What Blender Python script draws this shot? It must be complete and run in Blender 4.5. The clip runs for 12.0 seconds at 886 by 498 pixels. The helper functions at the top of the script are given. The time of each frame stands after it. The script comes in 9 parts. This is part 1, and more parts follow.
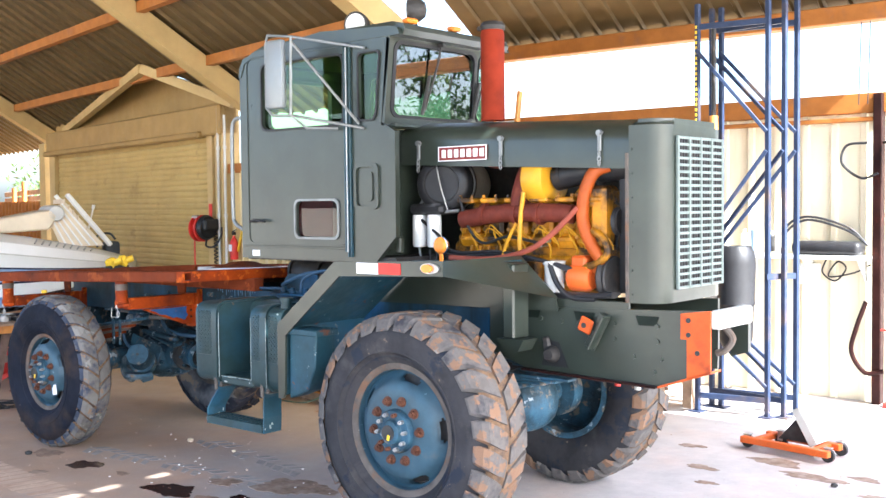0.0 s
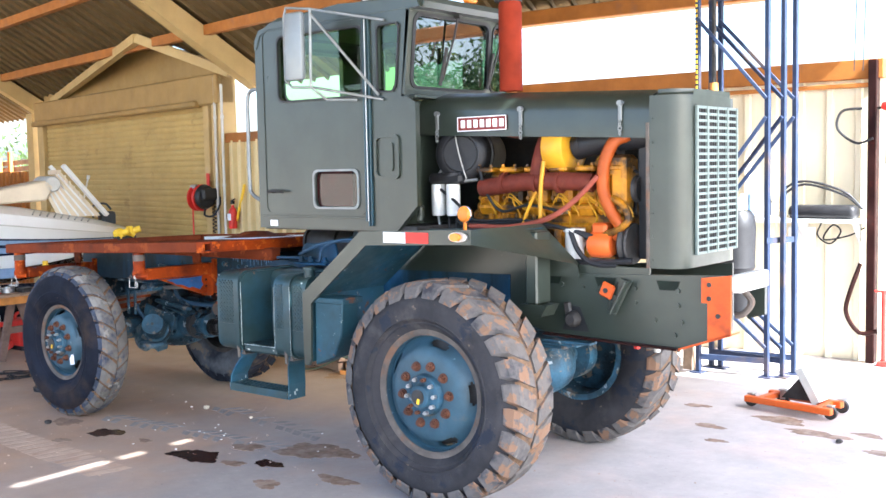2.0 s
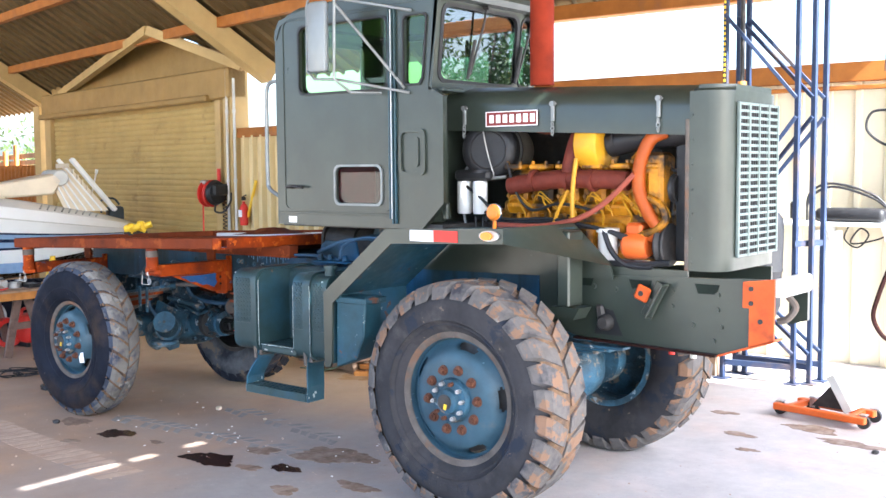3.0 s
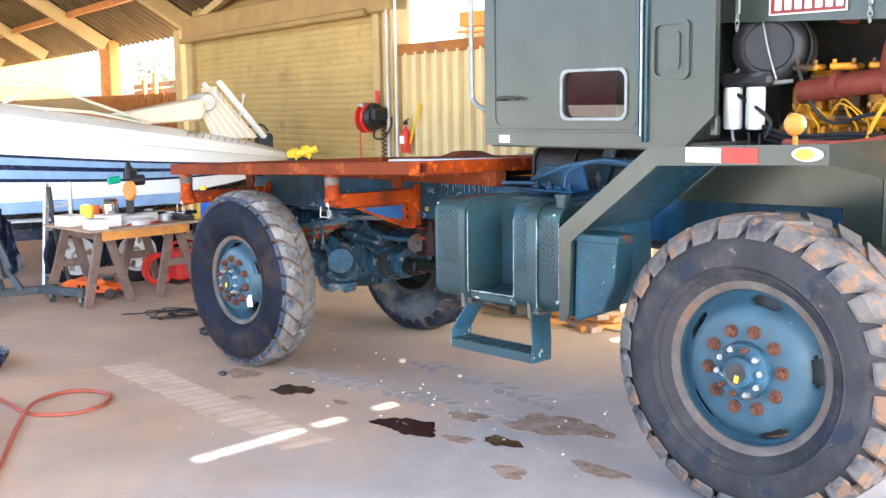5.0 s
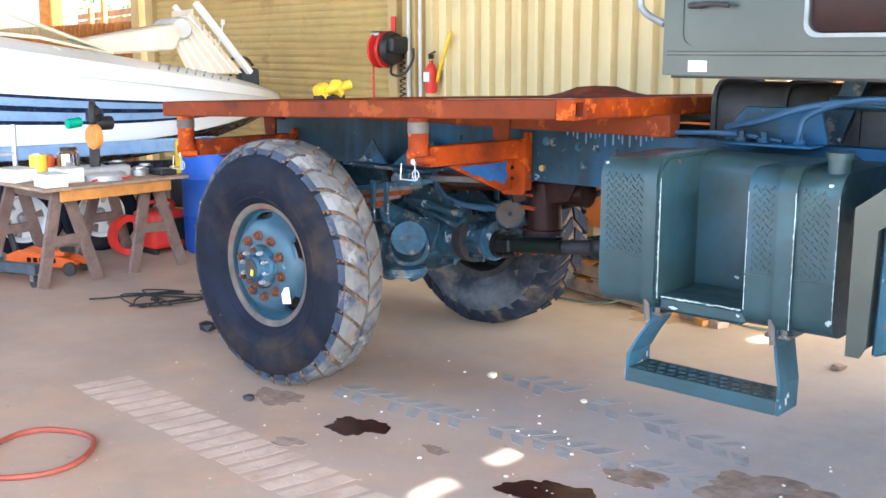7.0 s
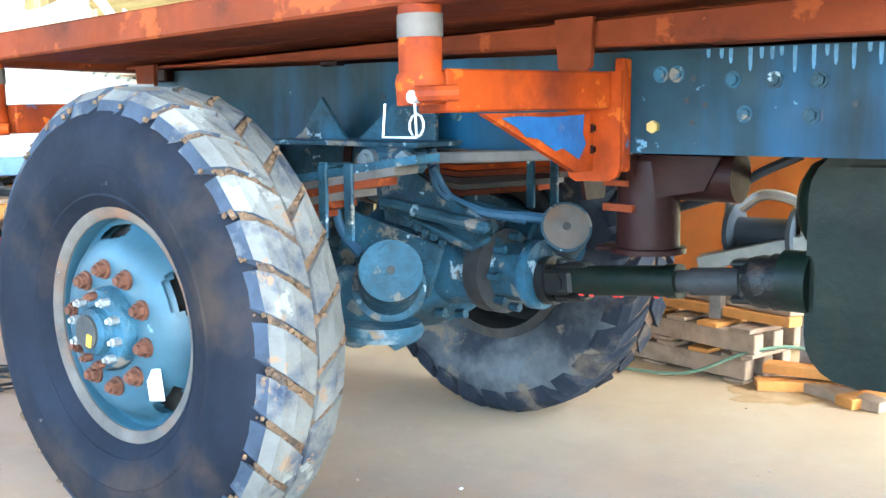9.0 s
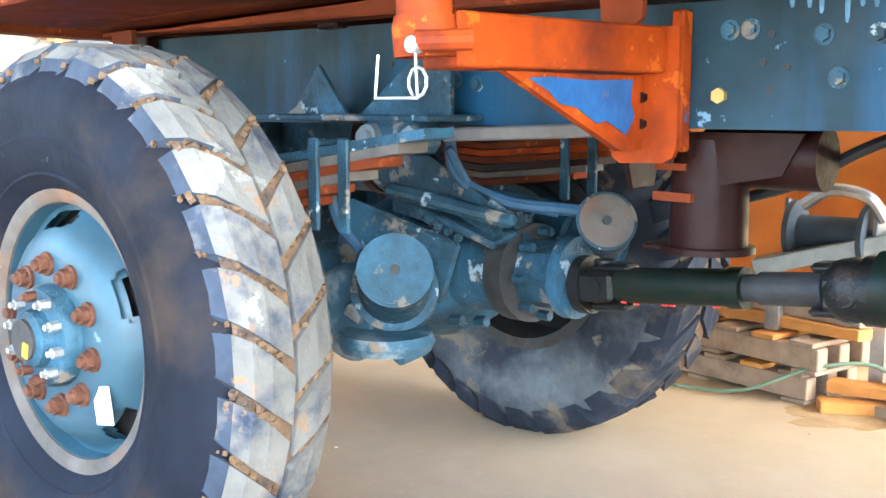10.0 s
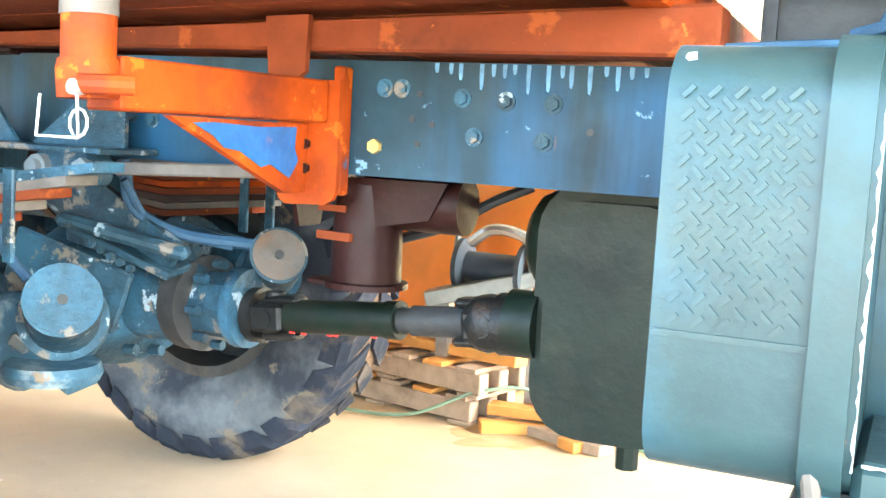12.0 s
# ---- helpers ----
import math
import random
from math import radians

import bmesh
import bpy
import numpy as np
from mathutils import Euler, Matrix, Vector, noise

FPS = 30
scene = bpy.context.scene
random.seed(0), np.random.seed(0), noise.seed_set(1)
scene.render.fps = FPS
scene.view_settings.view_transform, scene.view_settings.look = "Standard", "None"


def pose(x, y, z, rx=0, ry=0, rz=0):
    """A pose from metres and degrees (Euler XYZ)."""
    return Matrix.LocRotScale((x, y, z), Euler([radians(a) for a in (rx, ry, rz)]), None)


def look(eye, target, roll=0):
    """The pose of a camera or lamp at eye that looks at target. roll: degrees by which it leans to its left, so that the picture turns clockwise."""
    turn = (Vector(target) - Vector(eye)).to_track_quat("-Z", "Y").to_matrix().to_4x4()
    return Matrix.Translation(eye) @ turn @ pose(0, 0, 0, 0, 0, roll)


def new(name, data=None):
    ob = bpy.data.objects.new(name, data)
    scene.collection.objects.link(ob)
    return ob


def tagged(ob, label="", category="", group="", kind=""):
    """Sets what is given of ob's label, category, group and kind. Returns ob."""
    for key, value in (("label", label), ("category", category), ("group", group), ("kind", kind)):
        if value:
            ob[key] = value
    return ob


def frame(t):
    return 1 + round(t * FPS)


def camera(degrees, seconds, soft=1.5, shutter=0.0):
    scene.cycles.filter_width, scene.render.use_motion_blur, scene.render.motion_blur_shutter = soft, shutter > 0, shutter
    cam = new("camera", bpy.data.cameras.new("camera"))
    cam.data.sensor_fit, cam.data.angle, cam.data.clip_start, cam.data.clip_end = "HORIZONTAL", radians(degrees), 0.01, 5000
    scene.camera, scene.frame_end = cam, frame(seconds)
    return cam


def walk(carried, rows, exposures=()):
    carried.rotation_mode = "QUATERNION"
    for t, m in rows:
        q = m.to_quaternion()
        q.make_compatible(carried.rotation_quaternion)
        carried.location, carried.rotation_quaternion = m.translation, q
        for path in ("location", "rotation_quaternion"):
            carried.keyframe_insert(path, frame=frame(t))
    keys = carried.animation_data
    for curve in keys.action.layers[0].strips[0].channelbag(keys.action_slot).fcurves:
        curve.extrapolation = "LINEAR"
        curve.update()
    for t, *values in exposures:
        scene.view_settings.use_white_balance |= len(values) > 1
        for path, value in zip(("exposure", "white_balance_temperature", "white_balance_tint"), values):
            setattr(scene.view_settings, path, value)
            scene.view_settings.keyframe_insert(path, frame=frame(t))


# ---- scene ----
# camera: seconds, eye, yaw, pitch, roll
cam = camera(46.0, 12.0, soft=1.5)
PATH = [
    (0, 3.818, -4.120, 1.860, 40.05, -2.50, -0.63),
    (0.5, 3.847, -4.199, 1.859, 39.71, -3.79, 0.14),
    (1, 3.786, -4.320, 1.869, 39.18, -4.30, -1.05),
    (1.5, 3.747, -4.366, 1.881, 38.95, -4.65, -0.81),
    (2, 3.686, -4.415, 1.892, 38.63, -4.43, -1.14),
    (2.5, 3.589, -4.451, 1.872, 38.28, -4.13, -1.42),
    (2.7, 3.544, -4.417, 1.875, 38.34, -4.24, -0.58),
    (4.3, 2.603, -4.024, 1.809, 41.08, -5.85, -2.25),
    (4.5, 2.490, -4.035, 1.793, 42.36, -6.15, -1.56),
    (5, 2.110, -3.810, 1.733, 45.21, -7.93, -0.85),
    (5.5, 1.788, -3.633, 1.724, 46.74, -8.02, 0.61),
    (6, 1.126, -3.361, 1.690, 46.38, -9.09, -1.34),
    (6.5, 0.512, -3.110, 1.636, 44.16, -9.97, 0.07),
    (7, 0.139, -3.011, 1.599, 41.82, -10.86, -0.04),
    (7.2, -0.051, -2.963, 1.585, 40.93, -11.40, 0.64),
    (8.8, -1.408, -1.537, 1.175, 36.68, -8.32, -0.21),
    (9, -1.505, -1.426, 1.127, 38.87, -7.90, -0.53),
    (9.5, -1.711, -1.127, 1.069, 41.68, -7.64, -0.09),
    (10, -1.765, -1.045, 1.054, 40.63, -7.88, -0.02),
    (10.5, -1.747, -1.057, 1.052, 38.25, -7.87, -0.36),
    (11, -1.595, -1.087, 1.095, 36.73, -9.08, 1.78),
    (11.5, -1.607, -1.091, 1.092, 32.00, -8.50, 2.29),
    (12, -1.619, -1.117, 1.093, 24.55, -6.01, 3.21),
]


def eye_pose(x, y, z, yaw, pitch, roll):
    a, p = radians(yaw), radians(pitch)
    ahead = Vector((-math.sin(a) * math.cos(p), math.cos(a) * math.cos(p), math.sin(p)))
    return look((x, y, z), Vector((x, y, z)) + ahead, roll)


walk(cam, [(t, eye_pose(x, y, z, yaw, pitch, roll)) for t, x, y, z, yaw, pitch, roll in PATH],
     [(0, 2.86, 5700, 9), (1.0, 2.84, 5600, 9), (2.6, 2.80, 5600, 9), (4.5, 3.30, 5700, 8), (7.2, 3.46, 5450, 6), (8.8, 4.27, 5100, -6), (9.6, 4.27, 5000, -10), (10.1, 4.35, 5700, 0), (10.6, 4.42, 5950, 1), (12, 5.0, 5950, -4)])

# world, sun, exposure
SUN_DIR = Vector((0.72, -0.10, 0.70)).normalized()
world = bpy.data.worlds.new("world")
scene.world = world
world.use_nodes = True
wn = world.node_tree.nodes
sky = wn.new("ShaderNodeTexSky")
sky.sky_type = "NISHITA"
sky.sun_disc = False
sky.sun_elevation = math.asin(SUN_DIR.z)
sky.sun_rotation = math.atan2(SUN_DIR.x, SUN_DIR.y)
sky.air_density, sky.dust_density, sky.ozone_density = 1.0, 4.0, 1.0
wn["Background"].inputs["Strength"].default_value = 0.15
world.node_tree.links.new(sky.outputs[0], wn["Background"].inputs["Color"])
sun = new("sun", bpy.data.lights.new("sun", "SUN"))
sun.data.energy, sun.data.angle, sun.data.color = 5.0, radians(0.5), (1.0, 0.95, 0.86)
sun.matrix_world = look((0, 0, 30), Vector((0, 0, 30)) - SUN_DIR)


# ---- materials ----
def pm(name, base, rough=0.6, metal=0.0, var=0.15, scale=7.0, bump=0.15, stain=None, amount=0.35, stain_scale=2.0,
       stain2=None, amount2=0.3, scale2=9.0, streak=False, coat=0.0, spec=0.35, stain3=None, amount3=0.2, scale3=18.0):
    """A painted or raw surface: two scales of tone, an optional stain colour in patches and a second one in flecks."""
    m = bpy.data.materials.new(name)
    m.use_nodes = True
    nt = m.node_tree
    nodes, links = nt.nodes, nt.links
    b = nodes["Principled BSDF"]
    tc = nodes.new("ShaderNodeTexCoord")
    src = tc.outputs["Object"]
    if streak:
        mp = nodes.new("ShaderNodeMapping")
        mp.inputs["Scale"].default_value = (1.0, 1.0, 0.12)
        links.new(src, mp.inputs[0])
        stain_src = mp.outputs[0]
    else:
        stain_src = src

    def tex(sc, source, detail=6.0):
        n = nodes.new("ShaderNodeTexNoise")
        n.inputs["Scale"].default_value, n.inputs["Detail"].default_value = sc, detail
        n.inputs["Roughness"].default_value = 0.62
        links.new(source, n.inputs["Vector"])
        return n.outputs["Fac"]

    def ramp(fac, lo, hi):
        r = nodes.new("ShaderNodeMapRange")
        r.inputs["From Min"].default_value, r.inputs["From Max"].default_value = lo, hi
        links.new(fac, r.inputs["Value"])
        return r.outputs["Result"]

    def mix(fac, a, c):
        x = nodes.new("ShaderNodeMix")
        x.data_type = "RGBA"
        links.new(fac, x.inputs["Factor"])
        for sock, v in ((x.inputs["A"], a), (x.inputs["B"], c)):
            if isinstance(v, tuple):
                sock.default_value = (*v, 1)
            else:
                links.new(v, sock)
        return x.outputs["Result"]

    dark = tuple(max(0.0, c * (1 - var)) for c in base)
    light = tuple(min(0.95, c * (1 + var)) for c in base)
    col = mix(ramp(tex(scale, src), 0.3, 0.7), dark, light)
    if stain:
        col = mix(ramp(tex(stain_scale, stain_src), 0.72 - amount * 0.5, 0.80 - amount * 0.5 + 0.1), col, stain)
    if stain2:
        col = mix(ramp(tex(scale2, stain_src, 8.0), 0.74 - amount2 * 0.5, 0.78 - amount2 * 0.5), col, stain2)
    if stain3:
        col = mix(ramp(tex(scale3, src, 9.0), 0.75 - amount3 * 0.5, 0.77 - amount3 * 0.5), col, stain3)
    b.inputs["Specular IOR Level"].default_value = spec
    links.new(col, b.inputs["Base Color"])
    links.new(ramp_range(nodes, links, tex(scale * 2.3, src), rough), b.inputs["Roughness"])
    b.inputs["Metallic"].default_value = metal
    b.inputs["Coat Weight"].default_value, b.inputs["Coat Roughness"].default_value = coat, 0.25
    if bump:
        bn = nodes.new("ShaderNodeBump")
        bn.inputs["Strength"].default_value, bn.inputs["Distance"].default_value = bump, 0.006
        links.new(tex(scale * 6, src, 4.0), bn.inputs["Height"])
        links.new(bn.outputs[0], b.inputs["Normal"])
    return m


def ramp_range(nodes, links, fac, rough):
    r = nodes.new("ShaderNodeMapRange")
    r.inputs["From Min"].default_value, r.inputs["From Max"].default_value = 0.25, 0.75
    r.inputs["To Min"].default_value, r.inputs["To Max"].default_value = max(0.04, rough - 0.1), min(1.0, rough + 0.12)
    links.new(fac, r.inputs["Value"])
    return r.outputs["Result"]


def glass(name, tint=(0.9, 0.97, 0.95), rough=0.0, ior=1.45):
    m = bpy.data.materials.new(name)
    m.use_nodes = True
    b = m.node_tree.nodes["Principled BSDF"]
    b.inputs["Base Color"].default_value = (*tint, 1)
    b.inputs["Transmission Weight"].default_value = 1.0
    b.inputs["Roughness"].default_value = rough
    b.inputs["IOR"].default_value = ior
    return m


M = {}
M["green"] = pm("green_paint", (0.027, 0.035, 0.027), 0.36, var=0.2, scale=3.0, bump=0.08, stain=(0.038, 0.047, 0.036), amount=0.34, stain_scale=1.2, coat=0.6, stain3=(0.075, 0.085, 0.075), amount3=0.06, scale3=30.0)
M["green_worn"] = pm("worn_green_paint", (0.022, 0.046, 0.050), 0.42, var=0.25, scale=5.0, bump=0.2, stain=(0.024, 0.066, 0.092), amount=0.45, stain_scale=2.6, stain2=(0.16, 0.085, 0.05), amount2=0.12, scale2=7.0, coat=0.1)
M["blue_rail"] = pm("faded_blue_green_frame_paint", (0.012, 0.030, 0.044), 0.5, var=0.5, scale=4.0, bump=0.35, stain=(0.016, 0.070, 0.150), amount=0.56, stain_scale=2.2, stain2=(0.16, 0.075, 0.035), amount2=0.10, scale2=9.0, streak=True, spec=0.22, stain3=(0.13, 0.22, 0.30), amount3=0.16, scale3=14.0)
M["blue_grime"] = pm("grimy_blue_metal", (0.022, 0.046, 0.064), 0.45, var=0.5, scale=9.0, bump=1.0, stain=(0.042, 0.112, 0.175), amount=0.50, stain_scale=4.0, stain2=(0.17, 0.145, 0.12), amount2=0.32, scale2=11.0, spec=0.25, stain3=(0.30, 0.36, 0.40), amount3=0.25, scale3=13.0)
M["wheel_blue"] = pm("blue_grey_wheel_paint", (0.032, 0.073, 0.102), 0.42, var=0.3, scale=5.0, bump=0.15, stain=(0.11, 0.095, 0.08), amount=0.22, stain_scale=5.0, spec=0.45, stain3=(0.14, 0.22, 0.27), amount3=0.14, scale3=14.0)
M["rim_rust"] = pm("dusty_rust_rim", (0.105, 0.088, 0.075), 0.7, var=0.35, scale=9.0, bump=0.3, stain=(0.17, 0.085, 0.045), amount=0.4, stain_scale=5.0, spec=0.3, stain3=(0.24, 0.22, 0.20), amount3=0.16, scale3=12.0)
M["nut_rust"] = pm("rusty_nut", (0.11, 0.046, 0.028), 0.8, var=0.4, scale=40.0, bump=0.5, spec=0.2)
M["nut_steel"] = pm("bright_nut", (0.5, 0.5, 0.5), 0.35, 0.8, var=0.2, scale=40.0)
M["rust"] = pm("red_rust_primer", (0.155, 0.033, 0.011), 0.7, var=0.35, scale=5.0, bump=0.4, stain=(0.070, 0.019, 0.010), amount=0.45, stain_scale=2.5, stain2=(0.23, 0.056, 0.015), amount2=0.30, scale2=7.0, spec=0.1, stain3=(0.34, 0.09, 0.018), amount3=0.16, scale3=16.0)
M["rust_bright"] = pm("orange_rust", (0.29, 0.042, 0.004), 0.6, var=0.35, scale=5.0, bump=0.4, stain=(0.11, 0.020, 0.009), amount=0.52, stain_scale=3.5, stain2=(0.05, 0.095, 0.17), amount2=0.20, scale2=7.0, spec=0.1, stain3=(0.42, 0.085, 0.008), amount3=0.32, scale3=15.0)
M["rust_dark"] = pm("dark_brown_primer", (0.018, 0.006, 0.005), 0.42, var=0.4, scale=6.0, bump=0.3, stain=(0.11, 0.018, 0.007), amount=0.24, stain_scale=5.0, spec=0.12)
M["rubber"] = pm("dusty_black_rubber", (0.034, 0.033, 0.036), 0.85, var=0.35, scale=5.0, bump=0.4, stain=(0.085, 0.076, 0.072), amount=0.36, stain_scale=3.5, stain2=(0.022, 0.026, 0.038), amount2=0.36, scale2=6.0, spec=0.2, stain3=(0.15, 0.11, 0.085), amount3=0.14, scale3=14.0)
M["rubber_dark"] = pm("black_sidewall_rubber", (0.009, 0.011, 0.019), 0.75, var=0.4, scale=4.0, bump=0.35, stain=(0.040, 0.028, 0.022), amount=0.38, stain_scale=2.6, spec=0.14, stain3=(0.085, 0.075, 0.07), amount3=0.12, scale3=12.0)
M["lug"] = pm("dusty_tread_lug", (0.120, 0.110, 0.104), 0.92, var=0.3, scale=7.0, bump=0.6, stain=(0.040, 0.040, 0.048), amount=0.46, stain_scale=7.0, stain2=(0.19, 0.115, 0.075), amount2=0.40, scale2=9.0, spec=0.2, stain3=(0.20, 0.18, 0.16), amount3=0.22, scale3=8.0)
M["lug_pale"] = pm("pale_dusty_lug", (0.140, 0.134, 0.127), 0.92, var=0.3, scale=6.0, bump=0.8, stain=(0.030, 0.040, 0.070), amount=0.44, stain_scale=8.0, stain2=(0.20, 0.135, 0.09), amount2=0.26, scale2=12.0, spec=0.2, stain3=(0.22, 0.215, 0.20), amount3=0.30, scale3=7.0)
M["black"] = pm("black_plastic", (0.018, 0.018, 0.020), 0.45, var=0.2, scale=12.0)
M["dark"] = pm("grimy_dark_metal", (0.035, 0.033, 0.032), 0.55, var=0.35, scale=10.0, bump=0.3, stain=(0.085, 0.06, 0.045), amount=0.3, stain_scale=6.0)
M["chrome"] = pm("chrome", (0.75, 0.75, 0.75), 0.15, 1.0, var=0.08, scale=20.0, bump=0)
M["steel"] = pm("bare_steel", (0.42, 0.42, 0.41), 0.4, 0.9, var=0.25, scale=15.0)
M["alu"] = pm("dull_aluminium", (0.55, 0.56, 0.57), 0.5, 0.6, var=0.15, scale=10.0)
M["engine"] = pm("yellow_engine_paint", (0.50, 0.205, 0.005), 0.42, var=0.35, scale=9.0, bump=0.5, stain=(0.035, 0.018, 0.007), amount=0.62, stain_scale=6.0, spec=0.35, stain3=(0.66, 0.30, 0.012), amount3=0.2, scale3=14.0)
M["engine_clean"] = pm("clean_yellow_paint", (0.58, 0.29, 0.012), 0.4, var=0.15, scale=9.0, bump=0.1, stain=(0.40, 0.17, 0.01), amount=0.3, stain_scale=6.0)
M["engine_red"] = pm("rusty_red_manifold", (0.12, 0.020, 0.010), 0.7, var=0.3, scale=10.0, bump=0.3, stain=(0.19, 0.050, 0.022), amount=0.3, stain_scale=8.0)
M["orange_hose"] = pm("orange_silicone_hose", (0.36, 0.070, 0.006), 0.5, var=0.25, scale=8.0, bump=0.1)
M["red_hose"] = pm("faded_red_hose", (0.26, 0.060, 0.036), 0.6, var=0.2, scale=10.0)
M["stack_red"] = pm("red_exhaust_stack", (0.20, 0.024, 0.009), 0.75, spec=0.12, var=0.25, scale=5.0, bump=0.15, stain=(0.14, 0.026, 0.014), amount=0.35, stain_scale=3.0)
M["white"] = pm("white_paint", (0.78, 0.78, 0.76), 0.4, var=0.05, scale=6.0, bump=0.03)
M["white_dull"] = pm("weathered_white", (0.56, 0.56, 0.53), 0.6, var=0.1, scale=5.0, bump=0.1, stain=(0.45, 0.42, 0.37), amount=0.3, stain_scale=3.0)
M["boat"] = pm("glossy_white_gelcoat", (0.80, 0.81, 0.80), 0.18, var=0.04, scale=2.0, bump=0.0, coat=0.5)
M["navy"] = pm("navy_stripe", (0.012, 0.018, 0.045), 0.25, var=0.1, bump=0)
M["boat_blue"] = pm("grey_blue_stripe", (0.22, 0.33, 0.50), 0.3, var=0.1, bump=0)
M["red"] = pm("red_paint", (0.60, 0.035, 0.025), 0.4, var=0.12, scale=8.0, bump=0.05)
M["orange"] = pm("orange_paint", (0.64, 0.12, 0.02), 0.4, var=0.12, scale=8.0, bump=0.05)
M["amber"] = pm("amber_lens", (0.85, 0.25, 0.03), 0.2, var=0.1, bump=0)
M["yellow"] = pm("yellow_paint", (0.80, 0.52, 0.03), 0.4, var=0.12, scale=8.0, bump=0.05)
M["blue_drum"] = pm("blue_drum_plastic", (0.02, 0.09, 0.42), 0.45, var=0.12, bump=0.05)
M["blue_steel"] = pm("blue_painted_steel", (0.022, 0.036, 0.080), 0.55, var=0.25, scale=6.0, bump=0.1, stain=(0.085, 0.055, 0.035), amount=0.4, stain_scale=3.0)
M["wood"] = pm("weathered_timber", (0.36, 0.25, 0.17), 0.8, var=0.25, scale=12.0, bump=0.3, stain=(0.20, 0.13, 0.09), amount=0.35, stain_scale=5.0)
M["wood_gray"] = pm("grey_brown_sawhorse_timber", (0.17, 0.115, 0.095), 0.8, var=0.3, scale=12.0, bump=0.3, stain=(0.10, 0.060, 0.045), amount=0.35, stain_scale=6.0)
M["wood_orange"] = pm("orange_pine_board", (0.58, 0.25, 0.06), 0.7, var=0.2, scale=8.0, bump=0.2, stain=(0.40, 0.18, 0.06), amount=0.35, stain_scale=5.0)
M["rafter"] = pm("cream_painted_steel_rafter", (0.47, 0.335, 0.14), 0.55, var=0.12, scale=3.0, bump=0.05, stain=(0.45, 0.33, 0.2), amount=0.25, stain_scale=3.0)
M["purlin"] = pm("rust_brown_purlin", (0.34, 0.125, 0.022), 0.65, var=0.2, scale=5.0, bump=0.15, stain=(0.22, 0.10, 0.05), amount=0.3, stain_scale=3.0)
M["roof"] = pm("galvanised_roof_sheet", (0.125, 0.086, 0.037), 0.42, 0.35, var=0.22, scale=1.6, bump=0.05, stain=(0.075, 0.048, 0.020), amount=0.35, stain_scale=0.8)
M["wall"] = pm("cream_wall_sheet", (0.70, 0.57, 0.31), 0.5, 0.1, var=0.08, scale=2.0, bump=0.05, stain=(0.52, 0.38, 0.18), amount=0.25, stain_scale=1.2, streak=True)
M["shutter"] = pm("tan_roller_shutter", (0.47, 0.34, 0.125), 0.5, 0.1, var=0.12, scale=2.0, bump=0.08, stain=(0.28, 0.18, 0.06), amount=0.25, stain_scale=3.0, stain3=(0.12, 0.075, 0.04), amount3=0.08, scale3=22.0)
M["grey_drum"] = pm("grey_brown_drum", (0.26, 0.235, 0.19), 0.45, var=0.2, scale=8.0, bump=0.1)
M["blue_hose"] = pm("dusty_blue_hose", (0.030, 0.070, 0.125), 0.55, var=0.25, scale=20.0, bump=0.1)
M["cream"] = pm("cream_vinyl", (0.70, 0.60, 0.45), 0.5, var=0.08, scale=4.0, bump=0.05)
M["hoist"] = pm("grey_blue_hoist_paint", (0.042, 0.054, 0.070), 0.5, var=0.2, scale=8.0, bump=0.1, stain=(0.12, 0.10, 0.08), amount=0.25)
M["blue_sheet"] = pm("dark_blue_plastic_sheet", (0.012, 0.016, 0.035), 0.25, var=0.25, scale=6.0, bump=0.3)
M["leaf"] = pm("leaf_green", (0.06, 0.11, 0.03), 0.6, var=0.4, scale=5.0, bump=0.1)
M["green_hose"] = pm("green_garden_hose", (0.16, 0.22, 0.15), 0.6, var=0.15, bump=0)
M["saw_green"] = pm("green_handle", (0.01, 0.30, 0.17), 0.4, var=0.1, bump=0)
M["stain"] = pm("dry_brown_stain", (0.21, 0.145, 0.105), 0.75, var=0.4, scale=14.0, bump=0.05, stain=(0.30, 0.235, 0.19), amount=0.50, stain_scale=9.0)
M["mud"] = pm("dried_brown_mud", (0.15, 0.095, 0.058), 0.95, var=0.4, scale=25.0, bump=0.8, stain=(0.07, 0.055, 0.05), amount=0.45, stain_scale=12.0, spec=0.15)
M["rubber_dusty"] = pm("dusty_grey_sidewall", (0.115, 0.120, 0.130), 0.85, var=0.35, scale=6.0, bump=0.3, stain=(0.026, 0.030, 0.042), amount=0.64, stain_scale=3.4, stain2=(0.17, 0.135, 0.10), amount2=0.32, scale2=5.0)
M["ground"] = pm("dry_grass_ground", (0.46, 0.40, 0.31), 0.95, var=0.25, scale=1.2, bump=0.5, stain=(0.20, 0.19, 0.10), amount=0.35, stain_scale=0.5)
M["scraped"] = pm("scraped_blue_casting", (0.05, 0.11, 0.16), 0.5, var=0.35, scale=9.0, bump=0.5, stain=(0.34, 0.36, 0.36), amount=0.45, stain_scale=9.0, stain2=(0.22, 0.16, 0.11), amount2=0.25, scale2=12.0)
M["dark_red"] = pm("dark_red_enamel", (0.16, 0.018, 0.014), 0.4, var=0.2, bump=0.0)
M["green_scuffed"] = pm("scuffed_blue_green_paint", (0.020, 0.060, 0.082), 0.45, var=0.3, scale=5.0, bump=0.3, stain=(0.022, 0.085, 0.15), amount=0.45, stain_scale=3.0, stain2=(0.12, 0.050, 0.026), amount2=0.22, scale2=6.0, spec=0.3, stain3=(0.34, 0.37, 0.36), amount3=0.17, scale3=24.0)
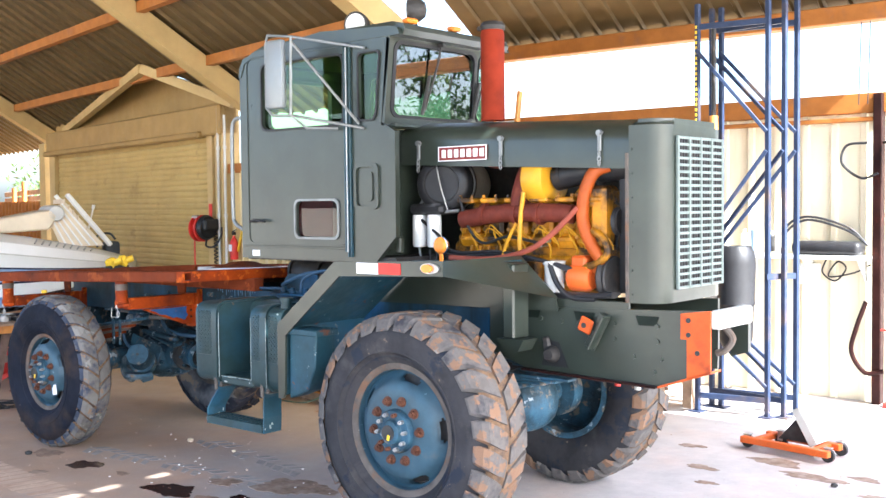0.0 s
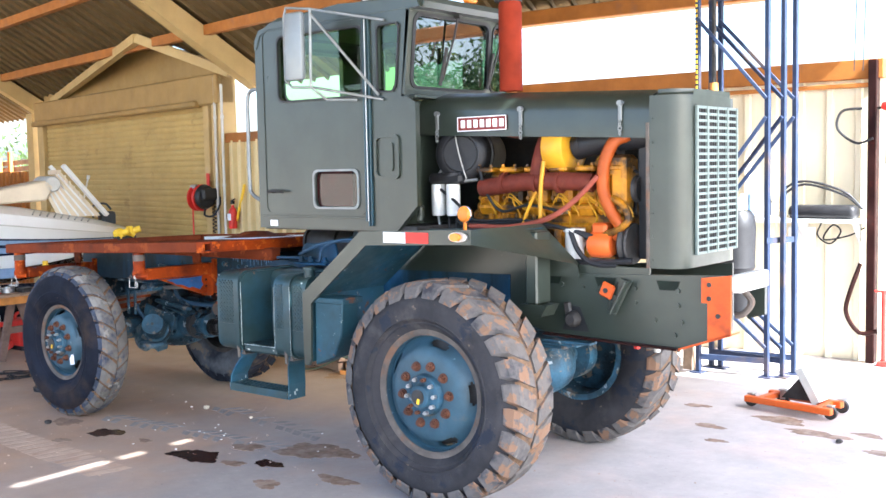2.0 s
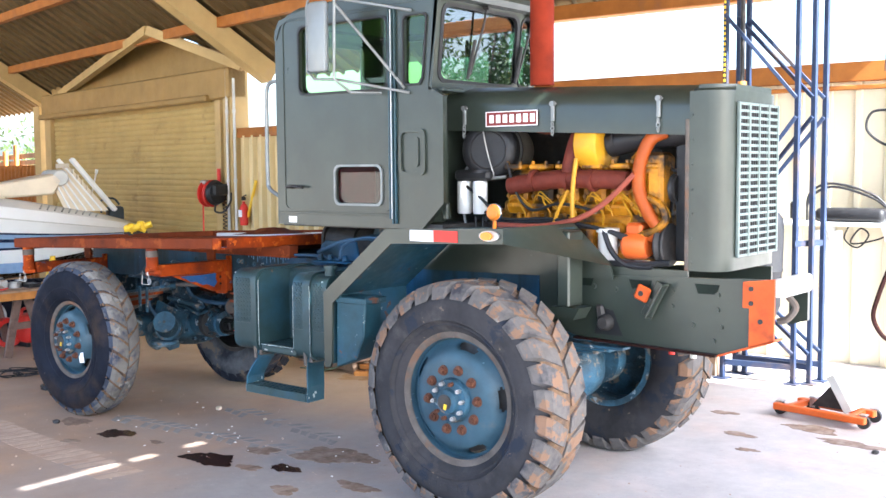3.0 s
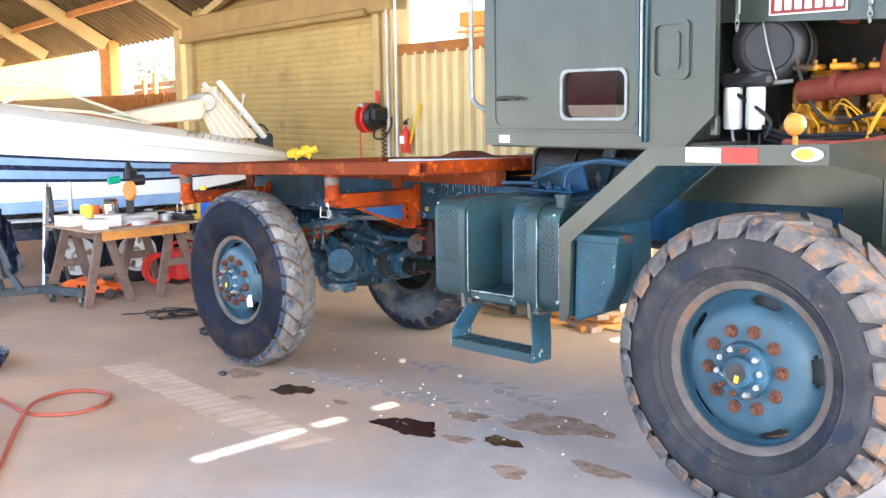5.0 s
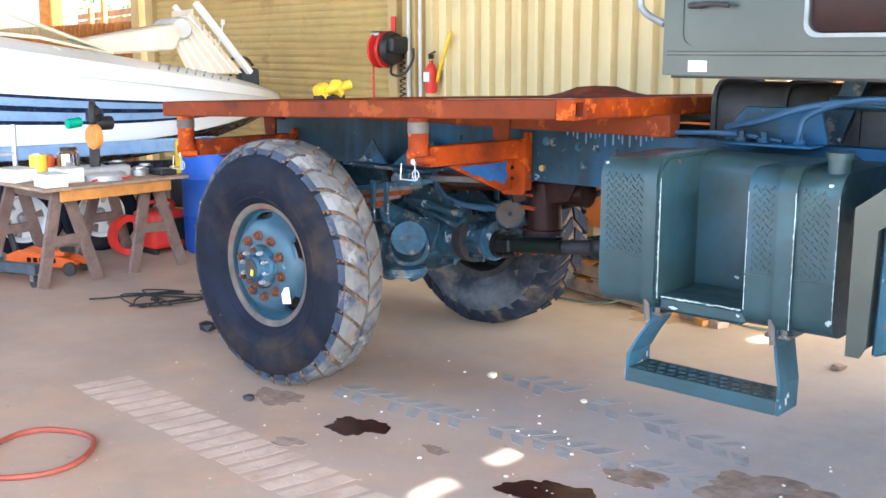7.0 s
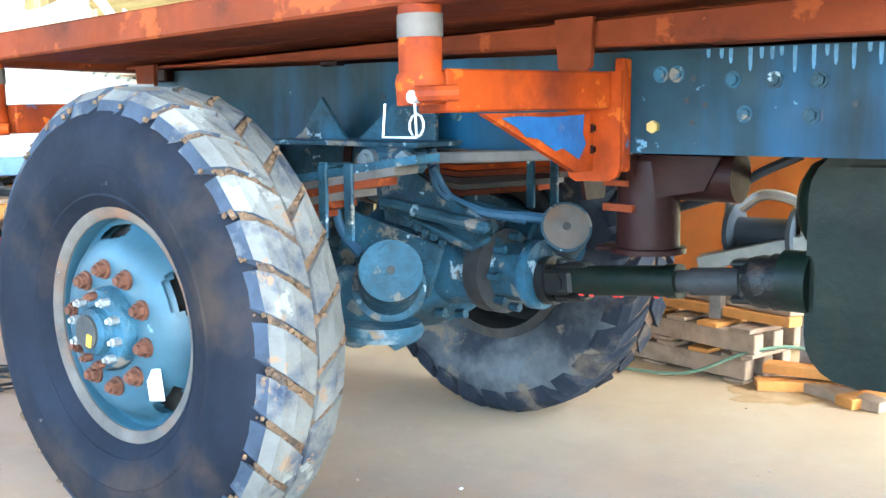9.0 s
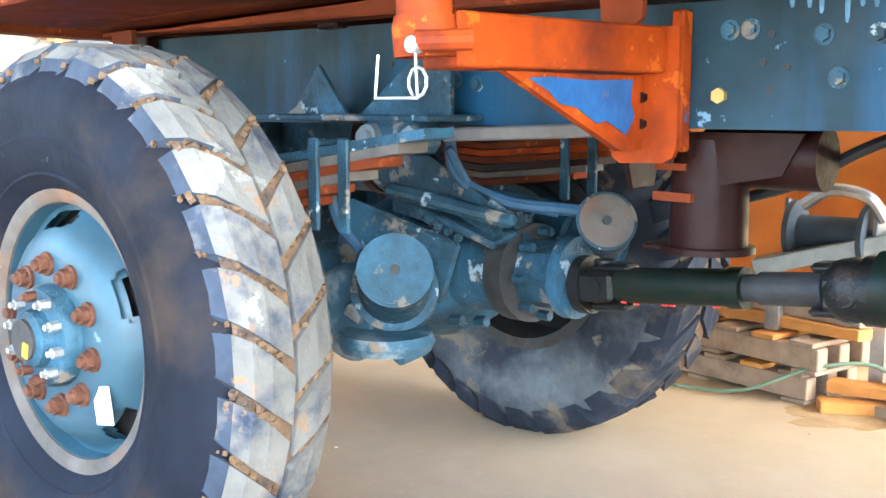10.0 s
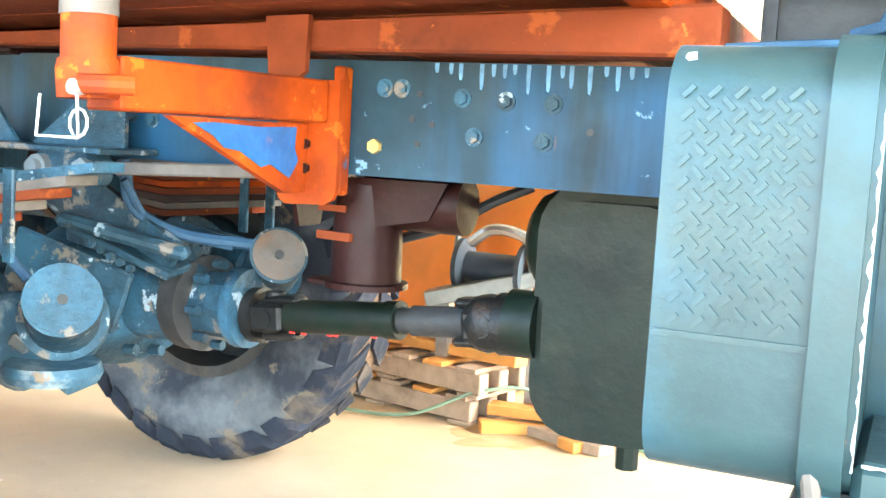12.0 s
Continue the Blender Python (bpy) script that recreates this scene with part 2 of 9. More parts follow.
M["grease"] = pm("black_grease", (0.010, 0.009, 0.008), 0.4, var=0.4, scale=14.0, bump=0.5, stain=(0.05, 0.03, 0.02), amount=0.25, stain_scale=9.0, spec=0.3)
# lighter copy of the wall cream: the bright daylight there is in the colour
M["wall_side"] = pm("lit_cream_wall_sheet", (0.82, 0.74, 0.55), 0.5, 0.05, var=0.07, scale=2.0, bump=0.05, stain=(0.62, 0.45, 0.25), amount=0.22, stain_scale=1.2, streak=True, stain2=(0.36, 0.20, 0.10), amount2=0.10, scale2=5.0)
M["chip"] = pm("pale_scuffed_paint", (0.36, 0.40, 0.39), 0.6, var=0.2, scale=40.0)
M["pale_blue"] = pm("faint_blue_paint_run", (0.09, 0.19, 0.31), 0.5, var=0.4, scale=30.0)
M["tag"] = pm("white_sticker", (0.85, 0.85, 0.85), 0.5, var=0.04, bump=0)
M["rope"] = pm("dark_cable", (0.02, 0.02, 0.022), 0.6, var=0.2, bump=0)
M["tarp"] = pm("orange_tarpaulin", (0.80, 0.26, 0.035), 0.6, var=0.15, scale=3.0, bump=0.15)
M["oil"] = pm("oil_stain", (0.035, 0.014, 0.010), 0.18, var=0.3, scale=9.0, bump=0.02)
M["glass"] = glass("window_glass", (0.40, 0.62, 0.28))
M["screen"] = glass("windscreen_glass", (0.12, 0.16, 0.16), ior=2.0)
M["boat_screen"] = glass("boat_windscreen", (0.55, 0.66, 0.62))
M["grey_steel"] = pm("worn_grey_tube", (0.22, 0.23, 0.23), 0.4, 0.5, var=0.2, scale=12.0)
M["dark_green"] = pm("oily_dark_green", (0.007, 0.012, 0.008), 0.45, var=0.4, scale=6.0, bump=0.25, stain=(0.030, 0.022, 0.014), amount=0.35, spec=0.2)
M["brass"] = pm("dull_brass", (0.42, 0.30, 0.10), 0.4, 0.5, var=0.2)
M["old_blue"] = pm("old_blue_paint", (0.025, 0.085, 0.22), 0.5, var=0.3, scale=12.0, bump=0.2, stain=(0.40, 0.12, 0.05), amount=0.25, stain_scale=9.0)
# shell green made paler: daylight on the front face is in the colour
M["grille_paint"] = pm("daylit_grille_paint", (0.17, 0.21, 0.195), 0.4, var=0.15, scale=9.0, bump=0.05)
M["mirror_back"] = pm("grey_mirror_shell", (0.23, 0.25, 0.26), 0.4, 0.3, var=0.06, bump=0)
M["cab_in"] = pm("pale_green_cab_lining", (0.17, 0.21, 0.12), 0.7, var=0.1, bump=0.1)
M["red_seat"] = pm("dark_red_upholstery", (0.15, 0.012, 0.016), 0.6, var=0.2, bump=0.1)


def floor_material():
    m = bpy.data.materials.new("dusty_concrete")
    m.use_nodes = True
    nt = m.node_tree
    nodes, links = nt.nodes, nt.links
    b = nodes["Principled BSDF"]
    tc = nodes.new("ShaderNodeTexCoord")

    def noise_tex(sc, detail=8.0, rough=0.6):
        n = nodes.new("ShaderNodeTexNoise")
        n.inputs["Scale"].default_value, n.inputs["Detail"].default_value, n.inputs["Roughness"].default_value = sc, detail, rough
        links.new(tc.outputs["Object"], n.inputs["Vector"])
        return n.outputs["Fac"]

    def step(fac, lo, hi):
        r = nodes.new("ShaderNodeMapRange")
        r.inputs["From Min"].default_value, r.inputs["From Max"].default_value = lo, hi
        links.new(fac, r.inputs["Value"])
        return r.outputs["Result"]

    def mix(fac, a, c):
        x = nodes.new("ShaderNodeMix")
        x.data_type = "RGBA"
        links.new(fac, x.inputs["Factor"])
        for sock, v in ((x.inputs["A"], a), (x.inputs["B"], c)):
            if isinstance(v, tuple):
                sock.default_value = (*v, 1)
            else:
                links.new(v, sock)
        return x.outputs["Result"]

    col = mix(step(noise_tex(0.45), 0.35, 0.65), (0.235, 0.205, 0.19), (0.40, 0.33, 0.28))
    col = mix(step(noise_tex(1.1), 0.48, 0.70), col, (0.52, 0.31, 0.18))
    col = mix(step(noise_tex(3.1, 9.0, 0.7), 0.55, 0.78), col, (0.25, 0.23, 0.225))
    col = mix(step(noise_tex(22.0, 5.0), 0.6, 0.8), col, (0.52, 0.45, 0.39))
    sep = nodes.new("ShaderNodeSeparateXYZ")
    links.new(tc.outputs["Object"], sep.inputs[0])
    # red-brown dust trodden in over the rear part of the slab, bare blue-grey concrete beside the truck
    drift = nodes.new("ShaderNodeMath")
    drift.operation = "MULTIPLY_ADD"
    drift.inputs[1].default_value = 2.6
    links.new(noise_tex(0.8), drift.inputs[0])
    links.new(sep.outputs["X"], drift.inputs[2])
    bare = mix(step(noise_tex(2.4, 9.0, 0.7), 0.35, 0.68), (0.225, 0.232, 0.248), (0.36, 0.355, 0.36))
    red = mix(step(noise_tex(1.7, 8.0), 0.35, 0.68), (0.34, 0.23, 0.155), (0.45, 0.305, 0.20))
    # paler towards the open front: the daylight there is painted into the concrete
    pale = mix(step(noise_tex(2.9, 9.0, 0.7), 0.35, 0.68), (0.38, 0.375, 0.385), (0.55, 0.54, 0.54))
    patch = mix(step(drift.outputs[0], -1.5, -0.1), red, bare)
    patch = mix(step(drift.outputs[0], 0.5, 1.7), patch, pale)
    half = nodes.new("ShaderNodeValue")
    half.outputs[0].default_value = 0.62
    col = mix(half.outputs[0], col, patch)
    # dark trodden specks and hairline marks
    col = mix(step(noise_tex(9.0, 10.0, 0.75), 0.63, 0.70), col, (0.19, 0.165, 0.15))
    col = mix(step(noise_tex(60.0, 4.0), 0.67, 0.72), col, (0.16, 0.14, 0.13))
    # ochre dust over the far half of the bay, brightened for the sunlight there
    wob = nodes.new("ShaderNodeMath")
    wob.operation = "MULTIPLY_ADD"
    wob.inputs[1].default_value = 2.2
    links.new(noise_tex(0.9), wob.inputs[0])
    links.new(sep.outputs["Y"], wob.inputs[2])
    dust = mix(step(noise_tex(4.0), 0.3, 0.7), (0.54, 0.375, 0.20), (0.62, 0.455, 0.27))
    near = nodes.new("ShaderNodeMath")
    near.operation = "MULTIPLY"
    links.new(step(wob.outputs[0], 1.9, 4.2), near.inputs[0])
    links.new(step(sep.outputs["X"], -0.6, -2.2), near.inputs[1])
    col = mix(near.outputs[0], col, dust)
    links.new(col, b.inputs["Base Color"])
    links.new(step(noise_tex(2.3), -0.6, 1.0), b.inputs["Roughness"])
    bn = nodes.new("ShaderNodeBump")
    bn.inputs["Strength"].default_value, bn.inputs["Distance"].default_value = 0.15, 0.004
    links.new(noise_tex(45.0), bn.inputs["Height"])
    links.new(bn.outputs[0], b.inputs["Normal"])
    return m


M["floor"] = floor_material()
M["track"] = pm("dry_mud_track", (0.50, 0.39, 0.31), 0.95, var=0.2, scale=12.0, bump=0.4, stain=(0.40, 0.29, 0.22), amount=0.50, stain_scale=6.0, spec=0.1)
M["track_grey"] = pm("dry_grey_track", (0.315, 0.30, 0.285), 0.95, var=0.25, scale=12.0, bump=0.5, stain=(0.26, 0.245, 0.235), amount=0.50, stain_scale=6.0, spec=0.1)


# ---- building helpers ----
def thing(name, loc=(0, 0, 0), label="", category="", group="", kind=""):
    ob = new(name)
    ob.location = loc
    ob["base"] = tuple(loc)
    return tagged(ob, label, category, group, kind)


def root_of(ob):
    while ob.parent:
        ob = ob.parent
    return ob


def smooth(me, angle=35.0):
    me.polygons.foreach_set("use_smooth", [True] * len(me.polygons))
    me.set_sharp_from_angle(angle=radians(angle))


def part(name, bm, material, parent=None, label="", flat=False):
    """Links a bmesh in world metres as one mesh object, under a thing or a part."""
    me = bpy.data.meshes.new(name)
    if parent:
        base = root_of(parent).get("base")
        if base is not None:
            bmesh.ops.translate(bm, verts=bm.verts, vec=-Vector(base))
    bmesh.ops.recalc_face_normals(bm, faces=bm.faces)
    bm.to_mesh(me)
    bm.free()
    if not flat:
        smooth(me)
    me.materials.append(material)
    ob = new(name, me)
    if parent:
        ob.parent = parent
    if label:
        ob["label"] = label
    return ob


def solid(name, bm, material, label, category, kind="", group=""):
    """A thing that is one single mesh."""
    return tagged(part(name, bm, material), label, category, group, kind)


def B():
    return bmesh.new()


def box(bm, lo, hi, bevel=0.0, m=None, seg=1):
    lo, hi = Vector(lo), Vector(hi)
    c, d = (lo + hi) / 2, hi - lo
    r = bmesh.ops.create_cube(bm, size=1.0)
    vs = r["verts"]
    for v in vs:
        v.co = Vector((v.co.x * d.x, v.co.y * d.y, v.co.z * d.z)) + c
    if bevel > 0:
        es = list({e for v in vs for e in v.link_edges})
        r2 = bmesh.ops.bevel(bm, geom=es, offset=min(bevel, min(abs(x) for x in d) * 0.45), segments=seg, affect="EDGES", profile=0.5)
        vs = list({v for f in r2["faces"] for v in f.verts} | {v for v in vs if v.is_valid})
    if m is not None:
        bmesh.ops.transform(bm, matrix=m, verts=vs)
    return vs


def obox(bm, centre, size, rot=(0, 0, 0), bevel=0.0):
    """A box turned by Euler degrees about its centre."""
    s = Vector(size) / 2
    return box(bm, -s, s, bevel, pose(*centre, *rot))


def rod(bm, a, b, r, seg=12, r2=None):
    a, b = Vector(a), Vector(b)
    d = b - a
    m = Matrix.Translation((a + b) / 2) @ d.to_track_quat("Z", "Y").to_matrix().to_4x4()
    return bmesh.ops.create_cone(bm, cap_ends=True, segments=seg, radius1=r, radius2=r if r2 is None else r2, depth=d.length, matrix=m)["verts"]


def beam(bm, a, b, w, h, up=(0, 0, 1), bevel=0.0):
    """A rectangular bar from a to b, w wide and h high."""
    a, b = Vector(a), Vector(b)
    d = (b - a).normalized()
    side = d.cross(Vector(up)).normalized()
    top = side.cross(d).normalized()
    m = Matrix((side, d, top)).transposed().to_4x4()
    m.translation = (a + b) / 2
    return box(bm, (-w / 2, -(b - a).length / 2, -h / 2), (w / 2, (b - a).length / 2, h / 2), bevel, m)


def smooth_line(pts, n=6):
    """Catmull-Rom points through pts."""
    p = [Vector(q) for q in pts]
    p = [2 * p[0] - p[1]] + p + [2 * p[-1] - p[-2]]
    out = []
    for i in range(1, len(p) - 2):
        for k in range(n):
            t = k / n
            out.append(0.5 * (2 * p[i] + (p[i + 1] - p[i - 1]) * t + (2 * p[i - 1] - 5 * p[i] + 4 * p[i + 1] - p[i + 2]) * t * t
                              + (3 * p[i] - p[i - 1] - 3 * p[i + 1] + p[i + 2]) * t ** 3))
    return out + [p[-2]]


def tube(bm, pts, r, seg=8, curve=True, n=6):
    line = smooth_line(pts, n) if curve and len(pts) > 2 else [Vector(q) for q in pts]
    rings = []
    prev = None
    for i, q in enumerate(line):
        d = (line[min(i + 1, len(line) - 1)] - line[max(i - 1, 0)]).normalized()
        if prev is None:
            side = d.orthogonal().normalized()
        else:
            side = (prev - d * prev.dot(d)).normalized()
        prev = side
        up = d.cross(side)
        rings.append([bm.verts.new(q + r * (math.cos(a) * side + math.sin(a) * up)) for a in [2 * math.pi * k / seg for k in range(seg)]])
    for a, b in zip(rings, rings[1:]):
        for k in range(seg):
            bm.faces.new((a[k], a[(k + 1) % seg], b[(k + 1) % seg], b[k]))
    bm.faces.new(rings[0][::-1])
    bm.faces.new(rings[-1])


def lathe(bm, profile, origin, axis="y", seg=40, closed=False):
    """Turns (radius, along) pairs about an axis through origin."""
    o = Vector(origin)
    rings = []
    for r, h in profile:
        ring = []
        for k in range(seg):
            a = 2 * math.pi * k / seg
            c, s = r * math.cos(a), r * math.sin(a)
            v = {"y": (c, h, s), "x": (h, c, s), "z": (c, s, h)}[axis]
            ring.append(bm.verts.new(o + Vector(v)))
        rings.append(ring)
    pairs = list(zip(rings, rings[1:])) + ([(rings[-1], rings[0])] if closed else [])
    for a, b in pairs:
        for k in range(seg):
            bm.faces.new((a[k], a[(k + 1) % seg], b[(k + 1) % seg], b[k]))
    if not closed:
        for ring, rp in ((rings[0], profile[0]), (rings[-1], profile[-1])):
            if rp[0] > 1e-5:
                bm.faces.new(ring)
    bmesh.ops.remove_doubles(bm, verts=bm.verts, dist=1e-6)


def prism(bm, poly, axis, a, b, bevel=0.0):
    """Extrudes a polygon along an axis from a to b. Points are (x, z) for y, (y, z) for x and (x, y) for z."""
    def at(p, h):
        return {"y": (p[0], h, p[1]), "x": (h, p[0], p[1]), "z": (p[0], p[1], h)}[axis]
    va = [bm.verts.new(at(p, a)) for p in poly]
    vb = [bm.verts.new(at(p, b)) for p in poly]
    fs = [bm.faces.new(va), bm.faces.new(vb[::-1])]
    n = len(poly)
    for k in range(n):
        fs.append(bm.faces.new((va[k], vb[k], vb[(k + 1) % n], va[(k + 1) % n])))
    if bevel:
        es = list({e for f in fs for e in f.edges})
        bmesh.ops.bevel(bm, geom=es, offset=bevel, segments=1, affect="EDGES")
    return va + vb


def ngon(bm, pts):
    return bm.faces.new([bm.verts.new(p) for p in pts])


def rounded(x0, z0, x1, z1, r, n=4):
    out = []
    for cx, cz, a0 in ((x1 - r, z1 - r, 0), (x0 + r, z1 - r, 90), (x0 + r, z0 + r, 180), (x1 - r, z0 + r, 270)):
        for k in range(n + 1):
            a = radians(a0 + 90 * k / n)
            out.append((cx + r * math.cos(a), cz + r * math.sin(a)))
    return out


def frame_ring(bm, outer, inner, axis, a, b):
    """A ring of constant section between two loops with as many points."""
    def at(p, h):
        return {"y": (p[0], h, p[1]), "x": (h, p[0], p[1]), "z": (p[0], p[1], h)}[axis]
    n = len(outer)
    L = [[bm.verts.new(at(p, h)) for p in loop] for loop, h in ((outer, a), (inner, a), (inner, b), (outer, b))]
    for i in range(4):
        u, v = L[i], L[(i + 1) % 4]
        for k in range(n):
            bm.faces.new((u[k], u[(k + 1) % n], v[(k + 1) % n], v[k]))


def bolt(bm, p, axis, r=0.014, h=0.012):
    d = Vector(axis).normalized()
    rod(bm, Vector(p), Vector(p) + d * h, r, 6)
M["lintel"] = pm("tan_lintel_paint", (0.31, 0.20, 0.068), 0.5, var=0.15, scale=3.0, bump=0.05, stain=(0.27, 0.17, 0.06), amount=0.35, stain_scale=2.0)
M["lug_black"] = pm("dark_scuffed_tread", (0.022, 0.025, 0.036), 0.85, var=0.35, scale=6.0, bump=0.5, stain=(0.13, 0.10, 0.075), amount=0.36, stain_scale=5.0, spec=0.2)
M["smoked"] = glass("dark_door_glass", (0.22, 0.19, 0.19))
M["rust_orange"] = pm("scraped_orange_paint", (0.52, 0.085, 0.012), 0.5, var=0.25, scale=6.0, bump=0.2, stain=(0.24, 0.040, 0.012), amount=0.36, stain_scale=8.0, stain3=(0.06, 0.03, 0.02), amount3=0.14, scale3=20.0)
M["shoulder"] = pm("bluish_worn_shoulder_rubber", (0.040, 0.050, 0.074), 0.85, var=0.35, scale=8.0, bump=0.5, stain=(0.16, 0.155, 0.15), amount=0.36, stain_scale=9.0, stain2=(0.17, 0.11, 0.07), amount2=0.24, scale2=12.0, spec=0.2)
M["damp"] = pm("damp_ochre_dust", (0.44, 0.28, 0.13), 0.8, var=0.2, scale=9.0, bump=0.05, stain=(0.54, 0.37, 0.20), amount=0.4, stain_scale=6.0)


# ---- the shed ----
def wall_frame(origin, degrees):
    """Poses along a wall: x along it, y outwards, z up."""
    return pose(origin[0], origin[1], 0, 0, 0, degrees)


def regroup(centre, shift, turn, size):
    """Turns and sizes a group about a point of the floor, then shifts it."""
    c = Vector((centre[0], centre[1], 0))
    return Matrix.Translation(c + Vector((shift[0], shift[1], 0))) @ Matrix.Rotation(radians(turn), 4, "Z") @ Matrix.Scale(size, 4) @ Matrix.Translation(-c)


def place(build, m):
    """Runs a builder and lays its top-level things with m."""
    before = set(bpy.data.objects)
    build()
    for ob in [o for o in bpy.data.objects if o not in before and o.parent is None]:
        ob.matrix_world = m @ ob.matrix_basis


REAR_WALL = regroup((-6.833, 3.663), (-0.595, 0.373), 3.2, 1.014)
SIDE_WALL = regroup((1.142, 4.968), (-0.38, 0.632), 14.0, 0.984)
TOWER = regroup((0.42, 4.36), (-0.386, 0.161), -4.1, 0.99)
DOLLY = regroup((1.06, 3.347), (-0.155, -0.096), -5.6, 0.951)
BOATYARD = regroup((-7.522, 2.719), (-0.902, 0.402), -2.8, 1.022)
BENCH = regroup((-6.564, 1.002), (-0.254, -0.028), -0.2, 0.997)
LW = REAR_WALL @ wall_frame((-5.35, 3.4), -14.0)
RW = SIDE_WALL @ wall_frame((1.0, 5.1), -12.0)


def corrugated(bm, s0, s1, z0, z1, m, pitch=0.19, depth=0.045, rib=0.05):
    """Sheet with upright trapezium ribs, and a back so that it has thickness."""
    prof, s = [], s0
    while s < s1:
        for ds, h in ((0.0, 0.0), (pitch - rib - 0.012, 0.0), (pitch - rib, -depth), (pitch - 0.012, -depth)):
            if s + ds <= s1:
                prof.append((s + ds, h))
        s += pitch
    prof.append((s1, 0.0))
    for off in (0.0, 0.006):
        lo = [bm.verts.new(m @ Vector((a, h + off, z0))) for a, h in prof]
        hi = [bm.verts.new(m @ Vector((a, h + off, z1))) for a, h in prof]
        for k in range(len(prof) - 1):
            bm.faces.new((lo[k], lo[k + 1], hi[k + 1], hi[k]))


def build_shed():
    g = B()
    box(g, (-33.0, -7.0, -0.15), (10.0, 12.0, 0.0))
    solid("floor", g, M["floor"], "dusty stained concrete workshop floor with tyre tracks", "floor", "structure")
    g = B()
    ext = 400.0
    ngon(g, [(-ext, -ext, -0.06), (ext, -ext, -0.06), (ext, ext, -0.06), (-ext, ext, -0.06)])
    solid("ground", g, M["ground"], "dry grass and dirt ground outside the shed", "ground", "structure")

    # wall behind the flatbed, with the roller shutter
    g = B()
    corrugated(g, -0.36, 3.1, 0.0, 2.24, LW, 0.19, 0.06, 0.042)
    solid("wall_rear", g, M["wall"], "cream corrugated metal wall sheeting beside the roller door", "wall", "structure")
    g = B()
    box(g, (-0.36, -0.05, 2.22), (3.1, 0.05, 2.33), 0.006, LW)
    box(g, (-0.36, -0.03, 0.9), (3.1, -0.004, 0.96), 0.0, LW @ pose(0, 0.08, 0))
    solid("trim", g, M["purlin"], "brown steel rail along the top of the wall sheets", "trim", "structure")
    g = B()
    box(g, (-0.80, -0.10, 0.0), (-0.66, 0.12, 3.02), 0.006, LW)
    box(g, (-0.55, -0.12, 0.0), (-0.36, 0.12, 3.02), 0.008, LW)
    box(g, (-0.66, 0.0, 0.0), (-0.55, 0.05, 3.02), 0.0, LW)
    solid("post", g, M["rafter"], "cream painted steel post beside the roller door", "post", "structure")
    shutter = thing("roller_door", label="closed tan steel roller shutter door with rust flecks", category="door", kind="structure")
    z = 0.0
    while z < 2.66:
        g = B()
        pr = [(0.0, z), (-0.013, z + 0.014), (-0.016, z + 0.034), (-0.012, z + 0.056), (0.0, z + 0.066), (0.0, z + 0.075), (0.008, z + 0.075), (0.008, z)]
        prism(g, pr, "x", -6.25, -0.80)
        bmesh.ops.transform(g, matrix=LW, verts=g.verts)
        part("slat", g, M["shutter"], shutter)
        z += 0.075
    g = B()
    box(g, (-6.4, -0.16, 2.68), (-0.36, 0.10, 3.04), 0.02, LW)
    box(g, (-6.4, -0.22, 2.66), (-0.80, -0.10, 2.74), 0.02, LW)
    solid("lintel", g, M["lintel"], "cream steel lintel box over the roller door", "lintel", "structure")
    g = B()
    box(g, (-7.0, -0.08, 0.0), (-6.72, 0.12, 2.9), 0.006, LW)
    box(g, (-6.50, -0.08, 0.0), (-6.25, 0.12, 2.75), 0.006, LW)
    solid("post", g, M["rafter"], "tan corner post between window and roller door", "post", "structure")
    g = B()
    corrugated(g, -32.0, -7.0, 0.0, 1.95, LW)
    solid("wall_rear_low", g, M["purlin"], "low corrugated wall under the open window band", "wall", "structure")

    # wall beyond the bonnet
    g = B()
    corrugated(g, -7.5, 0.26, 0.0, 2.70, RW, 0.27, 0.035, 0.06)
    solid("wall_side", g, M["wall_side"], "cream corrugated wall sheets with rusty foot", "wall", "structure")
    g = B()
    box(g, (-7.5, -0.10, 2.68), (0.26, 0.02, 2.86), 0.006, RW)
    box(g, (-7.5, -0.14, 2.60), (0.2, -0.06, 2.64), 0.006, RW)
    solid("trim", g, M["purlin"], "rust brown girt along the top of the wall", "trim", "structure")
    g = B()
    box(g, (-7.5, -0.12, 3.52), (7.0, 0.08, 3.68), 0.01, RW)
    solid("eave_beam", g, M["purlin"], "rust brown eave beam under the roof sheets", "beam", "structure")
    g = B()
    box(g, (0.14, -0.16, 0.0), (0.22, -0.04, 2.85), 0.008, RW)
    solid("post", g, M["rust_dark"], "dark brown steel wall post", "post", "structure")
    g = B()
    box(g, (-31.1, -6.5, 0.0), (-31.0, 12.0, 5.6), 0.0)
    solid("wall_end", g, M["purlin"], "plain end wall of the shed", "wall", "structure")

    roof()


SLOPE = 0.63


def dormer_u(s):
    """How far the valley of the dormer over the roller door reaches inwards."""
    return -0.11 + max(-0.3, 0.70 * (1.0 - ((-1.25 - s) / 4.65 if s < -1.25 else (s + 1.25) / 1.0)))


